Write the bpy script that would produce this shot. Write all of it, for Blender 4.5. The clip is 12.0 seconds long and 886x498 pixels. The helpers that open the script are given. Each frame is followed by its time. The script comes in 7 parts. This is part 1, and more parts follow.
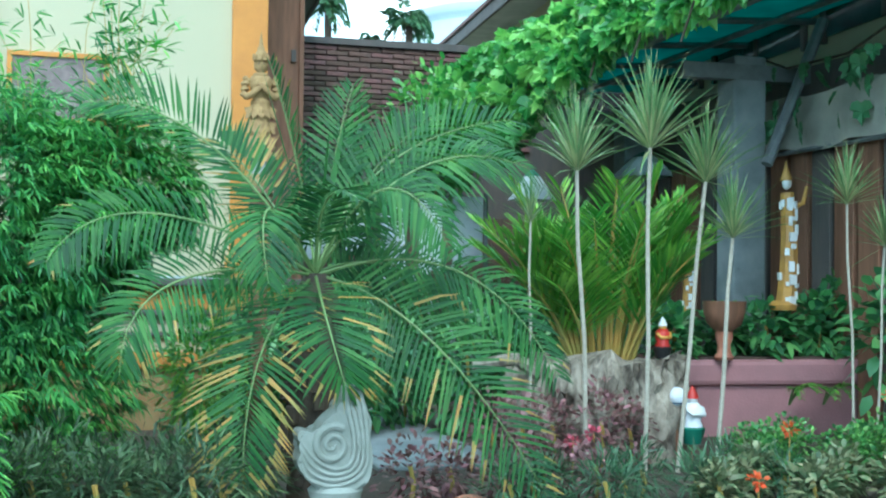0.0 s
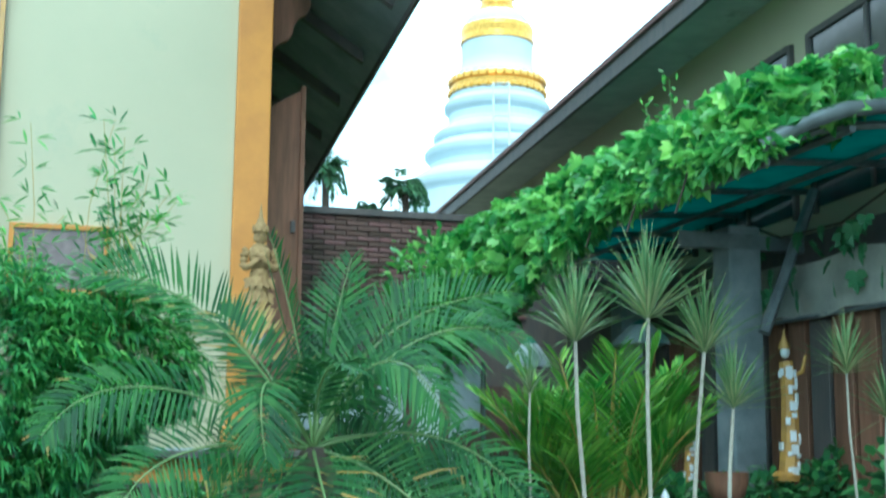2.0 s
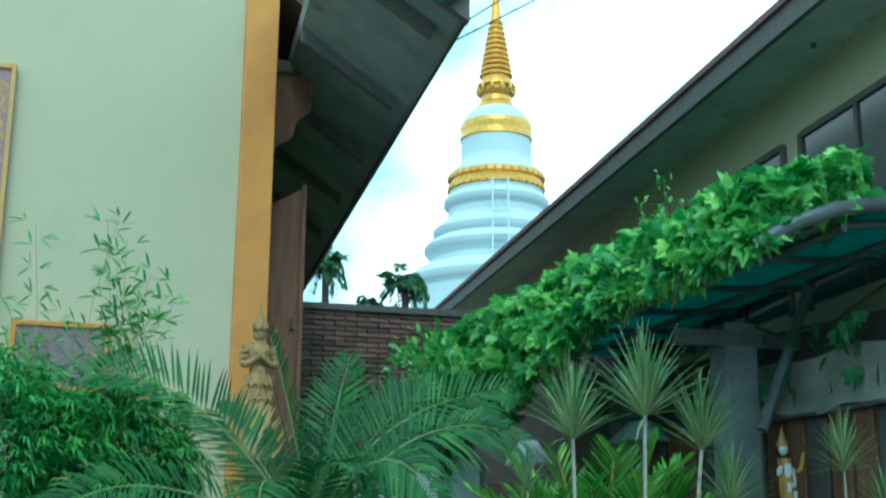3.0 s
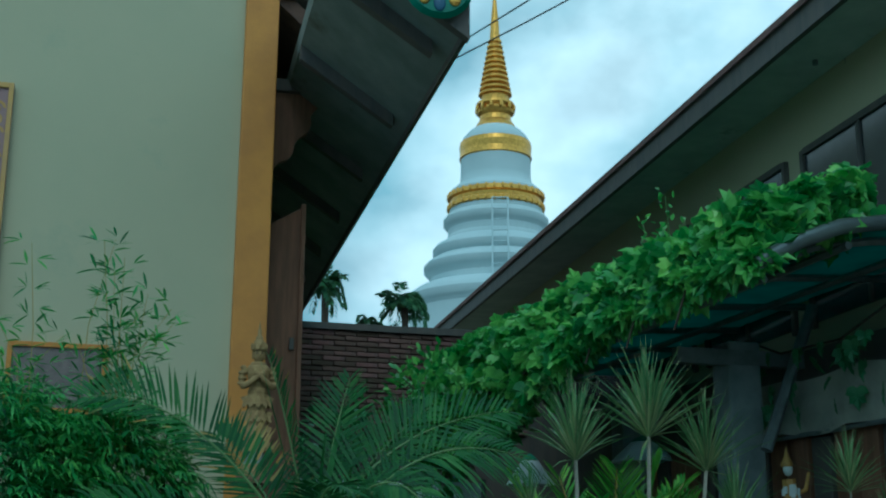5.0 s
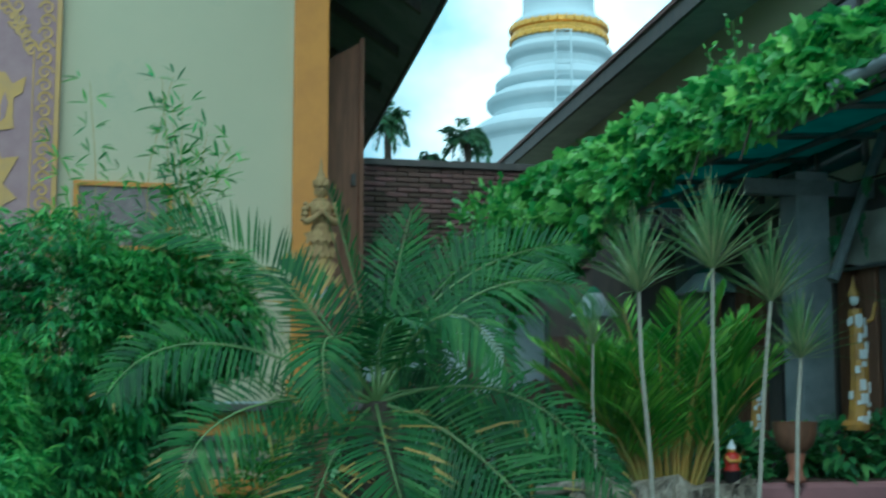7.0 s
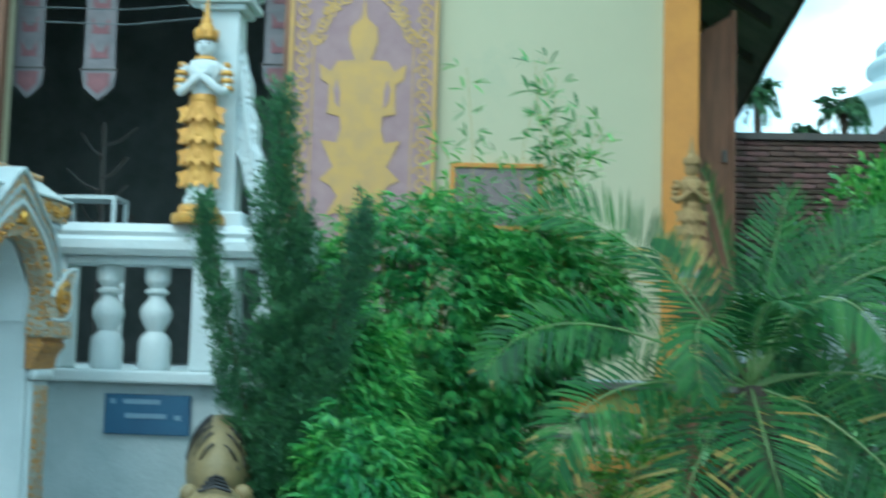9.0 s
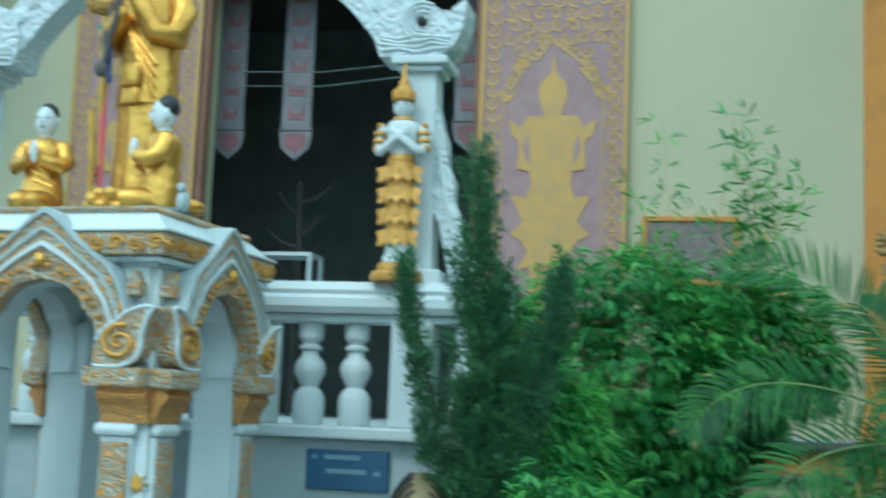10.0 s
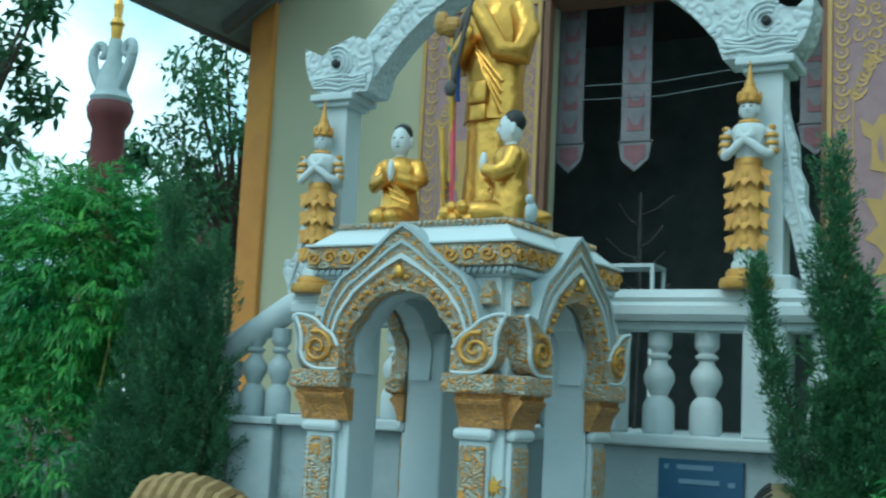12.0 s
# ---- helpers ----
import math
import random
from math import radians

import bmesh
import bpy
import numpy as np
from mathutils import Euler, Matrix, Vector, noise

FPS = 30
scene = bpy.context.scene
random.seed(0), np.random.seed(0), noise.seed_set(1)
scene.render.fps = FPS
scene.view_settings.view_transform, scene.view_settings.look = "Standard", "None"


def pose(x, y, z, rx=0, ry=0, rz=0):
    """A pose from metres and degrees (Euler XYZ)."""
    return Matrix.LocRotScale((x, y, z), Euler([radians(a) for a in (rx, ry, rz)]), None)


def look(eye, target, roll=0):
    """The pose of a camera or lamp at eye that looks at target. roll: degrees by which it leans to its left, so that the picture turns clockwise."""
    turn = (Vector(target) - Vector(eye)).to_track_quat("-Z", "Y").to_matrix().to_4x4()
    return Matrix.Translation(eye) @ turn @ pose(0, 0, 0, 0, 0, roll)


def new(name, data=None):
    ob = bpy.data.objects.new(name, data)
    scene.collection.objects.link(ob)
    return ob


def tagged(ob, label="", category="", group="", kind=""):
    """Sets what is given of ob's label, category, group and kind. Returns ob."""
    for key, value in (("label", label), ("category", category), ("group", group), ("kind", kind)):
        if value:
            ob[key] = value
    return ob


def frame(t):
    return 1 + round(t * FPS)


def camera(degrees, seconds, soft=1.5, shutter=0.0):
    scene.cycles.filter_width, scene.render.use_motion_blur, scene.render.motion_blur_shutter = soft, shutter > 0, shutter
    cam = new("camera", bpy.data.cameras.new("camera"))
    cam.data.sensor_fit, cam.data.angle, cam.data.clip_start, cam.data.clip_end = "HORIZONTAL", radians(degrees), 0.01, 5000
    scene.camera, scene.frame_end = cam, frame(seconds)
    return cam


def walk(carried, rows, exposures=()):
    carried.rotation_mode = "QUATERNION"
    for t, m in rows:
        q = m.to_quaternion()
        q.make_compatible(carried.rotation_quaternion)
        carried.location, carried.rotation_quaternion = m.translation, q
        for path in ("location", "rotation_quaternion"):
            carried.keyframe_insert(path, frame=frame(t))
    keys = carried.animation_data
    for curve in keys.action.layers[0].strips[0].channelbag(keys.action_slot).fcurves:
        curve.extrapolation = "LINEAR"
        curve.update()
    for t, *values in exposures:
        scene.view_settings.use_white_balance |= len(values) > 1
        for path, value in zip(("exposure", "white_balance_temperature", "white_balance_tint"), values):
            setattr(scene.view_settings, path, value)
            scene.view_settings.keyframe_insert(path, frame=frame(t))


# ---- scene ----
cam = camera(39.22, 12.0, soft=2.1, shutter=0.7)
PATH = [
    (0.0, 0.000, 0.000, 1.600, 1.38, -0.62, -15.92),
    (0.5, -0.001, 0.007, 1.600, 2.38, -0.51, -15.68),
    (1.0, -0.008, 0.013, 1.607, 4.15, -0.45, -15.62),
    (1.5, -0.019, 0.005, 1.646, 6.16, -0.30, -15.78),
    (2.0, -0.015, 0.001, 1.634, 8.97, -0.44, -16.04),
    (2.5, -0.002, -0.022, 1.655, 11.16, -0.32, -16.06),
    (3.0, -0.028, -0.088, 1.642, 13.30, -0.43, -16.01),
    (3.5, -0.026, -0.065, 1.664, 14.54, -0.35, -16.23),
    (5.5, -0.006, -0.011, 1.658, 13.65, -0.15, -15.75),
    (6.0, 0.007, 0.008, 1.648, 11.21, -0.12, -15.00),
    (6.5, 0.015, 0.045, 1.655, 8.55, -0.06, -14.58),
    (8.5, 0.013, 0.005, 1.658, 4.46, -1.10, -1.11),
    (9.0, -0.020, 0.040, 1.680, 5.27, -1.65, 3.69),
    (9.5, -0.062, 0.055, 1.692, 6.28, -1.84, 7.63),
    (10.0, -0.095, 0.045, 1.704, 7.37, -2.25, 12.13),
    (10.5, -0.098, 0.034, 1.705, 7.85, -2.52, 17.33),
    (11.0, -0.112, 0.033, 1.684, 7.97, -2.76, 22.27),
    (11.5, -0.122, 0.035, 1.669, 7.73, -2.80, 25.73),
    (12.0, -0.128, 0.020, 1.668, 7.41, -2.82, 27.72),
]
EXPOSE = [
    (0.0, 0.74, 5550, 6), (1.5, 0.62, 5550, 5), (2.5, 0.2, 5400, -6), (3.5, -0.55, 5300, -10), (5.5, -1.55, 5150, -11), (6.5, -1.03, 5250, -8),
    (8.5, 0.05, 5500, -6), (9.5, -0.14, 5550, -2), (10.5, -0.37, 5650, -3), (12.0, -0.68, 5600, -7),
]


def aimed(x, y, z, pitch, roll, yaw):
    """Camera turned left by yaw, up by pitch, leaning to its right by roll."""
    return pose(x, y, z, 0, 0, yaw) @ pose(0, 0, 0, 90 + pitch, 0, 0) @ pose(0, 0, 0, 0, 0, -roll)


walk(cam, [(t, aimed(x, y, z, p, r, w)) for t, x, y, z, p, r, w in PATH], EXPOSE)

# ---- light: bright clouded sky with one very soft sun ----
world = bpy.data.worlds.new("world")
scene.world = world
world.use_nodes = True
wn, wl = world.node_tree.nodes, world.node_tree.links
wn.clear()
w_out, w_bg = wn.new("ShaderNodeOutputWorld"), wn.new("ShaderNodeBackground")
w_sky = wn.new("ShaderNodeTexSky")
w_sky.sky_type, w_sky.sun_disc = "NISHITA", False
w_sky.sun_elevation, w_sky.sun_rotation = radians(55), radians(200)
w_sky.air_density, w_sky.dust_density, w_sky.ozone_density = 1.0, 2.0, 1.5
w_co, w_map = wn.new("ShaderNodeTexCoord"), wn.new("ShaderNodeMapping")
w_map.inputs["Scale"].default_value = (1.0, 1.0, 1.35)
w_map.inputs["Location"].default_value = (0.35, 0.1, 0.2)
w_noise = wn.new("ShaderNodeTexNoise")
w_noise.inputs["Scale"].default_value, w_noise.inputs["Detail"].default_value, w_noise.inputs["Roughness"].default_value = 3.6, 9.0, 0.5
w_ramp = wn.new("ShaderNodeValToRGB")
w_ramp.color_ramp.elements[0].position, w_ramp.color_ramp.elements[0].color = 0.12, (0, 0, 0, 1)
w_ramp.color_ramp.elements[1].position, w_ramp.color_ramp.elements[1].color = 0.46, (1, 1, 1, 1)
w_noise2 = wn.new("ShaderNodeTexNoise")
w_noise2.inputs["Scale"].default_value, w_noise2.inputs["Detail"].default_value = 5.0, 7.0
w_cloud = wn.new("ShaderNodeValToRGB")
w_cloud.color_ramp.elements[0].position, w_cloud.color_ramp.elements[0].color = 0.4, (8.8, 14.4, 16.4, 1)
w_cloud.color_ramp.elements[1].position, w_cloud.color_ramp.elements[1].color = 0.62, (22.5, 26.0, 27.0, 1)
w_mix = wn.new("ShaderNodeMix")
w_mix.data_type = "RGBA"
wl.new(w_co.outputs["Generated"], w_map.inputs["Vector"])
wl.new(w_map.outputs["Vector"], w_noise.inputs["Vector"])
wl.new(w_map.outputs["Vector"], w_noise2.inputs["Vector"])
wl.new(w_noise.outputs["Fac"], w_ramp.inputs["Fac"])
wl.new(w_noise2.outputs["Fac"], w_cloud.inputs["Fac"])
wl.new(w_ramp.outputs["Color"], w_mix.inputs["Factor"])
wl.new(w_sky.outputs["Color"], w_mix.inputs["A"])
wl.new(w_cloud.outputs["Color"], w_mix.inputs["B"])
wl.new(w_mix.outputs["Result"], w_bg.inputs["Color"])
w_bg.inputs["Strength"].default_value = 0.1
wl.new(w_bg.outputs["Background"], w_out.inputs["Surface"])

sun_data = bpy.data.lights.new("sun", "SUN")
sun_data.energy, sun_data.angle, sun_data.color = 1.25, radians(20), (1.0, 0.97, 0.9)
sun = new("sun", sun_data)
sun.matrix_world = look((-4, -9, 14), (0, 4, 0))


# ---- materials ----
def material(name, col, col2=None, rough=0.6, metal=0.0, scale=6.0, amount=0.5, bump=0.15, fine=60.0, vary=0.0, island=False, through_light=0.0, stain=None, stain_at=0.62, emit=0.0, axis=(1, 1, 1), spec=0.5):
    m = bpy.data.materials.new(name)
    m.use_nodes = True
    n, l = m.node_tree.nodes, m.node_tree.links
    b = n["Principled BSDF"]
    b.inputs["Roughness"].default_value, b.inputs["Metallic"].default_value = rough, metal
    b.inputs["Specular IOR Level"].default_value = spec
    co, mp = n.new("ShaderNodeTexCoord"), n.new("ShaderNodeMapping")
    mp.inputs["Scale"].default_value = axis
    l.new(co.outputs["Object"], mp.inputs["Vector"])
    big = n.new("ShaderNodeTexNoise")
    big.inputs["Scale"].default_value, big.inputs["Detail"].default_value, big.inputs["Roughness"].default_value = scale, 6.0, 0.6
    l.new(mp.outputs["Vector"], big.inputs["Vector"])
    ramp = n.new("ShaderNodeValToRGB")
    ramp.color_ramp.elements[0].position, ramp.color_ramp.elements[1].position = 0.5 - 0.25 * amount, 0.5 + 0.25 * amount
    ramp.color_ramp.elements[0].color, ramp.color_ramp.elements[1].color = (*col, 1), (*(col2 or [c * 0.75 for c in col]), 1)
    l.new(big.outputs["Fac"], ramp.inputs["Fac"])
    out = ramp.outputs["Color"]
    small = n.new("ShaderNodeTexNoise")
    small.inputs["Scale"].default_value, small.inputs["Detail"].default_value = fine, 4.0
    l.new(mp.outputs["Vector"], small.inputs["Vector"])
    if stain:
        st = n.new("ShaderNodeTexNoise")
        st.inputs["Scale"].default_value, st.inputs["Detail"].default_value, st.inputs["Roughness"].default_value = scale * 0.6, 8.0, 0.7
        sr = n.new("ShaderNodeValToRGB")
        sr.color_ramp.elements[0].position, sr.color_ramp.elements[1].position = stain_at, stain_at + 0.12
        mx = n.new("ShaderNodeMix")
        mx.data_type = "RGBA"
        l.new(mp.outputs["Vector"], st.inputs["Vector"])
        l.new(st.outputs["Fac"], sr.inputs["Fac"])
        l.new(sr.outputs["Color"], mx.inputs["Factor"])
        l.new(out, mx.inputs["A"])
        mx.inputs["B"].default_value = (*stain, 1)
        out = mx.outputs["Result"]
    if vary:
        hs = n.new("ShaderNodeHueSaturation")
        src = n.new("ShaderNodeNewGeometry").outputs["Random Per Island"] if island else n.new("ShaderNodeObjectInfo").outputs["Random"]
        mr, mh = n.new("ShaderNodeMapRange"), n.new("ShaderNodeMapRange")
        mr.inputs["To Min"].default_value, mr.inputs["To Max"].default_value = 1 - vary, 1 + vary
        mh.inputs["To Min"].default_value, mh.inputs["To Max"].default_value = 0.5 + 0.06 * vary, 0.5 - 0.06 * vary
        l.new(src, mr.inputs["Value"])
        l.new(src, mh.inputs["Value"])
        l.new(mr.outputs["Result"], hs.inputs["Value"])
        l.new(mh.outputs["Result"], hs.inputs["Hue"])
        l.new(out, hs.inputs["Color"])
        out = hs.outputs["Color"]
    l.new(out, b.inputs["Base Color"])
    if bump:
        bp = n.new("ShaderNodeBump")
        bp.inputs["Strength"].default_value, bp.inputs["Distance"].default_value = bump, 0.01
        l.new(small.outputs["Fac"], bp.inputs["Height"])
        l.new(bp.outputs["Normal"], b.inputs["Normal"])
    if through_light:
        tr, ms = n.new("ShaderNodeBsdfTranslucent"), n.new("ShaderNodeMixShader")
        ms.inputs["Fac"].default_value = through_light
        l.new(out, tr.inputs["Color"])
        l.new(b.outputs["BSDF"], ms.inputs[1])
        l.new(tr.outputs["BSDF"], ms.inputs[2])
        l.new(ms.outputs["Shader"], n["Material Output"].inputs["Surface"])
    return m


M_CREAM = material("cream_plaster", (0.5, 0.465, 0.31), (0.45, 0.435, 0.29), 0.85, scale=1.2, amount=1.2, bump=0.2, fine=90, stain=(0.41, 0.42, 0.29), stain_at=0.62)
M_ORANGE = material("orange_paint", (0.62, 0.27, 0.05), (0.5, 0.21, 0.045), 0.7, scale=2.5, bump=0.2, stain=(0.35, 0.17, 0.06), stain_at=0.68)
M_BASE = material("ochre_plinth", (0.28, 0.15, 0.06), (0.34, 0.25, 0.11), 0.8, scale=3, stain=(0.12, 0.09, 0.06), stain_at=0.6)
M_WHITE = material("white_paint", (0.62, 0.68, 0.68), (0.5, 0.57, 0.58), 0.6, scale=2.2, amount=1.0, bump=0.25, fine=40, stain=(0.33, 0.38, 0.38), stain_at=0.64)
# Weathered white, darkened further for tree and overhang shade on stair and porch.
M_WHITE2 = material("weathered_shaded_white", (0.46, 0.53, 0.54), (0.34, 0.41, 0.42), 0.7, scale=5, amount=1.0, bump=0.3, stain=(0.24, 0.28, 0.28), stain_at=0.6)
M_GOLDPAINT = material("gold_paint", (0.62, 0.34, 0.07), (0.5, 0.25, 0.05), 0.5, 0.25, scale=9, bump=0.3, fine=50, stain=(0.5, 0.42, 0.25), stain_at=0.66)
M_GOLD = material("gold_leaf", (0.82, 0.47, 0.1), (0.5, 0.26, 0.05), 0.34, 0.8, scale=6, amount=1.0, bump=0.7, fine=22)
M_GILT = material("worn_gilding", (0.78, 0.38, 0.08), (0.6, 0.27, 0.05), 0.45, 0.2, scale=14, amount=0.8, bump=0.6, fine=50, stain=(0.5, 0.47, 0.36), stain_at=0.6)


def carve(m, scale, pale, depth=0.9):
    """Turns a gilt material into carved relief: raised gold curls with pale worn ground between."""
    n, l = m.node_tree.nodes, m.node_tree.links
    b = n["Principled BSDF"]
    co = n.new("ShaderNodeTexCoord")
    warp = n.new("ShaderNodeTexNoise")
    warp.inputs["Scale"].default_value = scale * 0.35
    add = n.new("ShaderNodeMix")
    add.data_type = "RGBA"
    add.inputs["Factor"].default_value = 0.06
    l.new(co.outputs["Object"], warp.inputs["Vector"])
    l.new(co.outputs["Object"], add.inputs["A"])
    l.new(warp.outputs["Color"], add.inputs["B"])
    vo = n.new("ShaderNodeTexVoronoi")
    vo.feature = "SMOOTH_F1"
    vo.inputs["Scale"].default_value = scale
    l.new(add.outputs["Result"], vo.inputs["Vector"])
    wv = n.new("ShaderNodeMath")
    wv.operation = "SINE"
    mu = n.new("ShaderNodeMath")
    mu.operation = "MULTIPLY"
    mu.inputs[1].default_value = 13.0
    l.new(vo.outputs["Distance"], mu.inputs[0])
    l.new(mu.outputs["Value"], wv.inputs[0])
    rp = n.new("ShaderNodeValToRGB")
    rp.color_ramp.elements[0].position, rp.color_ramp.elements[1].position = 0.15, 0.5
    l.new(wv.outputs["Value"], rp.inputs["Fac"])
    mx = n.new("ShaderNodeMix")
    mx.data_type = "RGBA"
    mx.inputs["A"].default_value = (*pale, 1)
    src = b.inputs["Base Color"].links[0].from_socket
    l.new(rp.outputs["Color"], mx.inputs["Factor"])
    l.new(src, mx.inputs["B"])
    l.new(mx.outputs["Result"], b.inputs["Base Color"])
    bp = n.new("ShaderNodeBump")
    bp.inputs["Strength"].default_value, bp.inputs["Distance"].default_value = depth, 0.012
    l.new(wv.outputs["Value"], bp.inputs["Height"])
    l.new(bp.outputs["Normal"], b.inputs["Normal"])


carve(M_GILT, 66.0, (0.52, 0.5, 0.4), 0.8)
M_GILTDARK = material("tarnished_gilding", (0.66, 0.33, 0.07), (0.5, 0.23, 0.05), 0.5, 0.15, scale=14, amount=1.0, bump=0.6, fine=50)
carve(M_GILTDARK, 70.0, (0.4, 0.2, 0.07), 0.4)
M_STUCCO = material("carved_stucco", (0.62, 0.68, 0.68), (0.52, 0.59, 0.6), 0.65, scale=3, bump=0.3, stain=(0.36, 0.4, 0.4), stain_at=0.64)
carve(M_STUCCO, 20.0, (0.54, 0.6, 0.61), 0.45)
M_PINK = material("mauve_panel", (0.3, 0.18, 0.19), (0.36, 0.23, 0.225), 0.7, scale=9, amount=0.7, bump=0.1, stain=(0.27, 0.15, 0.17), stain_at=0.66)
M_NOTICE = material("mottled_notice_sheet", (0.24, 0.19, 0.175), (0.14, 0.105, 0.1), 0.6, scale=14, amount=0.7, bump=0.05)
M_OCHRE = material("ochre_stencil", (0.52, 0.31, 0.09), (0.45, 0.28, 0.11), 0.55, 0.15, scale=8, bump=0.2)
M_WOOD = material("brown_wood", (0.25, 0.12, 0.07), (0.17, 0.085, 0.05), 0.7, scale=4, axis=(6, 6, 0.6), bump=0.3)
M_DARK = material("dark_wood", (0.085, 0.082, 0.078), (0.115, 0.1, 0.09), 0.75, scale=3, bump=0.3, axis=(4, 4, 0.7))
# Weathered board colour, dark with the shade of an underside put in.
M_SOFFIT = material("shaded_soffit_board", (0.24, 0.27, 0.26), (0.17, 0.2, 0.19), 0.85, scale=2.5, bump=0.2, stain=(0.12, 0.12, 0.1), stain_at=0.6)
# Lighter copy of the soffit board; ground bounce is put into its colour.
M_SOFFIT_LIT = material("bounce_lit_soffit_board", (0.55, 0.58, 0.55), (0.43, 0.47, 0.45), 0.85, scale=2.5, bump=0.2, stain=(0.14, 0.16, 0.14), stain_at=0.64)
M_CONCRETE = material("stained_concrete", (0.26, 0.29, 0.295), (0.17, 0.2, 0.205), 0.9, scale=3, bump=0.4, stain=(0.07, 0.08, 0.08), stain_at=0.6)
# Dirty cream cloth, its colour also lowered for the shade it hangs in.
M_AWNING = material("grimy_shaded_awning", (0.4, 0.4, 0.34), (0.3, 0.31, 0.27), 0.9, scale=3, bump=0.3, stain=(0.15, 0.17, 0.16), stain_at=0.6)
M_BRICK = material("laterite_brick", (0.17, 0.1, 0.08), (0.1, 0.07, 0.06), 0.95, scale=9, bump=0.8, vary=0.5, stain=(0.3, 0.27, 0.22), stain_at=0.66)
M_RIB = material("green_leaf_rib", (0.12, 0.22, 0.07), (0.16, 0.24, 0.08), 0.5, scale=6, bump=0.1)
M_TILE = material("roof_tile", (0.14, 0.08, 0.06), (0.09, 0.055, 0.045), 0.85, scale=9, bump=0.4, vary=0.35)
M_STEEL = material("painted_steel", (0.2, 0.225, 0.23), (0.14, 0.16, 0.165), 0.5, 0.4, scale=8, bump=0.1, stain=(0.12, 0.09, 0.07), stain_at=0.68)
M_GUTTER = material("zinc_gutter", (0.2, 0.24, 0.25), (0.14, 0.17, 0.18), 0.35, 0.6, scale=5, bump=0.1)
M_SHEET = material("green_roof_sheet", (0.05, 0.3, 0.27), (0.035, 0.23, 0.21), 0.45, scale=3, bump=0.1, through_light=0.75)
M_SOIL = material("soil", (0.075, 0.055, 0.04), (0.045, 0.04, 0.03), 0.95, scale=2, bump=0.8, fine=25)
M_BOUNCE = material("bounce_slab_concrete", (0.3, 0.3, 0.28), (0.22, 0.22, 0.21), 0.9, scale=2, bump=0.3)
M_LEAF_BAMBOO = material("bamboo_leaf", (0.06, 0.28, 0.09), (0.14, 0.45, 0.08), 0.5, scale=1.6, bump=0, vary=0.45, island=True, through_light=0.35)
M_LEAF_CON = material("conifer_leaf", (0.045, 0.135, 0.065), (0.085, 0.215, 0.09), 0.6, scale=2.5, bump=0, vary=0.4, island=True, through_light=0.2)
M_LEAF_PALM = material("palm_leaf", (0.022, 0.094, 0.024), (0.046, 0.165, 0.036), 0.55, spec=0.28, scale=3, bump=0, vary=0.4, island=True, through_light=0.25, stain=(0.3, 0.24, 0.06), stain_at=0.74)
M_LEAF_GRASS = material("dark_grass_blade", (0.04, 0.11, 0.055), (0.08, 0.17, 0.08), 0.5, scale=4, bump=0, vary=0.4, island=True, through_light=0.2)
M_LEAF_BOX = material("box_leaf", (0.05, 0.2, 0.05), (0.13, 0.33, 0.08), 0.4, scale=9, bump=0, vary=0.5, island=True, through_light=0.25)
M_LEAF_TIP = material("dry_leaf_tip", (0.42, 0.24, 0.05), (0.3, 0.27, 0.07), 0.55, scale=9, bump=0, vary=0.3, island=True, through_light=0.25)
M_LEAF_OLIVE = material("olive_leaf", (0.045, 0.1, 0.045), (0.1, 0.17, 0.07), 0.5, scale=3, bump=0, vary=0.5, island=True, through_light=0.25)
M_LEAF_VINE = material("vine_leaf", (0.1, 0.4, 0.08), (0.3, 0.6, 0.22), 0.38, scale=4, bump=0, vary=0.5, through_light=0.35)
M_LEAF_VINE2 = material("vine_leaf_small", (0.09, 0.37, 0.07), (0.22, 0.54, 0.13), 0.33, scale=4, bump=0, vary=0.5, island=True, through_light=0.35)
M_LEAF_DRAC = material("dracaena_leaf", (0.42, 0.43, 0.22), (0.11, 0.25, 0.09), 0.4, scale=70, amount=0.5, axis=(1, 0.03, 1), bump=0, vary=0.3, through_light=0.25)
M_LEAF_CYCAS = material("arching_leaf", (0.09, 0.32, 0.04), (0.2, 0.42, 0.06), 0.4, scale=3, bump=0, vary=0.4, island=True, through_light=0.35)
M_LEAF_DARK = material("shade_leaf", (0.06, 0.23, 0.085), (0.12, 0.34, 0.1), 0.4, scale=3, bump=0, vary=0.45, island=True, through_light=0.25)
M_LEAF_RED = material("purple_leaf", (0.17, 0.075, 0.085), (0.3, 0.17, 0.15), 0.5, scale=6, bump=0, vary=0.5, island=True, through_light=0.2)
M_LEAF_GREY = material("variegated_leaf", (0.07, 0.15, 0.06), (0.24, 0.24, 0.13), 0.5, scale=16, bump=0, vary=0.4, island=True, through_light=0.2)
M_LEAF_TREE = material("tree_leaf", (0.05, 0.15, 0.07), (0.09, 0.21, 0.08), 0.5, scale=1, bump=0, vary=0.4, island=True, through_light=0.3)
M_STEM = material("pale_stem", (0.4, 0.38, 0.31), (0.34, 0.32, 0.26), 0.8, scale=14, bump=0.4, axis=(1, 1, 3))
M_BARK = material("bark", (0.09, 0.065, 0.045), (0.05, 0.04, 0.03), 0.95, scale=12, bump=0.9, fine=40, axis=(1, 1, 0.4))
M_STALK = material("leaf_stalk", (0.4, 0.25, 0.06), (0.24, 0.26, 0.06), 0.5, scale=6, bump=0.1)
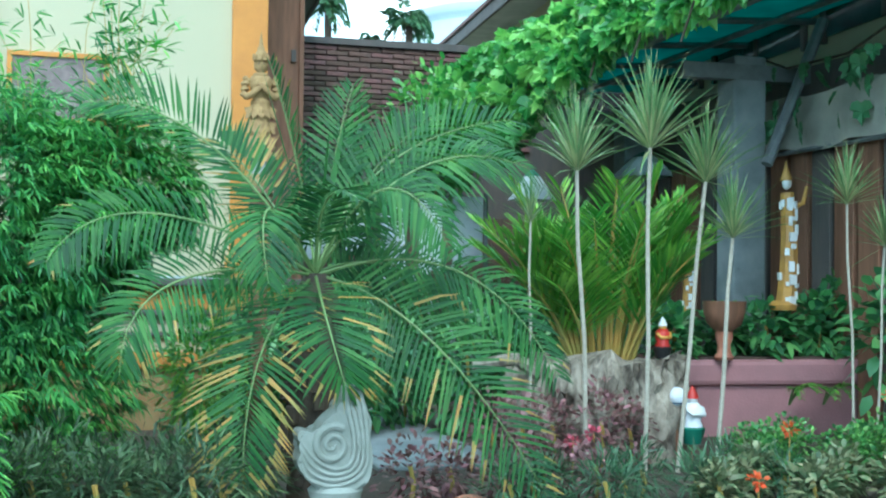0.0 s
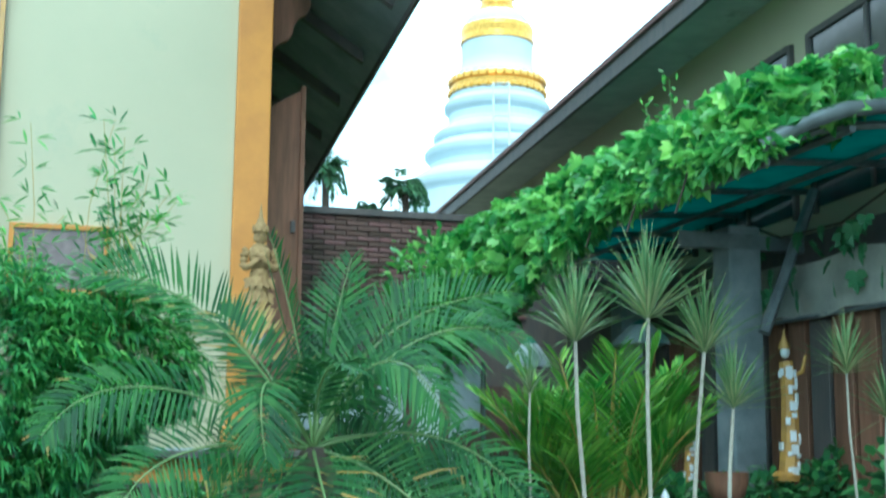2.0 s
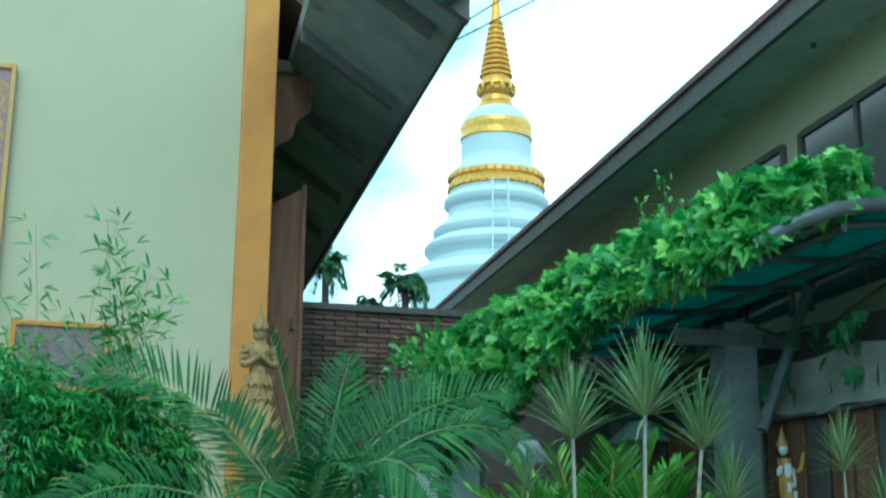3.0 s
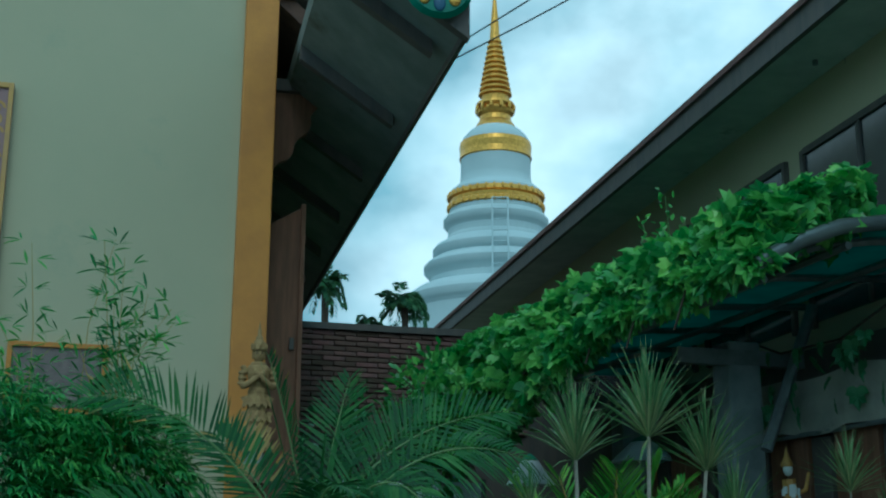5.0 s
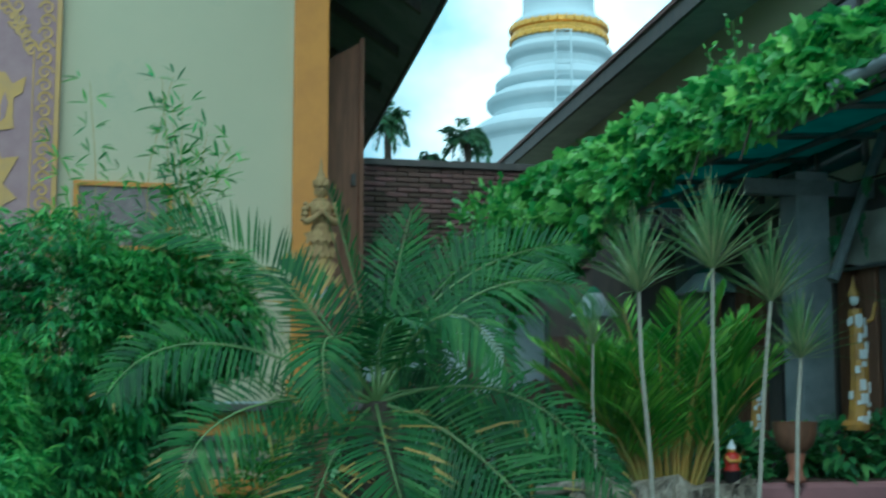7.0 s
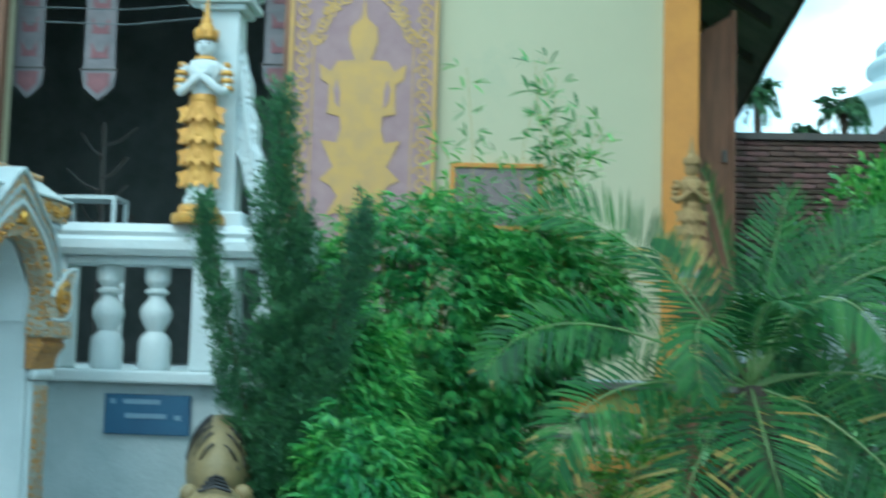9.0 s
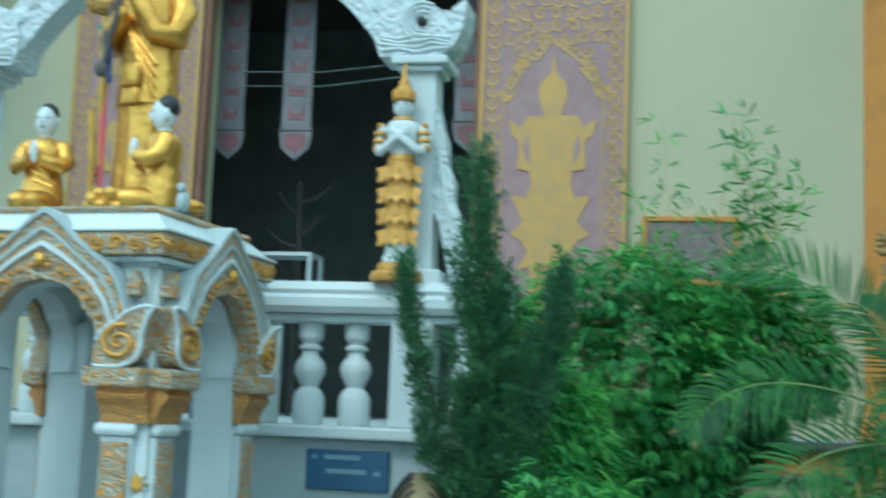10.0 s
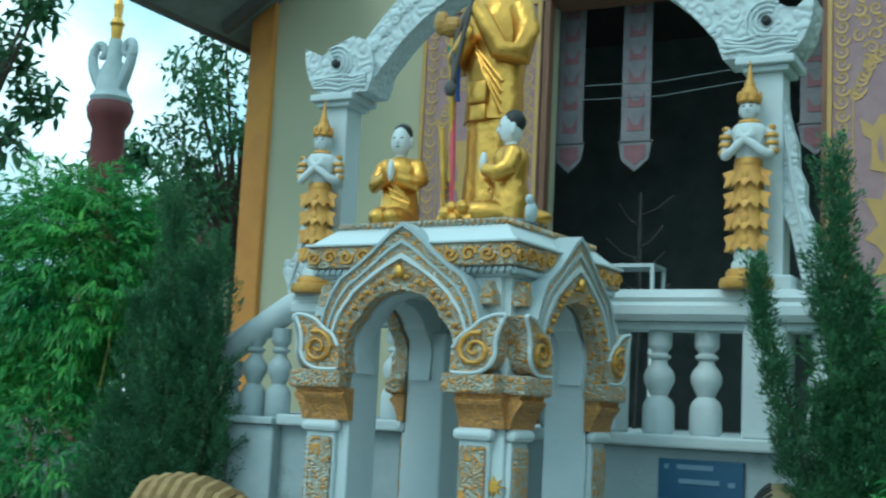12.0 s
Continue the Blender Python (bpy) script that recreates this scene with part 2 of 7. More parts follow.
M_ROCK = material("driftwood_grey", (0.4, 0.36, 0.29), (0.13, 0.11, 0.085), 0.95, scale=13, amount=0.45, bump=1.0, fine=34, axis=(1, 1, 0.45), stain=(0.05, 0.042, 0.035), stain_at=0.53)
M_MAUVE = material("mauve_concrete", (0.4, 0.2, 0.21), (0.33, 0.17, 0.18), 0.85, scale=3, bump=0.35, stain=(0.2, 0.14, 0.13), stain_at=0.64)
M_VASE = material("grey_cast_stone", (0.25, 0.28, 0.25), (0.18, 0.21, 0.18), 0.85, scale=5, bump=0.4, stain=(0.17, 0.19, 0.16), stain_at=0.66)
M_BLUE = material("blue_enamel", (0.03, 0.11, 0.2), (0.025, 0.085, 0.17), 0.45, scale=4, bump=0.05)
M_PALE = material("pale_lettering", (0.2, 0.32, 0.42), None, 0.5, scale=4, bump=0)
M_SKIN = material("painted_face", (0.62, 0.66, 0.66), (0.55, 0.6, 0.6), 0.5, scale=4, bump=0.05)
M_BLACK = material("black_paint", (0.015, 0.015, 0.017), None, 0.5, scale=4, bump=0.1)
M_RED = material("red_paint", (0.5, 0.03, 0.02), (0.4, 0.03, 0.025), 0.45, scale=5, bump=0.1)
M_DEEPRED = material("maroon_paint", (0.16, 0.035, 0.035), (0.12, 0.03, 0.03), 0.7, scale=3, bump=0.2)
M_BANNER = material("banner_cloth", (0.23, 0.21, 0.22), (0.18, 0.17, 0.18), 0.9, scale=8, bump=0.3)
M_BANNER_RED = material("banner_pattern", (0.26, 0.12, 0.13), (0.2, 0.1, 0.11), 0.9, scale=8, bump=0.3)
M_CHEDI = material("chedi_whitewash", (0.57, 0.66, 0.68), (0.48, 0.58, 0.6), 0.8, scale=0.35, amount=1.0, bump=0.1, fine=4, stain=(0.4, 0.47, 0.5), stain_at=0.66)
M_TERRA = material("terracotta", (0.42, 0.17, 0.1), (0.3, 0.12, 0.08), 0.85, scale=5, bump=0.3)
M_CLOTH = material("white_cloth", (0.78, 0.82, 0.85), (0.66, 0.72, 0.78), 0.9, scale=4, bump=0.3)
M_GREENPAINT = material("green_paint", (0.02, 0.2, 0.13), None, 0.5, scale=4, bump=0.1)
M_BRASS = material("tawny_paint", (0.45, 0.25, 0.05), (0.3, 0.17, 0.05), 0.5, 0.1, scale=9, bump=0.3)
M_CAT = material("faded_tawny_paint", (0.26, 0.19, 0.08), (0.16, 0.13, 0.07), 0.6, scale=8, amount=1.0, bump=0.4, stain=(0.1, 0.09, 0.06), stain_at=0.6)
M_GLASS = material("dark_glass", (0.05, 0.06, 0.065), (0.035, 0.04, 0.045), 0.12, scale=2, bump=0)
M_WIRE = material("black_cable", (0.02, 0.02, 0.02), None, 0.6, scale=4, bump=0)
M_FLOWER = material("orange_petal", (0.75, 0.1, 0.03), (0.7, 0.18, 0.05), 0.5, scale=9, bump=0, through_light=0.3)
M_PINKFLOWER = material("pink_petal", (0.55, 0.06, 0.13), (0.6, 0.15, 0.2), 0.5, scale=9, bump=0, through_light=0.3)
M_RIBBON_Y = material("yellow_ribbon", (0.6, 0.36, 0.05), None, 0.6, scale=9, bump=0.1)
M_RIBBON_B = material("blue_ribbon", (0.03, 0.1, 0.4), None, 0.6, scale=9, bump=0.1)
M_RIBBON_P = material("pink_ribbon", (0.65, 0.1, 0.14), None, 0.6, scale=9, bump=0.1)
M_MAT = material("woven_straw", (0.36, 0.24, 0.1), (0.27, 0.17, 0.07), 0.85, scale=20, bump=0.6)


# ---- builders ----
def finish(ob, parent, label, smooth=False):
    if parent is not None:
        ob.parent = parent
    if label:
        ob["label"] = label
    if smooth:
        for p in ob.data.polygons:
            p.use_smooth = True
    return ob


def part(name, bm, mat, parent=None, label="", smooth=False, flat_angle=40):
    me = bpy.data.meshes.new(name)
    bmesh.ops.recalc_face_normals(bm, faces=bm.faces)
    if smooth:
        for f in bm.faces:
            f.smooth = True
        for e in bm.edges:
            if len(e.link_faces) == 2 and e.calc_face_angle(0) > radians(flat_angle):
                e.smooth = False
    bm.to_mesh(me)
    bm.free()
    me.materials.append(mat)
    return finish(new(name, me), parent, label)


def raw(name, verts, faces, mat, parent=None, label="", smooth=False):
    me = bpy.data.meshes.new(name)
    me.from_pydata([tuple(v) for v in verts], [], faces)
    me.materials.append(mat)
    return finish(new(name, me), parent, label, smooth)


def thing(name, label, category, at=(0, 0, 0), turn=0.0, group="", kind=""):
    ob = new(name)
    ob.empty_display_size = 0.1
    ob.matrix_world = pose(*at, 0, 0, turn)
    return tagged(ob, label, category, group, kind)


def box(bm, x0, x1, y0, y1, z0, z1, bevel=0.0, m=None):
    r = bmesh.ops.create_cube(bm, size=1.0)
    vs = r["verts"]
    bmesh.ops.transform(bm, matrix=Matrix.LocRotScale(((x0 + x1) / 2, (y0 + y1) / 2, (z0 + z1) / 2), None, (x1 - x0, y1 - y0, z1 - z0)), verts=vs)
    if bevel:
        es = {e for v in vs for e in v.link_edges}
        vs = bmesh.ops.bevel(bm, geom=list(es), offset=bevel, segments=2, profile=0.5, affect="EDGES")["verts"]
    if m is not None:
        bmesh.ops.transform(bm, matrix=m, verts=vs)
    return bm


def boxes(*specs, bevel=0.0):
    bm = bmesh.new()
    for s in specs:
        box(bm, *s, bevel=bevel)
    return bm


def lathe(profile, n=24, bm=None, at=(0, 0, 0), squash=1.0):
    bm = bm or bmesh.new()
    rings = []
    for r, z in profile:
        rings.append([bm.verts.new((at[0] + r * math.cos(2 * math.pi * k / n), at[1] + squash * r * math.sin(2 * math.pi * k / n), at[2] + z)) for k in range(n)])
    for a, b in zip(rings, rings[1:]):
        for k in range(n):
            bm.faces.new((a[k], a[(k + 1) % n], b[(k + 1) % n], b[k]))
    bm.faces.new(rings[0][::-1])
    bm.faces.new(rings[-1])
    return bm


def prism(pts, y0, y1, bm=None):
    """A flat outline in x and z, thick from y0 to y1."""
    bm = bm or bmesh.new()
    a = [bm.verts.new((x, y0, z)) for x, z in pts]
    b = [bm.verts.new((x, y1, z)) for x, z in pts]
    bm.faces.new(a)
    bm.faces.new(b[::-1])
    for k in range(len(pts)):
        j = (k + 1) % len(pts)
        bm.faces.new((a[j], a[k], b[k], b[j]))
    return bm


def tube(path, radius, n=8, bm=None, taper=None):
    bm = bm or bmesh.new()
    path = [Vector(p) for p in path]
    rings, last = [], None
    for i, p in enumerate(path):
        d = (path[min(i + 1, len(path) - 1)] - path[max(i - 1, 0)]).normalized()
        side = d.cross(Vector((0, 0, 1)))
        if side.length < 1e-3:
            side = last - last.dot(d) * d if last else Vector((1, 0, 0))
        if last and side.dot(last) < 0:
            side = -side
        side.normalize()
        last = side
        up = side.cross(d)
        r = radius if taper is None else radius + (taper - radius) * i / (len(path) - 1)
        rings.append([bm.verts.new(p + r * (math.cos(2 * math.pi * k / n) * side + math.sin(2 * math.pi * k / n) * up)) for k in range(n)])
    for a, b in zip(rings, rings[1:]):
        for k in range(n):
            bm.faces.new((a[k], a[(k + 1) % n], b[(k + 1) % n], b[k]))
    bm.faces.new(rings[0][::-1])
    bm.faces.new(rings[-1])
    return bm


def rounded(pts, times=2):
    """Cuts the corners of an open line so that it runs smoothly."""
    pts = [Vector(p) for p in pts]
    for _ in range(times):
        mid = []
        for a, b in zip(pts, pts[1:]):
            mid += [a * 0.75 + b * 0.25, a * 0.25 + b * 0.75]
        pts = [pts[0]] + mid + [pts[-1]]
    return pts


def blob(bm, at, size, seg=14, rings=9, m=None):
    vs = bmesh.ops.create_uvsphere(bm, u_segments=seg, v_segments=rings, radius=1.0)["verts"]
    mm = Matrix.LocRotScale(at, None, size)
    bmesh.ops.transform(bm, matrix=(m @ mm) if m is not None else mm, verts=vs)
    return bm

rng = random.Random(7)
nprng = np.random.default_rng(11)

# ---- ground ----
bm = bmesh.new()
GX = [-400, -60, -20, -8, -4, -2, 0, 2, 4, 6, 8, 12, 30, 90, 400]
GY = [-300, -40, -10, -2, 1.5, 2.6, 3.4, 4.2, 5.2, 6.5, 8, 10, 14, 22, 50, 120, 600]
gv = {}
for i, x in enumerate(GX):
    for j, y in enumerate(GY):
        rise = 0.5 * max(0.0, min(1.0, (y - 2.6) / 2.6))
        gv[i, j] = bm.verts.new((x, y, rise + 0.03 * math.sin(3 * x + 2 * y)))
for i in range(len(GX) - 1):
    for j in range(len(GY) - 1):
        bm.faces.new((gv[i, j], gv[i + 1, j], gv[i + 1, j + 1], gv[i, j + 1]))
tagged(part("ground", bm, M_SOIL), "dark planted garden soil", "ground", kind="structure")

# Pale slab out of view, added to throw light up under canopy and statues.
tagged(part("bounce_slab", boxes((-9, 7, -9, 3.2, -0.1, 0.06), bevel=0.01), M_BOUNCE), "unseen pale concrete slab added to bounce light", "paving", kind="structure")

# ---- temple: plinth, walls, corner pillars, roof ----
WY = 9.2
DL, DR, DTOP = -4.07, -1.82, 5.12
FLOOR = 1.6
bm = boxes((-7.05, DL, WY, WY + 0.25, FLOOR, 8.0), (DR, 1.0, WY, WY + 0.25, FLOOR, 8.0), (DL, DR, WY, WY + 0.25, DTOP, 8.0))
tagged(part("wall_front", bm, M_CREAM), "pale yellow-green plastered temple front wall", "wall", kind="structure")
side_wall_mesh = boxes((0, 0.25, 0, 13, FLOOR, 8.0))
o = part("wall_side", side_wall_mesh, M_CREAM)
o.matrix_world = pose(1.0, WY + 0.25, 0, 0, 0, -3.3)
tagged(o, "pale plastered temple side wall in shade", "wall", kind="structure")
o = part("wall_side_far", boxes((-0.25, 0, 0, 13, FLOOR, 8.0)), M_CREAM)
o.matrix_world = pose(-6.8, WY + 0.25, 0)
tagged(o, "pale plastered temple side wall", "wall", kind="structure")
# Back wall gets a dark colour so the open doorway reads as shaded.
tagged(part("wall_inside_back", boxes((-6.8, 1.0, 14.0, 14.2, FLOOR, 6.2)), M_SOFFIT), "inner back wall of the temple hall, darkened for indoor shade", "wall", kind="structure")
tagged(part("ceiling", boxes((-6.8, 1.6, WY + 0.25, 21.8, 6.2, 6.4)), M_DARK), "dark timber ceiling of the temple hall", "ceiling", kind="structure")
tagged(part("floor", boxes((-7.0, 1.2, 9.2, 22.0, FLOOR - 0.3, FLOOR), (-4.3, -1.0, 5.99, 9.2, FLOOR - 0.3, FLOOR)), M_WHITE2), "grey tiled temple floor and porch slab", "floor", kind="structure")


def corner_pillar(x0, x1):
    p = thing("corner_pillar", "orange painted square corner pillar of the temple", "pillar", ((x0 + x1) / 2, WY, FLOOR), group="temple corner pillars", kind="structure")
    h = (x1 - x0) / 2
    part("shaft", boxes((-h, h, -0.06, 0.3, 0.0, 6.4), bevel=0.012), M_ORANGE, p)
    part("foot", boxes((-h - 0.03, h + 0.03, -0.09, 0.3, -0.02, 0.16), bevel=0.015), M_ORANGE, p)
    return p


corner_pillar(0.99, 1.25)
corner_pillar(-7.06, -6.8)

plinth = thing("temple_plinth", "ochre and orange banded temple plinth with dark ledge", "plinth", (-2.9, WY, 0), kind="structure")
for z0, z1, d, m in ((0.0, 0.95, 0.16, M_BASE), (0.95, 1.06, 0.22, M_ORANGE), (1.06, 1.17, 0.15, M_CREAM), (1.17, 1.2, 0.2, M_DARK), (1.2, 1.32, 0.17, M_CREAM), (1.32, 1.36, 0.24, M_DARK), (1.36, 1.53, 0.2, M_ORANGE), (1.53, 1.585, 0.3, M_DARK)):
    part("moulding", boxes((-4.2, 4.25, -d, 1.0 - 0.001 * d, z0, z1), bevel=0.01), m, plinth)
    part("moulding", boxes((4.25, 4.45 + d * 0.4, -d * 0.6, 12.0, z0, z1), bevel=0.01), m, plinth)

# roof edges over both long sides, with soffit and barge board
def eave(name, edge, turn, inner, z_in, z_out, y0, y1, label):
    e = thing(name, label, "roof eave", (edge[0], edge[1], 0), turn, kind="structure")
    s = 1 if inner > 0 else -1
    bm = prism([(0, z_out), (inner, z_in), (inner, z_in + 0.16), (0, z_out + 0.1)], y0, y1)
    part("soffit", bm, M_SOFFIT, e, "weathered soffit boards with underside shade in the colour")
    n = 9
    for k in range(n):
        y = y0 + 0.4 + (y1 - y0 - 0.8) * k / (n - 1)
        bm = prism([(0.12 * s, z_out - 0.1 + 0.12 * abs((z_in - z_out) / inner)), (inner, z_in - 0.12), (inner, z_in), (0.12 * s, z_out + 0.12 * abs((z_in - z_out) / inner))], y, y + 0.09)
        part("rafter", bm, M_DARK, e)
    part("fascia", boxes((-0.03 * s, 0.0, y0, y1, z_out - 0.06, z_out + 0.14) if s > 0 else (0.0, 0.03, y0, y1, z_out - 0.06, z_out + 0.14)), M_DARK, e)
    return e


TE = eave("temple_eave", (2.16, 7.09), -3.3, -0.86, 5.6, 5.0, 0.0, 12.5, "dark timber temple eave along the lane")
bm = prism([(-0.86, 5.5), (0.02, 4.9), (0.02, 5.2), (-0.86, 5.9)], -0.08, 0.0)
part("barge_board", bm, M_DARK, TE)
bm = lathe([(0.02, -0.035), (0.2, -0.035), (0.23, 0.0), (0.2, 0.035), (0.02, 0.035)], 24)
bmesh.ops.transform(bm, matrix=pose(-0.2, -0.14, 5.22, 90, 0, 0), verts=bm.verts)
part("rosette", bm, M_GREENPAINT, TE, "round glass mosaic ornament in green and gold")
for k in range(8):
    a = 2 * math.pi * k / 8
    bm = blob(bmesh.new(), (-0.2 + 0.14 * math.cos(a), -0.18, 5.22 + 0.14 * math.sin(a)), (0.04, 0.015, 0.055), 8, 6)
    part("petal", bm, M_GOLD if k % 2 else M_BLUE, TE)
eave("temple_eave", (-7.3, 7.0), 0, 1.3, 5.85, 5.05, 0.0, 12.5, "dark timber temple eave on the tree side")
tagged(part("temple_roof", prism([(-7.4, 5.2), (-2.9, 9.8), (2.4, 5.2), (2.4, 5.35), (-2.9, 10.0), (-7.4, 5.35)], 9.5, 20.0), M_TILE), "steep brown tiled temple roof", "roof", kind="structure")

# brown boards and carved bracket beside the corner
bd = thing("timber_post", "brown weathered timber board standing beside the temple corner", "post", (1.5, 10.05, 0.5), -3.3)
part("board", prism([(-0.15, 0.0), (0.15, 0.0), (0.15, 4.08), (-0.15, 3.9)], 0, 0.05), M_WOOD, bd)
part("edge_strip", boxes((0.125, 0.165, -0.03, 0.06, 0, 4.1), bevel=0.006), M_WOOD, bd, "paler edge strip")
part("latch", boxes((0.06, 0.1, -0.03, 0.0, 2.85, 2.95), bevel=0.005), M_DARK, bd)
br = thing("eave_bracket", "carved dark brown eave bracket", "bracket", (1.27, 9.9, 4.6))
bm = prism([(p.x, p.y) for p in rounded([(0, 0.1, 0), (0.07, 0.16, 0), (0.1, 0.3, 0), (0.24, 0.36, 0), (0.26, 0.52, 0), (0.4, 0.62, 0), (0.38, 0.78, 0), (0.55, 0.9, 0), (0.55, 0.95, 0), (0.0, 0.98, 0)], 1)], 0, 0.08)
part("scroll", bm, M_WOOD, br)
for z in (0.93,):
    part("tie_beam", boxes((0.0, 0.72, -0.05, 0.06, z, z + 0.11), bevel=0.01), M_DARK, br)

# ---- doorway: frame, two painted leaves, banners, inner things ----
door = thing("door_1", "dark wooden temple door frame, standing open", "door", (0, WY, 0), kind="structure")
part("jamb", boxes((DL - 0.02, DL + 0.035, -0.05, 0.06, FLOOR, DTOP), bevel=0.008), M_WOOD, door)
part("jamb", boxes((DR - 0.035, DR + 0.02, -0.05, 0.06, FLOOR, DTOP), bevel=0.008), M_WOOD, door)
part("lintel", boxes((DL - 0.02, DR + 0.02, -0.06, 0.3, DTOP - 0.05, DTOP + 0.04), bevel=0.01), M_WOOD, door, "brown painted lintel")


def curl(bm, cx, cz, r, turns, start, sign, width, y):
    """A flat spiral tendril."""
    n = 14
    pts = []
    for k in range(n + 1):
        t = k / n
        a = start + sign * turns * 2 * math.pi * t
        rr = r * (1 - 0.85 * t)
        pts.append((cx + rr * math.cos(a), cz + rr * math.sin(a), a))
    prev = None
    for k, (x, z, a) in enumerate(pts):
        w = width * (1 - 0.5 * k / n)
        nx, nz = math.cos(a), math.sin(a)
        cur = (bm.verts.new((x - nx * w, y, z - nz * w)), bm.verts.new((x + nx * w, y - 0.002, z + nz * w)))
        if prev:
            bm.faces.new((prev[0], prev[1], cur[1], cur[0]))
        prev = cur


def door_leaf(x0, x1, label):
    """A painted leaf folded back against the wall: mauve field, ochre tracery border, ochre standing figure."""
    w = (x1 - x0) / 2
    z0, z1 = FLOOR + 0.05, 5.08
    d = thing("door_leaf", label, "door leaf", ((x0 + x1) / 2, WY - 0.035, 0), group="painted door leaves")
    part("panel", boxes((-w, w, -0.025, 0.03, z0, z1), bevel=0.006), M_PINK, d)
    part("rim", boxes((-w, -w + 0.035, -0.045, -0.02, z0, z1), (w - 0.035, w, -0.045, -0.02, z0, z1), (-w + 0.035, w - 0.035, -0.045, -0.02, z1 - 0.04, z1), bevel=0.004), M_OCHRE, d)
    bm = bmesh.new()
    for s in (-1, 1):
        for y_, hw in ((0, 0),):
            z = z0 + 0.1
            k = 0
            while z < z1 - 0.1:
                curl(bm, s * (w - 0.105), z, 0.055, 1.3, (0 if k % 2 else math.pi), s * (1 if k % 2 else -1), 0.011, -0.03)
                z += 0.095
                k += 1
        # arched inner edge of the tracery
        for k in range(10):
            t = k / 9
            x, z = w - 0.2 - t * (w - 0.25), 4.06 + 0.42 * t ** 0.7
            curl(bm, s * x, z + 0.03, 0.05, 1.2, k, s, 0.011, -0.03)
    for row in range(5):
        for k in range(9):
            x = -w + 0.12 + (2 * w - 0.24) * k / 8
            z = 4.52 + row * 0.1
            if abs(x) < w - 0.12 and z > 4.15 + 0.5 * (1 - abs(x) / w) - 0.1:
                curl(bm, x + 0.03 * (row % 2), z, 0.052, 1.25, row + k * 1.7, 1 if (k + row) % 2 else -1, 0.011, -0.03)
    for s in (-1, 1):
        for row in range(4):
            curl(bm, s * (w - 0.22 - 0.03 * row), 4.12 + 0.1 * row, 0.055, 1.2, row, s, 0.011, -0.03)
    part("tracery", bm, M_OCHRE, d, "ochre scrolling tracery border")
    part("inner_edge", boxes((-w + 0.18, -w + 0.19, -0.031, -0.024, z0, 4.1), (w - 0.19, w - 0.18, -0.031, -0.024, z0, 4.1)), M_OCHRE, d)
    half = [(0.0, 4.42), (0.015, 4.28), (0.03, 4.24), (0.1, 4.18), (0.11, 4.08), (0.08, 3.98), (0.06, 3.93), (0.19, 3.92), (0.24, 3.84), (0.33, 3.9), (0.31, 3.78), (0.25, 3.74), (0.25, 3.6), (0.26, 3.52), (0.16, 3.5), (0.15, 3.4), (0.18, 3.3), (0.3, 3.32), (0.24, 3.2), (0.2, 3.12), (0.3, 3.02), (0.22, 2.98), (0.16, 2.9), (0.24, 2.75), (0.14, 2.78), (0.14, 2.3), (0.2, 2.2), (0.0, 2.2)]
    bm = prism(half + [(-x, z) for x, z in half[1:-1]][::-1], -0.034, -0.026)
    part("painted_figure", bm, M_OCHRE, d, "ochre stencilled standing figure, worn")
    for sd in (-1, 1):
        part("arm_gap", prism([(sd * 0.19, 3.78), (sd * 0.215, 3.7), (sd * 0.2, 3.6), (sd * 0.165, 3.56), (sd * 0.165, 3.68)], -0.038, -0.03), M_PINK, d)
    return d


door_leaf(DR + 0.01, -0.685, "mauve painted door leaf with ochre tracery, folded back on the wall")
door_leaf(-5.2, DL - 0.03, "mauve painted door leaf, worn, folded back on the wall")

fr = thing("notice_frame", "wooden framed grey notice board on the temple wall", "notice board", (-0.225, WY - 0.02, 2.7))
part("backing", boxes((-0.32, 0.32, -0.012, 0.01, 0.0, 0.44)), M_NOTICE, fr, "mottled mauve-grey sheet")
for b in ((-0.345, -0.31, -0.03, 0.015, -0.03, 0.47), (0.31, 0.345, -0.03, 0.015, -0.03, 0.47), (-0.31, 0.31, -0.03, 0.015, 0.435, 0.47), (-0.31, 0.31, -0.03, 0.015, -0.03, 0.005)):
    part("frame_rail", boxes(b, bevel=0.004), M_ORANGE, fr)


def banner(x, y, ztop, ztip, w):
    b = thing("temple_banner", "hanging pale cloth banner with dark red pattern", "banner", (x, y, 0), group="hanging temple banners")
    part("cloth", prism([(-w, ztip + 0.28), (-w * 1.12, ztip + 0.24), (-w * 0.95, ztip + 0.1), (0, ztip), (w * 0.95, ztip + 0.1), (w * 1.12, ztip + 0.24), (w, ztip + 0.28), (w, ztop), (-w, ztop)], 0, 0.012), M_BANNER, b)
    part("tip", prism([(-w * 0.75, ztip + 0.22), (-w * 0.7, ztip + 0.12), (0, ztip + 0.05), (w * 0.7, ztip + 0.12), (w * 0.75, ztip + 0.22)], -0.006, 0.0), M_BANNER_RED, b)
    z = ztip + 0.34
    while z < ztop - 0.2:
        part("motif", prism([(-w * 0.55, z), (w * 0.55, z), (w * 0.55, z + 0.13), (w * 0.2, z + 0.05), (-w * 0.2, z + 0.05), (-w * 0.55, z + 0.13)], -0.006, 0.0), M_BANNER_RED, b)
        z += 0.2
    part("rod", tube([(-w * 1.25, 0, ztip + 0.25), (w * 1.25, 0, ztip + 0.25)], 0.008, 6), M_DARK, b)
    return b


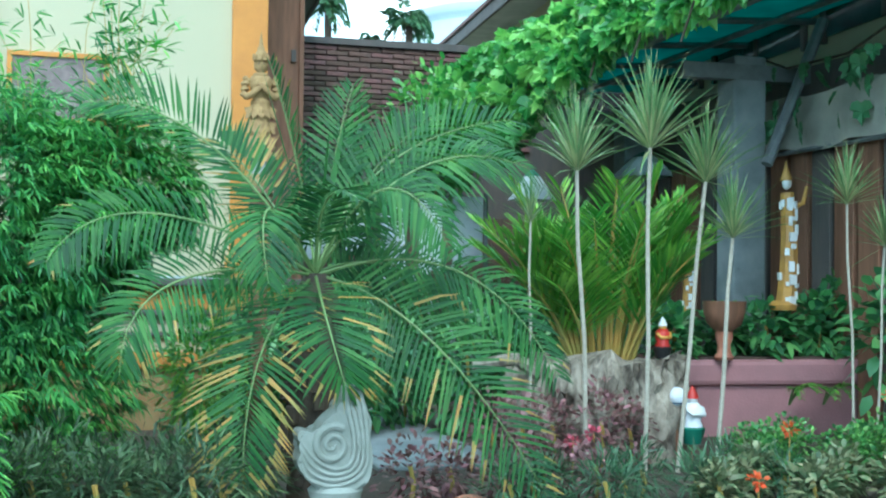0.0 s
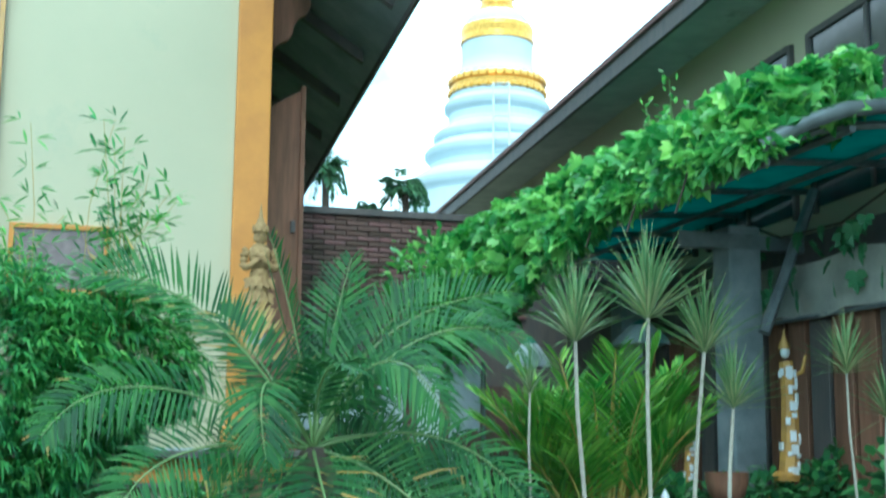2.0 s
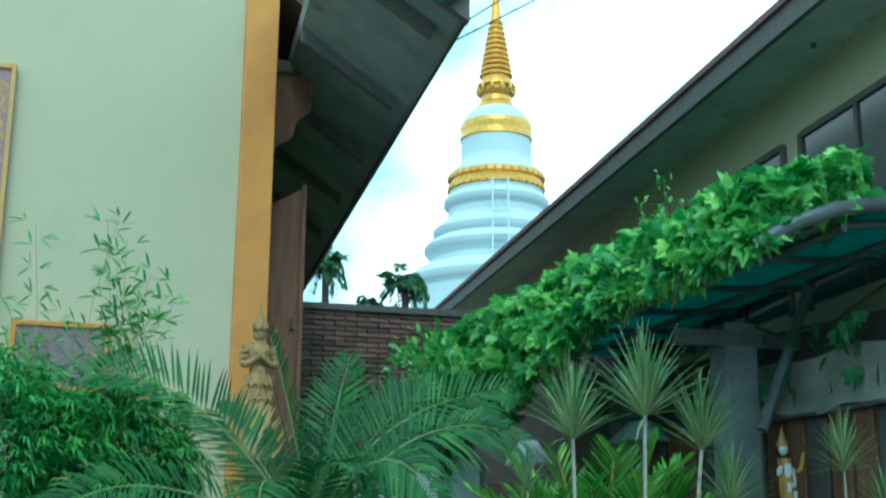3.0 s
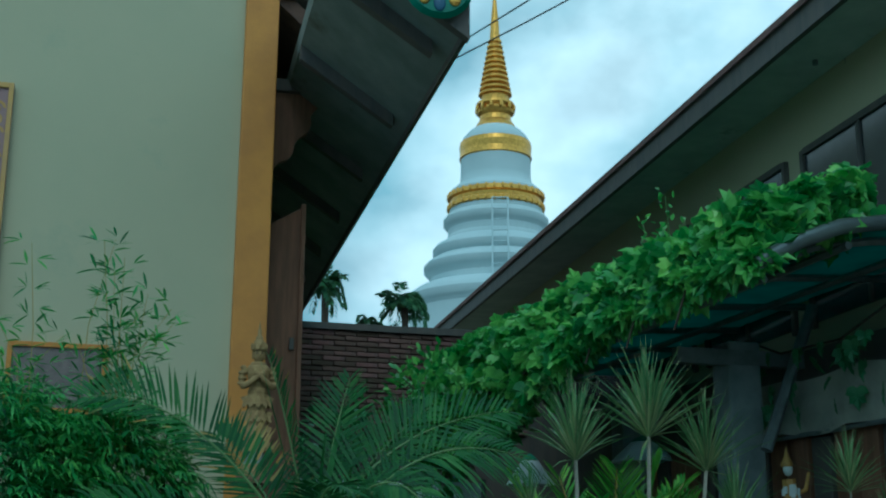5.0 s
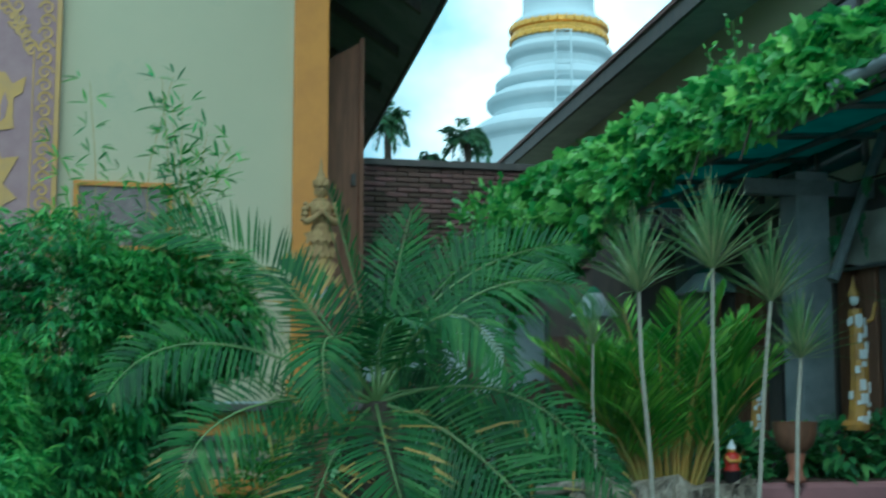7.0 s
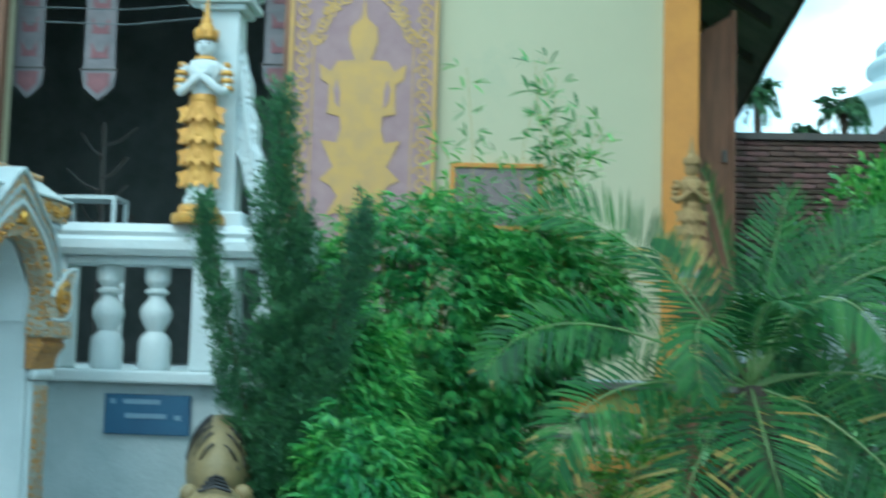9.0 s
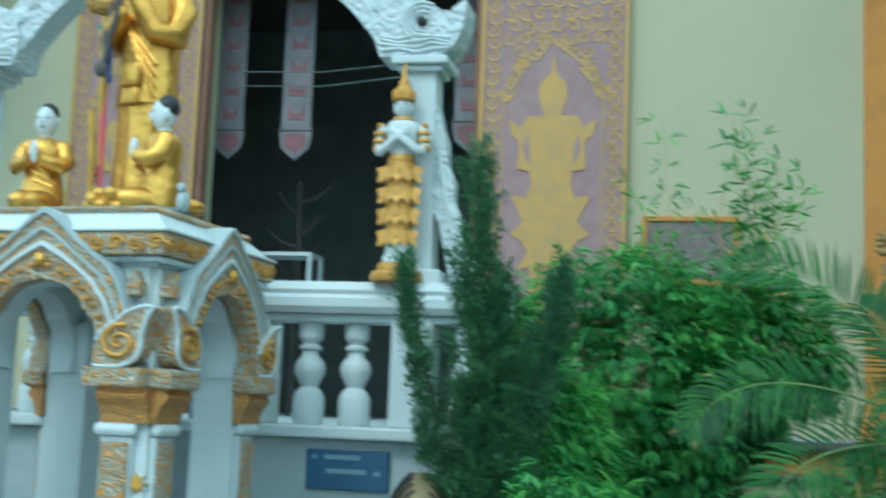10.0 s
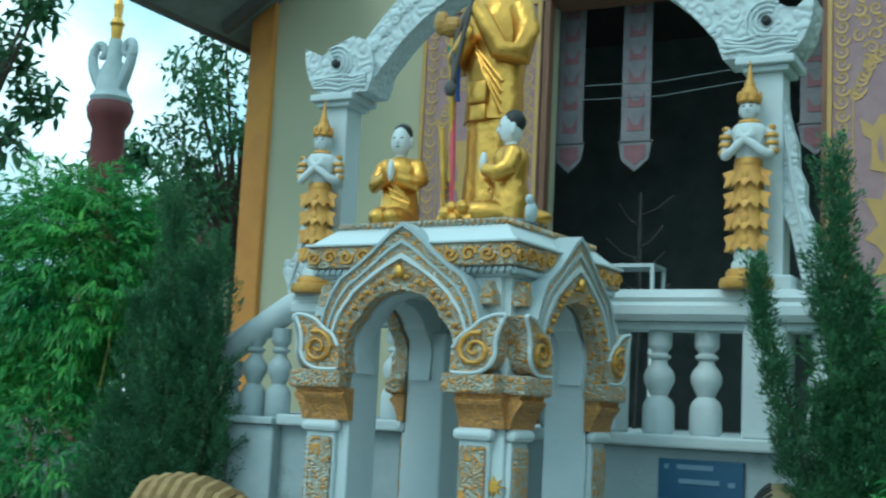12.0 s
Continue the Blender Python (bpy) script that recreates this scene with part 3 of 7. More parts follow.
banner(-4.01, WY + 0.4, 6.2, 3.7, 0.115)
banner(-3.43, WY + 0.4, 6.2, 3.69, 0.125)
banner(-1.98, WY + 0.4, 6.2, 3.75, 0.12)
for k, (za, zb) in enumerate(((4.42, 4.52), (4.3, 4.42))):
    c = thing("cord", "thin pale cord strung across the doorway", "cord", (0, WY + 0.3, 0), group="doorway cords")
    part("strand", tube([(DL, 0, za), (-3.2, 0, za - 0.02), (-2.4, 0, (za + zb) / 2), (DR, 0, zb)], 0.005, 5), M_STEEL, c)
st = thing("altar_stand", "white metal stand inside the doorway", "stand", (-3.55, WY + 0.8, FLOOR))
for x in (-0.22, 0.22):
    for y in (-0.15, 0.15):
        part("leg", boxes((x - 0.015, x + 0.015, y - 0.015, y + 0.015, 0, 1.33)), M_WHITE, st)
part("top_frame", boxes((-0.235, 0.235, -0.165, 0.165, 1.33, 1.36)), M_WHITE, st)
pl = thing("artificial_tree", "dim metal offering tree inside the hall", "offering tree", (-3.71, WY + 1.4, FLOOR))
part("stem", tube([(0, 0, 0), (0.02, 0, 1.0), (0, 0, 2.1)], 0.018, 8), M_DARK, pl)
for k in range(9):
    a, z = k * 2.4, 1.1 + 0.1 * k
    part("branch", tube([(0, 0, z), (0.15 * math.cos(a), 0.1 * math.sin(a), z + 0.05), (0.3 * math.cos(a), 0.2 * math.sin(a), z + 0.18)], 0.01, 6), M_DARK, pl)

# ---- porch: parapet, ledge, rail, balusters, posts ----
PY = 5.68
porch = thing("porch_parapet", "white painted porch wall with ledge under the balustrade", "parapet", (0, PY, 0), kind="structure")
part("wall", boxes((-4.09, -1.0, 0.06, 0.3, 0.3, 1.55), (-1.24, -1.0, 0.3, 3.4, 0.3, 1.29), bevel=0.01), M_WHITE2, porch)
part("ledge", boxes((-4.07, -0.97, -0.02, 0.36, 1.55, 1.61), bevel=0.012), M_WHITE, porch)
rail = thing("balustrade", "white painted concrete balustrade with turned balusters", "balustrade", (0, PY + 0.14, 1.61))
bm = bmesh.new()
prof = [(-0.13, 0.53), (-0.15, 0.56), (-0.15, 0.6), (-0.13, 0.62), (-0.14, 0.64), (-0.12, 0.68), (0.12, 0.68), (0.14, 0.64), (0.13, 0.62), (0.15, 0.6), (0.15, 0.56), (0.13, 0.53)]
a = [bm.verts.new((-4.02, y, z)) for y, z in prof]
b = [bm.verts.new((-1.0, y, z)) for y, z in prof]
bm.faces.new(a)
bm.faces.new(b[::-1])
for k in range(len(prof)):
    j = (k + 1) % len(prof)
    bm.faces.new((a[k], a[j], b[j], b[k]))
part("handrail", bm, M_WHITE, rail)
part("under_rail", boxes((-4.02, -1.0, -0.09, 0.09, 0.49, 0.53), bevel=0.006), M_WHITE, rail)
BALUSTER = [(0.075, 0.0), (0.085, 0.02), (0.085, 0.13), (0.07, 0.16), (0.045, 0.18), (0.055, 0.2), (0.08, 0.245), (0.083, 0.275), (0.07, 0.305), (0.045, 0.33), (0.04, 0.35), (0.06, 0.362), (0.06, 0.374), (0.04, 0.385), (0.045, 0.395), (0.062, 0.41), (0.065, 0.425), (0.065, 0.49)]
posts = (-2.25, -1.45)
for x in posts:
    part("post", boxes((x - 0.1, x + 0.1, -0.1, 0.1, 0, 0.53), bevel=0.01), M_WHITE, rail)
first = part("baluster", lathe([(r * 0.9, h) for r, h in BALUSTER], 16), M_WHITE, rail, smooth=True)
first.location.x = -1.97
for x in (-1.74, -2.5, -2.73, -2.96, -3.19, -3.42, -3.65, -3.88, -1.2):
    c = first.copy()
    scene.collection.objects.link(c)
    c.location.x = x

sg = thing("blue_sign", "small blue enamel sign with two lines of pale lettering", "sign", (-1.73, PY + 0.045, 1.395))
part("plate", boxes((-0.2, 0.2, -0.012, 0.012, -0.08, 0.105), bevel=0.004), M_BLUE, sg)
for x0, x1, z in ((-0.11, 0.06, 0.06), (-0.17, -0.15, 0.06), (-0.1, 0.09, -0.005), (0.13, 0.16, -0.01)):
    part("lettering", boxes((x0, x1, -0.017, -0.012, z, z + 0.022)), M_PALE, sg)

# stair at the far end of the porch, with a stepped rail
stair = thing("porch_stair", "white concrete stair rail stepping down beside the porch", "stair", (-4.08, PY + 0.1, 0), kind="structure")
for k in range(6):
    x = -0.32 * k
    z = 1.45 - 0.19 * k
    part("step", boxes((x - 0.32, x, -0.05, 1.6, 0.3, z), bevel=0.008), M_WHITE2, stair)
    part("string_block", boxes((x - 0.3, x, -0.12, 0.14, 0.3, z + 0.1), bevel=0.01), M_WHITE2, stair)
    part("string_cap", boxes((x - 0.32, x + 0.01, -0.15, 0.17, z + 0.1, z + 0.14), bevel=0.008), M_WHITE2, stair)
    for dx in (0.07, 0.24):
        bl = part("baluster", lathe([(r * 0.85, h) for r, h in BALUSTER], 14), M_WHITE2, stair, smooth=True)
        bl.location = (x - dx, 0.01, z + 0.14)
bm = tube([(0.12, 0.01, 2.25), (-0.02, 0.01, 2.2), (-0.3, 0.01, 2.03), (-1.0, 0.01, 1.6), (-1.9, 0.01, 1.05)], 0.075, 10)
part("handrail", bm, M_WHITE, stair, smooth=True)

# two columns with capitals, joined by an arch with serpent heads
CY = 5.86
for x in (-3.88, -1.47):
    c = thing("porch_column", "white square porch column with stepped capital", "column", (x, CY, 2.28), group="porch columns", kind="structure")
    bm = prism([(-0.085, 0), (0.085, 0), (0.074, 1.06), (-0.074, 1.06)], -0.078, 0.078)
    part("shaft", bm, M_WHITE, c)
    part("capital", boxes((-0.11, 0.11, -0.11, 0.11, 1.05, 1.08), (-0.14, 0.14, -0.14, 0.14, 1.08, 1.12), bevel=0.008), M_WHITE, c)
    part("foot", boxes((-0.14, 0.14, -0.13, 0.13, 0, 0.08), bevel=0.01), M_WHITE, c)

# arch between the columns: thick serpent bodies that end in scroll heads
arch = thing("serpent_arch", "white stucco porch arch ending in carved serpent heads", "arch", (-2.665, CY, 3.4), kind="structure")


def arc_points(inner):
    pts = []
    for k in range(25):
        t = -1 + 2 * k / 24
        s = abs(t)
        x = 1.02 * t
        z = 0.42 - 0.42 * s ** 3.2 + (0.12 if s < 0.5 else 0.12 * (1 - (s - 0.5) * 2)) * 1.0
        pts.append((x, z) if inner else (x * 1.1, z + 0.25 - 0.06 * s))
    return pts


bm = prism(arc_points(True) + arc_points(False)[::-1], -0.09, 0.09)
part("arch_body", bm, M_STUCCO, arch)
for s in (-1, 1):
    head = [(0.96, 0.0), (1.3, 0.0), (1.36, 0.03), (1.4, 0.08), (1.43, 0.15), (1.45, 0.24), (1.45, 0.31), (1.41, 0.29), (1.36, 0.25), (1.31, 0.255), (1.25, 0.29), (1.17, 0.33), (1.08, 0.36), (1.0, 0.33), (0.95, 0.26), (0.92, 0.17), (0.93, 0.08)]
    part("serpent_head", prism([(s * (1.19 + 0.86 * (x - 1.19)), 0.9 * z) for x, z in head][::s], -0.12, 0.12), M_STUCCO, arch)
    bm = lathe([(0.004, 0.0), (0.024, 0.0), (0.024, 0.02), (0.012, 0.03), (0.004, 0.03)], 14)
    bmesh.ops.transform(bm, matrix=pose(s * 1.2, -0.12, 0.17, 90, 0, 0), verts=bm.verts)
    part("eye", bm, M_BLACK, arch, "dark round eye")
    for k in range(4):
        bm = bmesh.new()
        pts = [(s * (1.0 + 0.085 * i), -0.125, 0.03 + 0.022 * k + 0.012 * math.sin(i * 2.2 + k)) for i in range(5)]
        part("carved_ridge", tube(pts, 0.009, 6, bm), M_WHITE, arch)
    for k in range(3):
        bm = bmesh.new()
        pts = [(s * (1.2 + (0.05 + 0.025 * k) * math.cos(a)), -0.125, 0.17 + (0.05 + 0.025 * k) * math.sin(a)) for a in [0.5 * i for i in range(2, 11)]]
        part("carved_ridge", tube(pts, 0.008, 6, bm), M_WHITE, arch)
for k in range(34):
    t = -1 + 2 * (k + 0.5) / 34
    s = abs(t)
    x, z = 1.07 * t, 0.42 - 0.42 * s ** 3.2 + (0.12 if s < 0.5 else 0.24 * (1 - s)) + 0.15
    bm = blob(bmesh.new(), (x, -0.09, z), (0.045, 0.014, 0.05), 8, 5)
    part("scale", bm, M_STUCCO, arch)
# feathered wings that run down beside the columns
for x, s in ((-1.4, 1), (-3.96, -1)):
    w = thing("stucco_wing", "white stucco wing ornament sweeping down beside the column", "ornament", (x, CY, 2.28), group="column wings")
    out = [(0, 0.95), (0.05, 0.8), (0.09, 0.72), (0.1, 0.6), (0.15, 0.52), (0.15, 0.42), (0.2, 0.34), (0.2, 0.25), (0.26, 0.18), (0.31, 0.2), (0.33, 0.12), (0.28, 0.06), (0.26, 0.0), (0.16, 0.0), (0.06, 0.3), (0, 0.4)]
    part("feathering", prism([(s * 0.7 * a_, b_) for a_, b_ in out][::s], -0.05, 0.05), M_STUCCO, w)
    for k in range(6):
        part("quill", tube([(s * (0.01 + 0.007 * k), -0.055, 0.8 - 0.05 * k), (s * (0.042 + 0.011 * k), -0.06, 0.55 - 0.05 * k), (s * (0.1 + 0.014 * k), -0.055, 0.28 - 0.045 * k)], 0.009, 6), M_WHITE, w)


def statue(name, pieces, label, at, turn=0.0, group="", size=1.0):
    """One mesh out of several painted pieces."""
    me = bpy.data.meshes.new(name)
    whole = bmesh.new()
    mats = []
    for bm, mat in pieces:
        if mat not in mats:
            mats.append(mat)
        bmesh.ops.recalc_face_normals(bm, faces=bm.faces)
        for f in bm.faces:
            f.material_index = mats.index(mat)
            f.smooth = True
        tmp = bpy.data.meshes.new("piece")
        bm.to_mesh(tmp)
        bm.free()
        whole.from_mesh(tmp)
        bpy.data.meshes.remove(tmp)
    for e in whole.edges:
        if len(e.link_faces) == 2 and e.calc_face_angle(0) > radians(50):
            e.smooth = False
    whole.to_mesh(me)
    whole.free()
    for m in mats:
        me.materials.append(m)
    ob = new(name, me)
    ob.matrix_world = pose(*at, 0, 0, turn) @ (Matrix.Diagonal((*size, 1)) if isinstance(size, tuple) else Matrix.Scale(size, 4))
    return tagged(ob, label, "statue", group)


def guard(at, turn, skin=M_SKIN, gold=M_GOLDPAINT, pale=M_WHITE, label="small guardian statue with white body, tiered gold skirt and gold crown"):
    P = []
    P.append((lathe([(0.165, 0), (0.175, 0.02), (0.165, 0.05), (0.13, 0.06), (0.13, 0.085), (0.115, 0.1), (0.02, 0.105)], 20), gold))
    bm = lathe([(0.1, 0.1), (0.1, 0.13), (0.085, 0.15), (0.08, 0.24)], 16, squash=0.8)
    P.append((bm, pale))
    # skirt in four tiers, each with a jagged flaring hem
    bm = bmesh.new()
    n = 20
    for k in range(4):
        z, w = 0.2 + 0.115 * k, 0.086 + 0.003 * k
        rings = []
        for r, dz, jag in ((0.9, 0.03, 0), (1.32, 0.0, 1), (1.2, 0.035, 0.6), (1.0, 0.06, 0), (0.95, 0.125, 0)):
            ring = []
            for q in range(n):
                a = 2 * math.pi * q / n
                tooth = jag * (1 if q % 2 else -1)
                rr = w * r * (1 + 0.1 * tooth)
                ring.append(bm.verts.new((rr * math.cos(a), 0.8 * rr * math.sin(a), z + dz - 0.016 * tooth)))
            rings.append(ring)
        for a_, b_ in zip(rings, rings[1:]):
            for q in range(n):
                bm.faces.new((a_[q], a_[(q + 1) % n], b_[(q + 1) % n], b_[q]))
        for s in (-1, 1):
            vs = [bm.verts.new(v) for v in ((s * w * 0.9, -0.04, z + 0.02), (s * w * 1.6, -0.03, z - 0.012), (s * w * 1.45, -0.03, z + 0.035), (s * w * 1.7, -0.02, z + 0.07), (s * w * 0.9, -0.02, z + 0.09))]
            bm.faces.new(vs if s > 0 else vs[::-1])
        blob(bm, (0, -0.8 * w * 1.05, z + 0.04), (0.03, 0.016, 0.04), 8, 6)
    lathe([(0.088, 0.64), (0.095, 0.65), (0.09, 0.68), (0.08, 0.69)], 16, bm, squash=0.8)
    P.append((bm, gold))
    P.append((lathe([(0.078, 0.67), (0.085, 0.72), (0.105, 0.79), (0.115, 0.84), (0.09, 0.872), (0.035, 0.885), (0.034, 0.91)], 16, squash=0.68), skin))
    bm = bmesh.new()
    blob(bm, (0, -0.005, 0.955), (0.058, 0.056, 0.068), 16, 12)
    for s in (-1, 1):
        tube(rounded([(s * 0.115, 0, 0.845), (s * 0.15, 0.0, 0.8), (s * 0.158, -0.015, 0.71), (s * 0.12, -0.075, 0.7), (s * 0.02, -0.105, 0.77), (-s * 0.035, -0.1, 0.8)], 1), 0.036, 8, bm, taper=0.022)
        blob(bm, (-s * 0.04, -0.1, 0.805), (0.024, 0.016, 0.03), 8, 6)
        blob(bm, (s * 0.058, 0, 0.95), (0.011, 0.016, 0.034), 6, 5)
    blob(bm, (0, -0.063, 0.948), (0.01, 0.012, 0.018), 6, 5)
    P.append((bm, skin))
    bm = bmesh.new()
    for s in (-1, 1):
        for k in range(3):
            lathe([(0.036, 0), (0.044, 0.01), (0.038, 0.026)], 10, bm, (s * (0.155 - 0.003 * k), -0.008, 0.71 + 0.042 * k))
        blob(bm, (s * 0.145, 0, 0.85), (0.03, 0.035, 0.02), 8, 6)
    lathe([(0.07, 0), (0.078, 0.012), (0.066, 0.03), (0.056, 0.05), (0.05, 0.08), (0.036, 0.09), (0.036, 0.11), (0.022, 0.125), (0.018, 0.16), (0.01, 0.2), (0.003, 0.24)], 14, bm, (0, 0, 0.985))
    for q in range(8):
        a = 2 * math.pi * q / 8
        blob(bm, (0.07 * math.cos(a), 0.07 * math.sin(a), 1.02), (0.014, 0.014, 0.03), 6, 5)
    lathe([(0.06, 0), (0.078, 0.005), (0.062, 0.022)], 14, bm, (0, 0, 0.875), squash=0.7)
    P.append((bm, gold))
    bm = bmesh.new()
    for s in (-1, 1):
        blob(bm, (s * 0.024, -0.057, 0.963), (0.013, 0.004, 0.0035), 6, 4)
        blob(bm, (s * 0.024, -0.056, 0.98), (0.016, 0.004, 0.003), 6, 4)
    P.append((bm, M_BLACK))
    return statue("guardian_statue", P, label, at, turn, "guardian statues on the rail", (0.72, 0.74, 0.885))


guard((-1.53, PY + 0.02, 2.29), 0)
guard((-3.9, PY + 0.02, 2.27), 10)
guard((1.13, 8.62, 2.22), 0, M_MAT, M_MAT, M_VASE, "small weathered tawny guardian statue before the temple corner")
gp = thing("statue_pedestal", "slim brown wooden post before the temple corner", "pedestal", (1.13, 8.62, 0.45))
part("pedestal_shaft", boxes((-0.06, 0.06, -0.06, 0.06, 0, 1.72), bevel=0.01), M_WOOD, gp)
part("pedestal_cap", boxes((-0.14, 0.14, -0.14, 0.14, 1.72, 1.77), bevel=0.01), M_WOOD, gp)


# ---- shrine in front of the porch ----
SX, SY, SW = -2.56, 4.9, 0.415
shrine = thing("shrine_pavilion", "small white and gilt stucco shrine with four arched sides", "shrine", (SX, SY, 0.43), -4)
shrine.scale = (1.125, 1.125, 1.0)
zb = 0.4
for sx in (-1, 1):
    for sy in (-1, 1):
        cx, cy = sx * (SW - 0.09), sy * (SW - 0.09)
        part("pier", boxes((cx - 0.09, cx + 0.09, cy - 0.09, cy + 0.09, 0.0, 1.6), bevel=0.008), M_WHITE, shrine)
        # gilt strips, ring and stepped capital on the two outer faces
        for ax in (0, 1):
            def put(name, u0, u1, d0, d1, z0, z1, m, bev=0.006, label=""):
                if ax == 0:
                    y = cy + sy * 0.09
                    b_ = (cx + u0, cx + u1, min(y + sy * d0, y + sy * d1), max(y + sy * d0, y + sy * d1), z0, z1)
                else:
                    x = cx + sx * 0.09
                    b_ = (min(x + sx * d0, x + sx * d1), max(x + sx * d0, x + sx * d1), cy + u0, cy + u1, z0, z1)
                part(name, boxes(b_, bevel=bev), m, shrine, label)
            put("pilaster", -0.075, 0.045, 0.0, 0.022, 0.0, 1.13, M_WHITE)
            put("gilt_strip", -0.066, 0.036, 0.022, 0.036, 0.1, 1.11, M_GILT, 0.01, "worn gilt scroll strip")
            put("ring", -0.095, 0.065, 0.0, 0.045, 1.13, 1.18, M_WHITE, 0.02)
            prof = [(0.0, 1.18), (0.028, 1.18), (0.034, 1.21), (0.048, 1.245), (0.066, 1.27), (0.072, 1.285), (0.06, 1.295), (0.07, 1.312), (0.0, 1.312)]
            bm = prism(prof, -0.105, 0.075)
            spin = 0 if ax else 90
            at_ = (cx + sx * 0.09, cy, 0) if ax else (cx, cy + sy * 0.09, 0)
            flip = Matrix.Diagonal((sx if ax else sy, 1, 1, 1))
            bmesh.ops.transform(bm, matrix=pose(*at_, 0, 0, spin) @ flip, verts=bm.verts)
            part("capital", bm, M_GILTDARK, shrine, "flared gilt capital")
            put("capital_top", -0.125, 0.095, 0.0, 0.09, 1.31, 1.385, M_GILT, 0.012, "gilt carved capital block")
        star = []
        for k in range(16):
            r = 0.04 if k % 2 == 0 else 0.018
            star.append((cx + sx * 0.06 + r * math.cos(k * math.pi / 8), 0.96 + r * math.sin(k * math.pi / 8)))
        part("gilt_star", prism(star, cy + sy * 0.09 - 0.012, cy + sy * 0.09 + 0.012), M_GOLD, shrine)


def ogee(w, z0, h, cusp, spike, n=28):
    """Half outline of an arch from the spring to a pointed tip, with rounded cusps along it."""
    pts = []
    for k in range(n + 1):
        a = math.pi / 2 * k / n
        top = max(0.0, (k / n - 0.55) / 0.45)
        x = w * math.cos(a) ** 0.72 - cusp * (1 - abs(math.sin(4.0 * a))) * math.cos(a) ** 0.5
        pts.append((x * (1 - 0.45 * top * (1 - top)), z0 + (h - spike) * math.sin(a) ** 0.92 - cusp * 0.4 * (1 - abs(math.sin(4.0 * a))) + spike * top ** 3.0))
    pts[-1] = (0.0, z0 + h)
    return pts


def spun(bm, turn):
    bmesh.ops.transform(bm, matrix=turn, verts=bm.verts)
    return bm


SC = SW / 1.125
for side in range(4):
    turn = Matrix.Rotation(side * math.pi / 2, 4, "Z")
    inner = ogee(0.24, 1.385, 0.335, 0.024, 0.015)
    outer = ogee(0.355, 1.43, 0.56, 0.0, 0.12)
    for s in (-1, 1):
        pts = [(s * x, z) for x, z in inner] + [(0, 1.81), (s * SC, 1.81), (s * SC, 1.62), (s * SW, 1.55), (s * SW, 1.385)]
        part("spandrel", spun(prism(pts, -SW + 0.02, -SW + 0.12), turn), M_WHITE, shrine)
        for name, a_, b_, d, m in (("arch_band", 0.0, 0.45, 0.06, M_GILT), ("arch_fillet", 0.45, 0.53, 0.072, M_WHITE), ("arch_band", 0.53, 0.68, 0.062, M_GILT), ("arch_fillet", 0.68, 0.74, 0.07, M_WHITE2), ("arch_band", 0.74, 0.93, 0.062, M_GILT), ("arch_fillet", 0.93, 1.0, 0.072, M_WHITE2)):
            p_in = [(s * (xi + (xo - xi) * a_), zi + (zo - zi) * a_) for (xi, zi), (xo, zo) in zip(inner, outer)]
            p_out = [(s * (xi + (xo - xi) * b_), zi + (zo - zi) * b_) for (xi, zi), (xo, zo) in zip(inner, outer)]
            part(name, spun(prism(p_in + p_out[::-1], -SW - d, -SW + (0.0 if a_ == 0.0 else 0.03)), turn), m, shrine)
        # curled foot of the arch: a round scroll with an upward flick and a white rim
        foot = [(0.235, 1.39), (0.28, 1.385), (0.35, 1.388), (0.395, 1.415), (0.415, 1.46), (0.41, 1.51), (0.43, 1.575), (0.455, 1.615), (0.4, 1.61), (0.35, 1.59), (0.315, 1.555), (0.27, 1.53), (0.24, 1.47)]
        line = rounded([(s * a_, 0, b_) for a_, b_ in foot], 2)
        part("arch_foot", spun(prism([(p.x, p.z) for p in line], -SW - 0.085, -SW + 0.03), turn), M_GILT, shrine, "gilt curled arch foot")
        part("foot_rim", spun(tube([(p.x, -SW - 0.084, p.z) for p in line[2:-2]], 0.008, 6), turn), M_WHITE, shrine)
        pts = [(s * (0.335 + 0.07 * (1 - i / 20) * math.cos(i * 0.62 + 1.2)), -SW - 0.09, 1.475 + 0.07 * (1 - i / 20) * math.sin(i * 0.62 + 1.2)) for i in range(20)]
        part("scroll", spun(tube(pts, 0.011, 6, taper=0.006), turn), M_GOLDPAINT, shrine)
        for k in range(11):
            (xi, zi), (xo, zo) = inner[min(2 + int(k * 2.5), 28)], outer[min(2 + int(k * 2.5), 28)]
            for f, r in ((0.22, 0.0105),):
                part("gilt_boss", spun(blob(bmesh.new(), (s * (xi + (xo - xi) * f), -SW - 0.07, zi + (zo - zi) * f), (r, 0.012, r), 8, 5), turn), M_GOLDPAINT, shrine)
    part("keystone_boss", spun(blob(bmesh.new(), (0, -SW - 0.075, 1.785), (0.02, 0.016, 0.028), 8, 6), turn), M_GOLD, shrine)
    for s in (-1, 1):
        bm = prism([(s * 0.34 - 0.026, 1.66), (s * 0.34 + 0.026, 1.66), (s * 0.34 + 0.025, 1.7), (s * 0.34, 1.755), (s * 0.34 - 0.025, 1.7)], -SC - 0.08, -SC)
        part("leaf_ornament", spun(bm, turn), M_GILT, shrine)
    # running scroll frieze with bosses, twisted rope mouldings below and at the top
    for k in range(12):
        x, g = -0.415 + 0.0755 * k, 1 if k % 2 else -1
        pts = [(x + 0.031 * (1 - i / 16) * math.cos(g * i * 0.6), -SC - 0.084, 1.857 + 0.031 * (1 - i / 16) * math.sin(g * i * 0.6)) for i in range(15)]
        part("frieze_scroll", spun(tube(pts, 0.0075, 5), turn), M_GOLDPAINT, shrine)
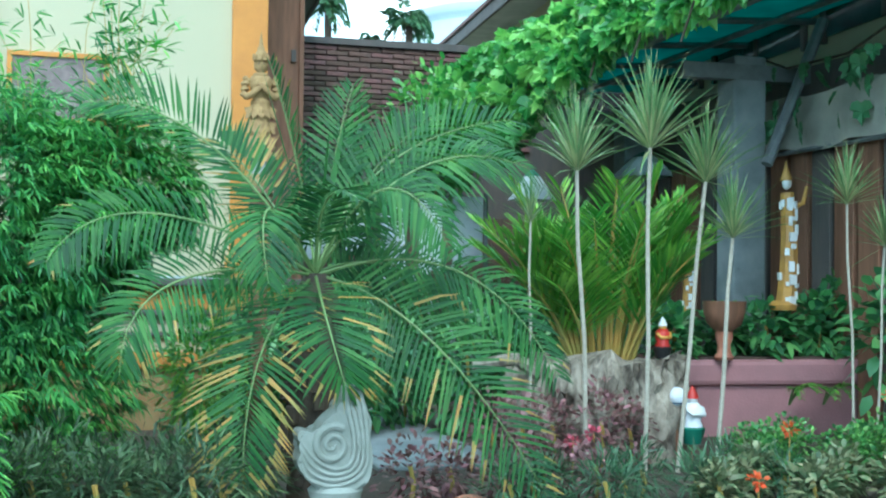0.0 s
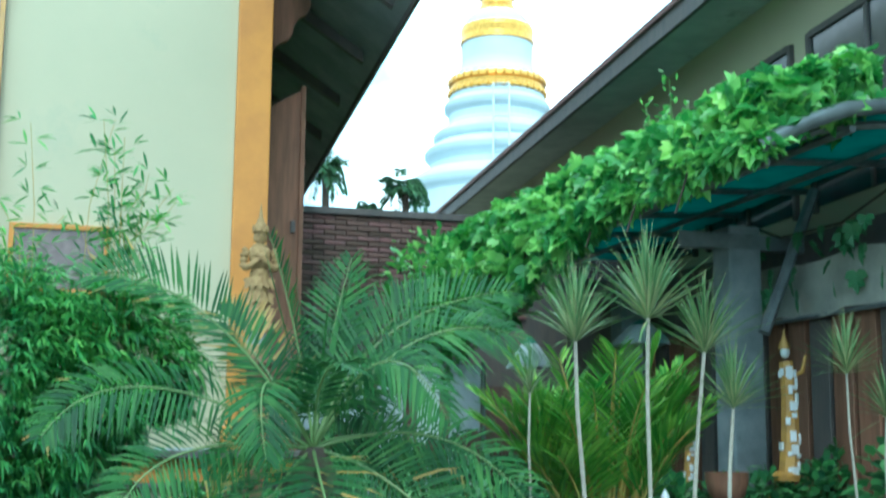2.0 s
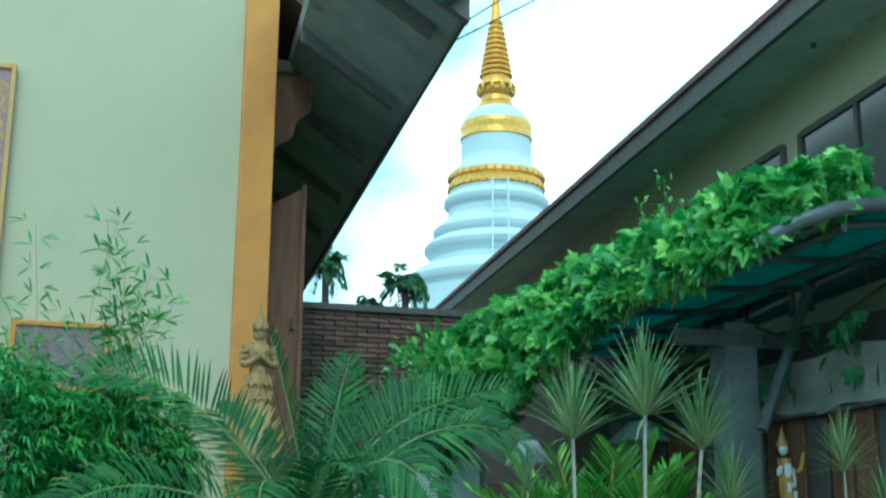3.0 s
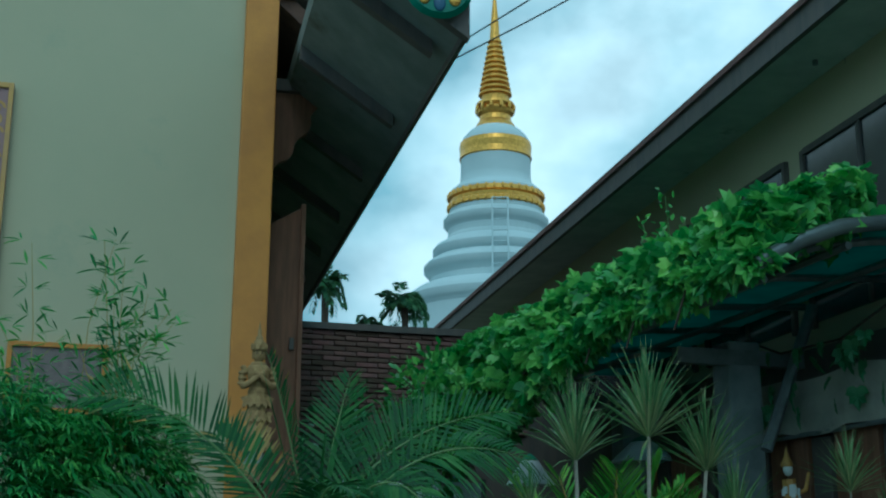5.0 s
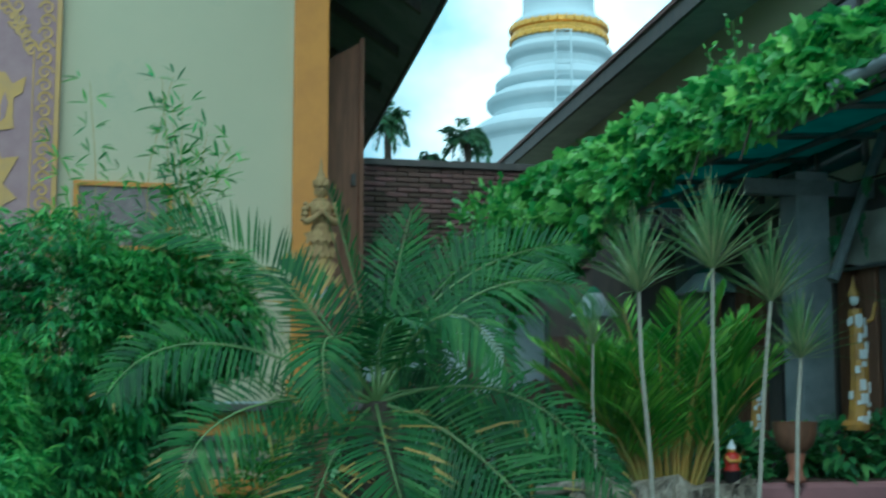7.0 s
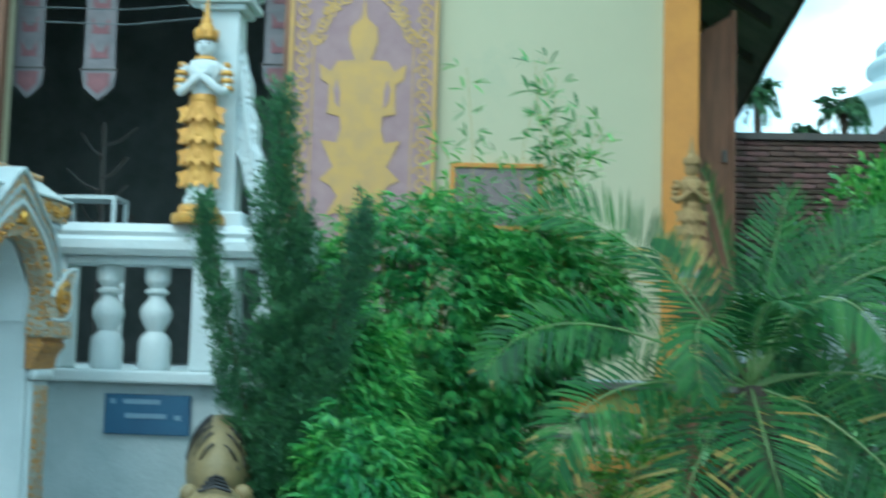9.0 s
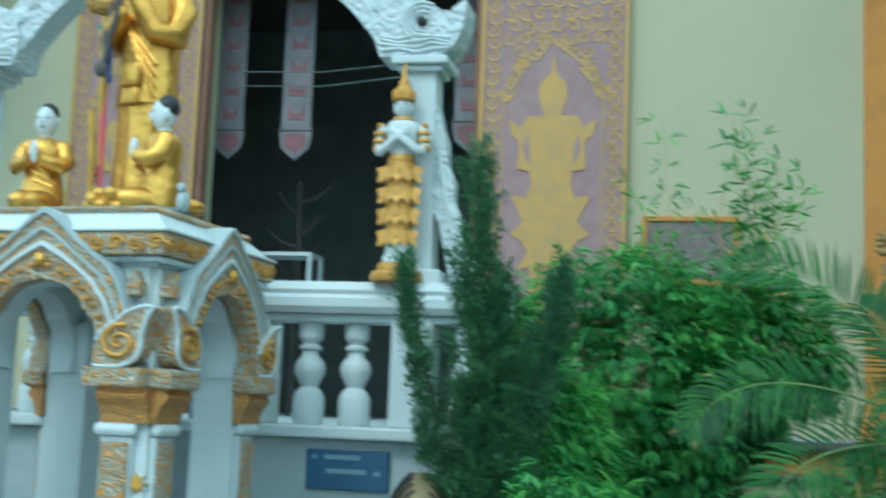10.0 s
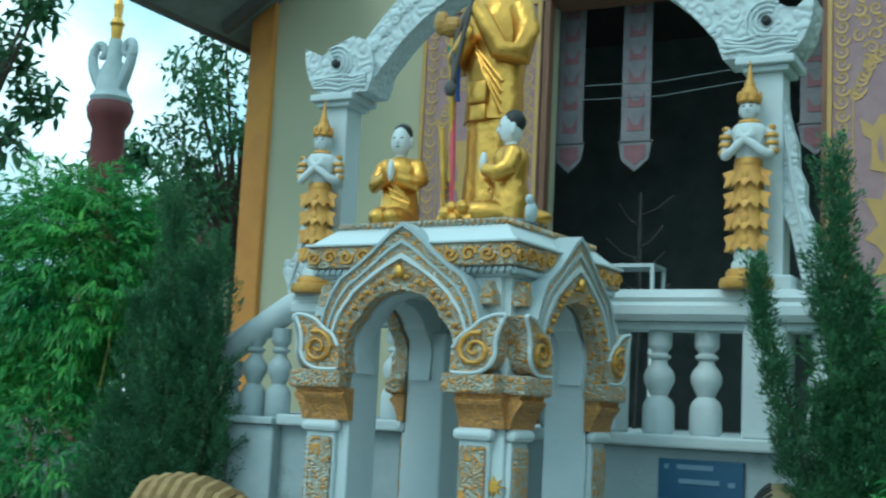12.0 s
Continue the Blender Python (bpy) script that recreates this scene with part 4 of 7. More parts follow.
    for name, z, w, r in (("lower_rope", 1.795, SC + 0.06, 0.014), ("top_rope", 2.0, SC + 0.0, 0.013)):
        bm = bmesh.new()
        n = int(2 * w / (1.9 * r))
        for k in range(n):
            blob(bm, (0, 0, 0), (r * 0.75, r, r * 1.25), 6, 5, pose(-w + 2 * w * (k + 0.5) / n, -w, z, 0, 28, 0))
        tagged(part(name, spun(bm, turn), M_WHITE2 if z < 1.9 else M_GILT, shrine, "twisted rope moulding"), kind="stuff")
part("cornice_dentil", boxes((-SC - 0.045, SC + 0.045, -SC - 0.045, SC + 0.045, 1.77, 1.812), bevel=0.01), M_WHITE2, shrine)
part("cornice", boxes((-SC - 0.08, SC + 0.08, -SC - 0.08, SC + 0.08, 1.812, 1.902), bevel=0.008), M_GILT, shrine, "gilt carved frieze")
part("cornice_edge", boxes((-SC - 0.09, SC + 0.09, -SC - 0.09, SC + 0.09, 1.902, 1.915), bevel=0.004), M_WHITE, shrine)
bm = bmesh.new()
lo = [bm.verts.new((a_ * (SC + 0.07), b_ * (SC + 0.07), 1.915)) for a_, b_ in ((-1, -1), (1, -1), (1, 1), (-1, 1))]
hi = [bm.verts.new((a_ * (SC - 0.005), b_ * (SC - 0.005), 1.99)) for a_, b_ in ((-1, -1), (1, -1), (1, 1), (-1, 1))]
bm.faces.new(lo[::-1])
bm.faces.new(hi)
for k in range(4):
    bm.faces.new((lo[k], lo[(k + 1) % 4], hi[(k + 1) % 4], hi[k]))
part("sloped_top", bm, M_WHITE, shrine)
part("top_slab", boxes((-SC + 0.005, SC - 0.005, -SC + 0.005, SC - 0.005, 1.99, 2.015), bevel=0.006), M_WHITE2, shrine)
part("inner_floor", boxes((-SW, SW, -SW, SW, 0.0, 0.12)), M_WHITE2, shrine)
part("ceiling_panel", boxes((-SW + 0.12, SW - 0.12, -SW + 0.12, SW - 0.12, 1.74, 1.77)), M_WHITE2, shrine)
TOPZ = 0.43 + 2.015
jar = thing("offering_bowl", "grey metal offering bowl inside the shrine", "bowl", (SX + 0.06, SY - 0.1, 0.52))
part("bowl", lathe([(0.05, 0), (0.06, 0.3), (0.09, 0.68), (0.11, 0.72), (0.11, 0.75), (0.09, 0.75)], 18), M_STEEL, jar, smooth=True)


def kneeler(at, turn, label):
    P = []
    bm = bmesh.new()
    lathe([(0.17, 0.0), (0.175, 0.018), (0.15, 0.034), (0.13, 0.036)], 20, bm, squash=0.95)
    P.append((bm, M_STEEL))
    bm = bmesh.new()
    lathe([(0.112, 0.03), (0.118, 0.06), (0.112, 0.12), (0.098, 0.18), (0.094, 0.21), (0.104, 0.26), (0.106, 0.295), (0.085, 0.33), (0.04, 0.35)], 24, bm, squash=0.85)
    for s in (-1, 1):
        blob(bm, (s * 0.04, -0.08, 0.06), (0.075, 0.16, 0.055), 18, 12)
        blob(bm, (s * 0.04, 0.12, 0.05), (0.06, 0.09, 0.035), 12, 8)
        tube([(s * 0.095, 0.0, 0.3), (s * 0.13, -0.02, 0.24), (s * 0.12, -0.07, 0.215), (s * 0.03, -0.125, 0.24)], 0.05, 10, bm, taper=0.03)
        blob(bm, (s * 0.085, 0.0, 0.295), (0.05, 0.05, 0.05), 10, 7)
    for k in range(4):
        tube([(0.1 - 0.04 * k, -0.1 + 0.01 * k, 0.13 + 0.03 * k), (-0.02, -0.108, 0.16 + 0.035 * k), (-0.1, -0.05, 0.22 + 0.03 * k)], 0.004, 6, bm)
    P.append((bm, M_GOLD))
    bm = bmesh.new()
    blob(bm, (0, -0.135, 0.27), (0.02, 0.022, 0.05), 8, 7)
    blob(bm, (0, -0.01, 0.42), (0.054, 0.058, 0.07), 14, 10)
    tube([(0, 0, 0.33), (0, -0.005, 0.38)], 0.032, 10, bm)
    for s in (-1, 1):
        blob(bm, (s * 0.055, 0.0, 0.415), (0.01, 0.016, 0.028), 6, 5)
    blob(bm, (0, -0.066, 0.413), (0.01, 0.012, 0.017), 6, 5)
    P.append((bm, M_SKIN))
    bm = bmesh.new()
    blob(bm, (0, 0.008, 0.452), (0.056, 0.058, 0.052), 14, 9)
    for s in (-1, 1):
        blob(bm, (s * 0.02, -0.061, 0.428), (0.012, 0.004, 0.004), 6, 4)
    blob(bm, (0, -0.062, 0.388), (0.012, 0.004, 0.003), 6, 4)
    P.append((bm, M_BLACK))
    return statue("kneeling_statue", P, label, at, turn, "kneeling disciple statues", (0.82, 0.88, 1.04))


kneeler((SX - 0.36, SY - 0.02, TOPZ), 8, "kneeling gold-robed statue with pale face and joined palms")
kneeler((SX + 0.24, SY - 0.12, TOPZ), -62, "kneeling gold-robed statue turned sideways, palms joined")


def monk(at, turn):
    P = []
    P.append((lathe([(0.2, 0), (0.21, 0.03), (0.18, 0.06)], 20, squash=0.8), M_GILT))
    bm = bmesh.new()
    n = 48

    def robe(prof, flat, folds, count):
        rings = []
        for r, z in prof:
            ring = []
            for k in range(n):
                a = 2 * math.pi * k / n
                f = 1 + folds * math.cos(count * a + 2 * z)
                ring.append(bm.verts.new((r * f * math.cos(a), flat * r * f * math.sin(a), z)))
            rings.append(ring)
        for a_, b_ in zip(rings, rings[1:]):
            for k in range(n):
                bm.faces.new((a_[k], a_[(k + 1) % n], b_[(k + 1) % n], b_[k]))
        bm.faces.new(rings[0][::-1])
        bm.faces.new(rings[-1])

    robe([(0.168, 0.06), (0.163, 0.1), (0.158, 0.25), (0.15, 0.4), (0.152, 0.62)], 0.72, 0.055, 9)
    robe([(0.172, 0.55), (0.168, 0.62), (0.166, 0.68), (0.165, 0.75), (0.178, 0.92), (0.19, 1.03), (0.175, 1.11), (0.12, 1.17), (0.055, 1.2)], 0.74, 0.018, 7)
    for s in (-1, 1):
        tube([(s * 0.15, 0, 1.08), (s * 0.21, -0.01, 0.98), (s * 0.215, -0.05, 0.85), (s * 0.14, -0.14, 0.86), (s * 0.03, -0.18, 1.0 + 0.06 * s)], 0.08, 12, bm, taper=0.045)
        blob(bm, (s * 0.17, 0, 1.05), (0.075, 0.07, 0.085), 12, 9)
        blob(bm, (s * 0.06, -0.08, 0.085), (0.05, 0.11, 0.035), 10, 6)
        blob(bm, (s * 0.015, -0.2, 1.01 + 0.06 * s), (0.03, 0.025, 0.045), 8, 6)
    box(bm, -0.05, 0.07, -0.155, -0.1, 0.62, 0.73, 0.012)
    box(bm, -0.04, 0.06, -0.14, -0.1, 0.54, 0.62, 0.008)
    for k in range(4):
        tube([(-0.15 + 0.02 * k, -0.06, 1.1), (-0.02 + 0.02 * k, -0.145, 0.9 - 0.04 * k), (0.14, -0.1, 0.72 - 0.05 * k)], 0.009, 6, bm)
    blob(bm, (0, -0.02, 1.33), (0.085, 0.095, 0.115), 16, 12)
    tube([(0, 0, 1.17), (0, -0.01, 1.26)], 0.055, 10, bm)
    P.append((bm, M_GOLD))
    bm = bmesh.new()
    tube([(-0.1, -0.22, 0.7), (-0.03, -0.225, 0.92), (0.06, -0.21, 1.24)], 0.013, 8, bm)
    blob(bm, (-0.105, -0.22, 0.69), (0.035, 0.03, 0.04), 8, 6)
    tube([(-0.13, -0.08, 1.12), (-0.14, -0.14, 1.0), (-0.12, -0.19, 0.86), (-0.1, -0.2, 0.72)], 0.016, 8, bm)
    P.append((bm, M_DARK))
    bm = bmesh.new()
    blob(bm, (0, 0.01, 1.38), (0.088, 0.09, 0.085), 14, 9)
    P.append((bm, M_GOLDPAINT))
    return statue("standing_statue", P, "large standing gilt robed statue holding a staff", at, turn)


monk((SX + 0.03, SY + 0.12, TOPZ), -14).scale = (0.86, 0.92, 0.96)

# ribbon bundle on a pole and gilt incense bits on the shrine top
rp = thing("ribbon_pole", "gilt pole with yellow, blue and pink ribbons on a red foot", "ribbon pole", (SX - 0.16, SY + 0.06, TOPZ))
part("pole", tube([(0, 0, 0), (0.01, 0, 0.6), (0.0, 0, 1.0)], 0.014, 8), M_GILT, rp)
part("foot", lathe([(0.08, 0), (0.085, 0.03), (0.05, 0.05)], 14), M_RED, rp)
part("carved_head", blob(blob(bmesh.new(), (0, -0.02, 0.98), (0.06, 0.05, 0.05), 8, 6), (-0.05, -0.03, 1.0), (0.04, 0.04, 0.06), 8, 6), M_BRASS, rp)
for dx, m, z0, z1 in ((0.03, M_RIBBON_Y, 0.25, 0.92), (0.05, M_RIBBON_B, 0.62, 0.9), (0.045, M_RIBBON_P, 0.1, 0.62), (0.0, M_RIBBON_Y, 0.1, 0.5), (0.02, M_GREENPAINT, 0.74, 0.88)):
    part("ribbon", tube([(dx - 0.02, -0.03, z1), (dx, -0.045, (z0 + z1) / 2), (dx + 0.005, -0.04, z0)], 0.018, 6, taper=0.012), m, rp)
il = thing("gilt_offering", "small gilt lumps of offerings beside the statue", "offering", (SX + 0.05, SY - 0.25, TOPZ))
for k in range(7):
    part("lump", blob(bmesh.new(), (-0.06 + 0.02 * k, -0.02 * (k % 2), 0.03 + 0.025 * (k % 3)), (0.03, 0.025, 0.028), 8, 6), M_GOLD, il)
tagged(statue("elephant_figurine", [(blob(blob(bmesh.new(), (0, 0, 0.05), (0.026, 0.036, 0.045), 10, 8), (0, -0.02, 0.1), (0.018, 0.022, 0.022), 8, 6), M_WHITE2)], "small pale stone figurine on the shrine top", (SX + 0.4, SY - 0.25, TOPZ)), category="figurine")

gb = thing("grey_board", "dark grey board leaning on the porch wall behind the shrine", "board", (-2.98, 5.6, 0.45))
bm = box(bmesh.new(), -0.22, 0.24, -0.02, 0.02, 0.0, 1.72, 0.006, pose(0, 0, 0, -2.0, 0, 0))
part("sheet", bm, M_DARK, gb)
bm = box(bmesh.new(), -0.25, -0.22, -0.025, 0.025, 0.0, 1.73, 0.005, pose(0, 0, 0, -2.0, 0, 0))
part("edge_strip", bm, M_WOOD, gb, "brown wooden edge strip")

# tawny big-cat statue at the foot of the parapet
P = []
bm = bmesh.new()
blob(bm, (0, 0.14, 0.48), (0.135, 0.36, 0.22), 18, 14)
blob(bm, (0, -0.28, 0.34), (0.12, 0.15, 0.12), 16, 12)
for s in (-1, 1):
    blob(bm, (s * 0.1, -0.22, 0.42), (0.035, 0.025, 0.035), 8, 6)
    tube([(s * 0.07, -0.12, 0.4), (s * 0.09, -0.2, 0.0)], 0.075, 8, bm, taper=0.06)
    tube([(s * 0.06, 0.36, 0.4), (s * 0.08, 0.36, 0.0)], 0.08, 8, bm, taper=0.06)
P.append((bm, M_CAT))
bm = bmesh.new()
blob(bm, (0, -0.41, 0.31), (0.085, 0.05, 0.06), 10, 8)
for s in (-1, 1):
    blob(bm, (s * 0.065, -0.37, 0.37), (0.028, 0.03, 0.018), 8, 6)
P.append((bm, M_SKIN))
bm = bmesh.new()
for k in range(12):
    y = -0.16 + 0.055 * k
    f = math.sqrt(max(0.08, 1 - ((y - 0.14) / 0.36) ** 2))
    for lo, hi in ((0.15, 1.25), (1.85, 2.95)):
        tube([((0.137 * f) * math.cos(a), y + 0.02 * math.sin(5 * a), 0.48 + (0.222 * f) * math.sin(a)) for a in [lo + (hi - lo) * i / 8 for i in range(9)]], 0.007, 5, bm, taper=0.003)
for k in range(4):
    tube([(-0.06 + 0.01 * k, -0.36 + 0.03 * k, 0.44 + 0.012 * k), (0, -0.38 + 0.03 * k, 0.46 + 0.01 * k), (0.06 - 0.01 * k, -0.36 + 0.03 * k, 0.44 + 0.012 * k)], 0.007, 5, bm)
for s in (-1, 1):
    blob(bm, (s * 0.055, -0.425, 0.385), (0.014, 0.01, 0.012), 6, 5)
P.append((bm, M_BLACK))
statue("big_cat_statue", P, "striped tawny big-cat garden statue, seen from the front", (-1.2, 4.95, 0.75), 12)
tagged(part("statue_block", boxes((-1.45, -0.9, 4.55, 5.6, 0.3, 0.755), bevel=0.02), M_WHITE2), "low grey block under the big-cat statue", "plinth")
mt = thing("straw_bale", "curled woven straw roll lying by the stair", "straw roll", (-3.55, 4.6, 0.4))
for k in range(12):
    part("straw_coil", tube([(-0.42 + 0.07 * k, 0.14 * math.cos(a), 0.72 + 0.02 * k - 0.004 * k * k + 0.16 * math.sin(a)) for a in [2 * math.pi * i / 12 for i in range(13)]], 0.034, 6), M_MAT, mt)
part("core", boxes((-0.45, 0.4, -0.14, 0.14, 0.0, 0.72), bevel=0.05), M_MAT, mt)

# ---- far chedi ----
CHX, CHY = 21.8, 65.0
chedi = thing("chedi", "tall white bell-shaped chedi with ringed gold spire", "chedi", (CHX, CHY, 0))
part("base", lathe([(9.0, 0), (9.0, 6), (7.6, 6.2), (7.6, 11.0), (5.0, 11.5), (4.85, 15.2), (4.95, 15.4)], 48), M_CHEDI, chedi)
for r, z, h in ((5.12, 15.45, 0.95), (4.1, 17.4, 0.8), (3.6, 18.4, 0.8), (3.0, 20.15, 0.85)):
    part("terrace_ring", lathe([(r - 0.45, z - 0.75), (r - 0.3, z - 0.2), (r - 0.1, z), (r, z + 0.12), (r, z + h * 0.5), (r - 0.1, z + h * 0.62), (r - 0.16, z + h * 0.75), (r - 0.5, z + h), (r - 0.75, z + h + 0.15)], 56), M_CHEDI, chedi, smooth=True)
part("drum", lathe([(3.8, 15.6), (3.75, 17.3), (3.1, 18.9), (2.75, 19.6), (2.65, 21.4)], 48), M_CHEDI, chedi)
part("gold_band", lathe([(2.6, 21.15), (2.76, 21.2), (2.76, 21.42), (2.6, 21.5), (2.62, 21.72), (2.78, 21.8), (2.76, 22.05), (2.55, 22.15)], 48), M_GOLD, chedi)
for k in range(36):
    a = 2 * math.pi * k / 36
    for z in (21.3, 21.95):
        part("gold_boss", blob(bmesh.new(), (2.72 * math.cos(a), 2.72 * math.sin(a), z), (0.12, 0.12, 0.19), 6, 5), M_GOLD, chedi)
part("bell", lathe([(2.7, 22.05), (2.68, 22.2), (2.35, 22.5), (2.08, 22.75), (2.02, 23.2), (2.02, 24.4), (2.02, 25.2), (1.85, 25.55), (1.55, 25.9), (1.2, 26.15)], 48), M_CHEDI, chedi, smooth=True)
part("bell_band", lathe([(2.02, 24.2), (2.1, 24.25), (2.06, 24.6), (2.1, 24.95), (2.06, 25.2), (1.98, 25.25)], 48), M_GOLD, chedi)
part("harmika", lathe([(1.25, 26.1), (1.15, 26.3), (0.95, 26.6), (0.9, 26.9), (1.08, 27.05), (1.13, 27.2), (0.98, 27.25), (0.98, 27.4), (1.15, 27.55), (1.1, 27.7), (0.82, 27.75), (0.8, 28.15)], 24), M_GOLD, chedi)
for k in range(12):
    a = 2 * math.pi * k / 12
    part("gilt_petal", blob(bmesh.new(), (1.08 * math.cos(a), 1.08 * math.sin(a), 27.35), (0.14, 0.14, 0.26), 6, 5), M_GOLD, chedi)
prof = []
for k in range(11):
    zz = 28.15 + k * 0.335
    rr = 0.98 - 0.057 * k
    prof += [(rr * 0.8, zz), (rr, zz + 0.06), (rr, zz + 0.17), (rr * 0.78, zz + 0.24)]
prof += [(0.3, 31.9), (0.26, 32.6), (0.14, 34.0), (0.03, 36.0)]
part("spire", lathe(prof, 24), M_GOLD, chedi)
lad = bmesh.new()
facing, across = Vector((-0.318, -0.948, 0)), Vector((0.948, -0.318, 0))
step = lambda u, t: facing * (5.25 - 2.1 * t) + across * u + Vector((0, 0, 15.0 + 6.1 * t))
for u in (-0.2, 0.65):
    tube([step(u, 0), step(u, 0.5), step(u, 1)], 0.05, 5, lad)
for k in range(10):
    tube([step(-0.2, k / 9), step(0.65, k / 9)], 0.035, 4, lad)
part("ladder", lad, M_CHEDI, chedi, "white maintenance ladder")
for a_, b_ in (((2.55, 9.48, 5.67), (5.73, 8.12, 7.52)), ((2.63, 9.53, 5.83), (5.49, 8.21, 7.84))):
    w = thing("overhead_cable", "thin dark overhead cable from the temple roof to a roof mast", "cable", a_, group="overhead cables")
    d = Vector(b_) - Vector(a_)
    part("strand", tube([(-0.25, 0, -0.12), (0, 0, 0), d * 0.25 - Vector((0, 0, 0.03)), d * 0.5 - Vector((0, 0, 0.04)), d * 0.75 - Vector((0, 0, 0.03)), d], 0.007, 5), M_WIRE, w)
    part("roof_mast", tube([d + Vector((0, 0, 0.1)), Vector((d.x, d.y, 5.6 - a_[2]))], 0.025, 6), M_STEEL, w)

# ---- building across the lane ----
bd = thing("lane_building", "long building with cream wall, dark windows and deep grey eave", "building", (5.66, 7.46, 0), -4.2)
part("wall", boxes((0, 0.25, -7, 14, 0, 5.66)), M_CREAM, bd)
part("eave_soffit", prism([(-0.66, 5.62), (0.3, 5.66), (0.3, 5.8), (-0.66, 5.8)], -7, 14), M_SOFFIT_LIT, bd, "grey-green soffit boards, lightened for bounced light")
part("fascia", boxes((-0.71, -0.66, -7, 14, 5.53, 5.75)), M_DARK, bd, "dark stained fascia board")
bm = prism([(-0.74, 5.72), (4.0, 8.5), (4.0, 8.6), (-0.74, 5.78)], -7, 14)
part("roof", bm, M_TILE, bd, "brown tiled roof")
for y0 in (-4.65, -2.51, -0.37, 1.77, 3.91, 6.05):
    wdw = part("window", boxes((-0.02, 0.05, y0, y0 + 1.75, 3.6, 5.05)), M_GLASS, bd, "dark window with frame")
    for b_ in ((-0.045, 0.0, y0 - 0.06, y0, 3.55, 5.1), (-0.045, 0.0, y0 + 1.75, y0 + 1.81, 3.55, 5.1), (-0.045, 0.0, y0, y0 + 1.75, 5.05, 5.11), (-0.04, 0.0, y0 + 0.85, y0 + 0.9, 3.6, 5.05)):
        part("window_frame", boxes(b_, bevel=0.004), M_DARK, wdw)

# ---- canopy over the sales yard, steel frame and green sheet ----
CX0, CZ0 = 3.72, 3.38


def canopy_z(x):
    t = max(0.0, min(1.0, (x - CX0) / 1.0))
    return CZ0 + 0.34 * math.sin(t * math.pi / 2) + 0.06 * max(0.0, x - CX0 - 1.0)


canopy = thing("yard_canopy", "green sheet canopy with curved zinc edge on a steel frame", "canopy", (0, 0, 0), kind="structure")
xs = [CX0, CX0 + 0.15, CX0 + 0.35, CX0 + 0.6, CX0 + 1.0, CX0 + 1.45, CX0 + 1.9]
bm = prism([(x, canopy_z(x)) for x in xs] + [(x, canopy_z(x) + 0.02) for x in xs[::-1]], 6.35, 13.5)
part("sheet", bm, M_SHEET, canopy)
part("edge_gutter", tube([(x, 6.33, canopy_z(x) + 0.0) for x in xs], 0.05, 10), M_GUTTER, canopy, "rounded zinc edge", smooth=True)
part("edge_lip", tube([(CX0, 6.33, CZ0), (CX0, 9, CZ0 - 0.01), (CX0, 13.4, CZ0)], 0.03, 8), M_SHEET, canopy)
for y in (6.6, 7.7, 8.8, 9.9, 11.0, 12.1, 13.2):
    part("rafter", tube([(x, y, canopy_z(x) - 0.06) for x in xs], 0.03, 6), M_STEEL, canopy)
for x in (CX0 + 0.1, CX0 + 0.7, CX0 + 1.35):
    part("purlin", tube([(x, 6.4, canopy_z(x) - 0.12), (x, 13.4, canopy_z(x) - 0.12)], 0.028, 6), M_STEEL, canopy)
part("beam", boxes((CX0 + 0.6, 8.2, 8.55, 8.65, 3.16, 3.28)), M_STEEL, canopy)
part("beam", boxes((CX0 + 0.6, 8.2, 11.4, 11.5, 3.16, 3.28)), M_STEEL, canopy)
part("brace", tube([(4.86, 8.25, 2.48), (5.15, 8.3, 3.1), (5.4, 8.35, 3.62)], 0.045, 8), M_STEEL, canopy)
part("brace", tube([(5.3, 8.6, 2.8), (6.1, 8.6, 3.3)], 0.03, 8), M_STEEL, canopy)
part("rear_roof", boxes((CX0 + 1.9, 9.5, 6.0, 13.5, 3.82, 3.88)), M_SHEET, canopy)
for x, y in ((4.9, 8.7), (5.2, 11.4)):
    c = thing("canopy_column", "grey concrete column holding the canopy", "column", (x, y, 0.4), group="canopy columns", kind="structure")
    part("shaft", boxes((-0.14, 0.14, -0.14, 0.14, 0, 2.95), bevel=0.02), M_CONCRETE, c)

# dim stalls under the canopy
# Added dark sheet before the cream building wall, standing in for canopy shade.
tagged(part("wall_yard_shade", boxes((5.42, 5.5, 5.0, 13.6, 0.3, 3.3)), M_DARK), "added plain wall, coloured dark for the canopy's shade", "wall", kind="structure")
for k in range(22):
    y = 5.6 + 0.3 * k
    o = part("fence_board", boxes((5.35, 5.4, y - 0.12, y + 0.12, 0.5, 2.6 + 0.03 * (k % 3)), bevel=0.006), M_WOOD if k % 3 else M_DARK)
    tagged(o, "brown upright fence board under the canopy", "fence board", "yard fence boards")
aw = thing("awning", "greyish cloth awning hung along the yard fence", "awning", (5.25, 8.2, 2.62))
bm = bmesh.new()
cols = []
for k in range(13):
    y = -1.9 + 0.29 * k
    cols.append([bm.verts.new((0.03 * math.sin(2.1 * k + 1.3 * j), y, 0.14 * j + 0.03 * math.sin(1.7 * k))) for j in range(4)])
for a_, b_ in zip(cols, cols[1:]):
    for j in range(3):
        bm.faces.new((a_[j], b_[j], b_[j + 1], a_[j + 1]))
part("cloth", bm, M_AWNING, aw, smooth=True)
part("rail", tube([(0.02, -1.9, 0.0), (0.02, 1.6, 0.0)], 0.02, 6), M_STEEL, aw)
part("bracket", boxes((0.02, 0.2, -1.0, -0.95, -0.02, 0.02)), M_STEEL, aw)
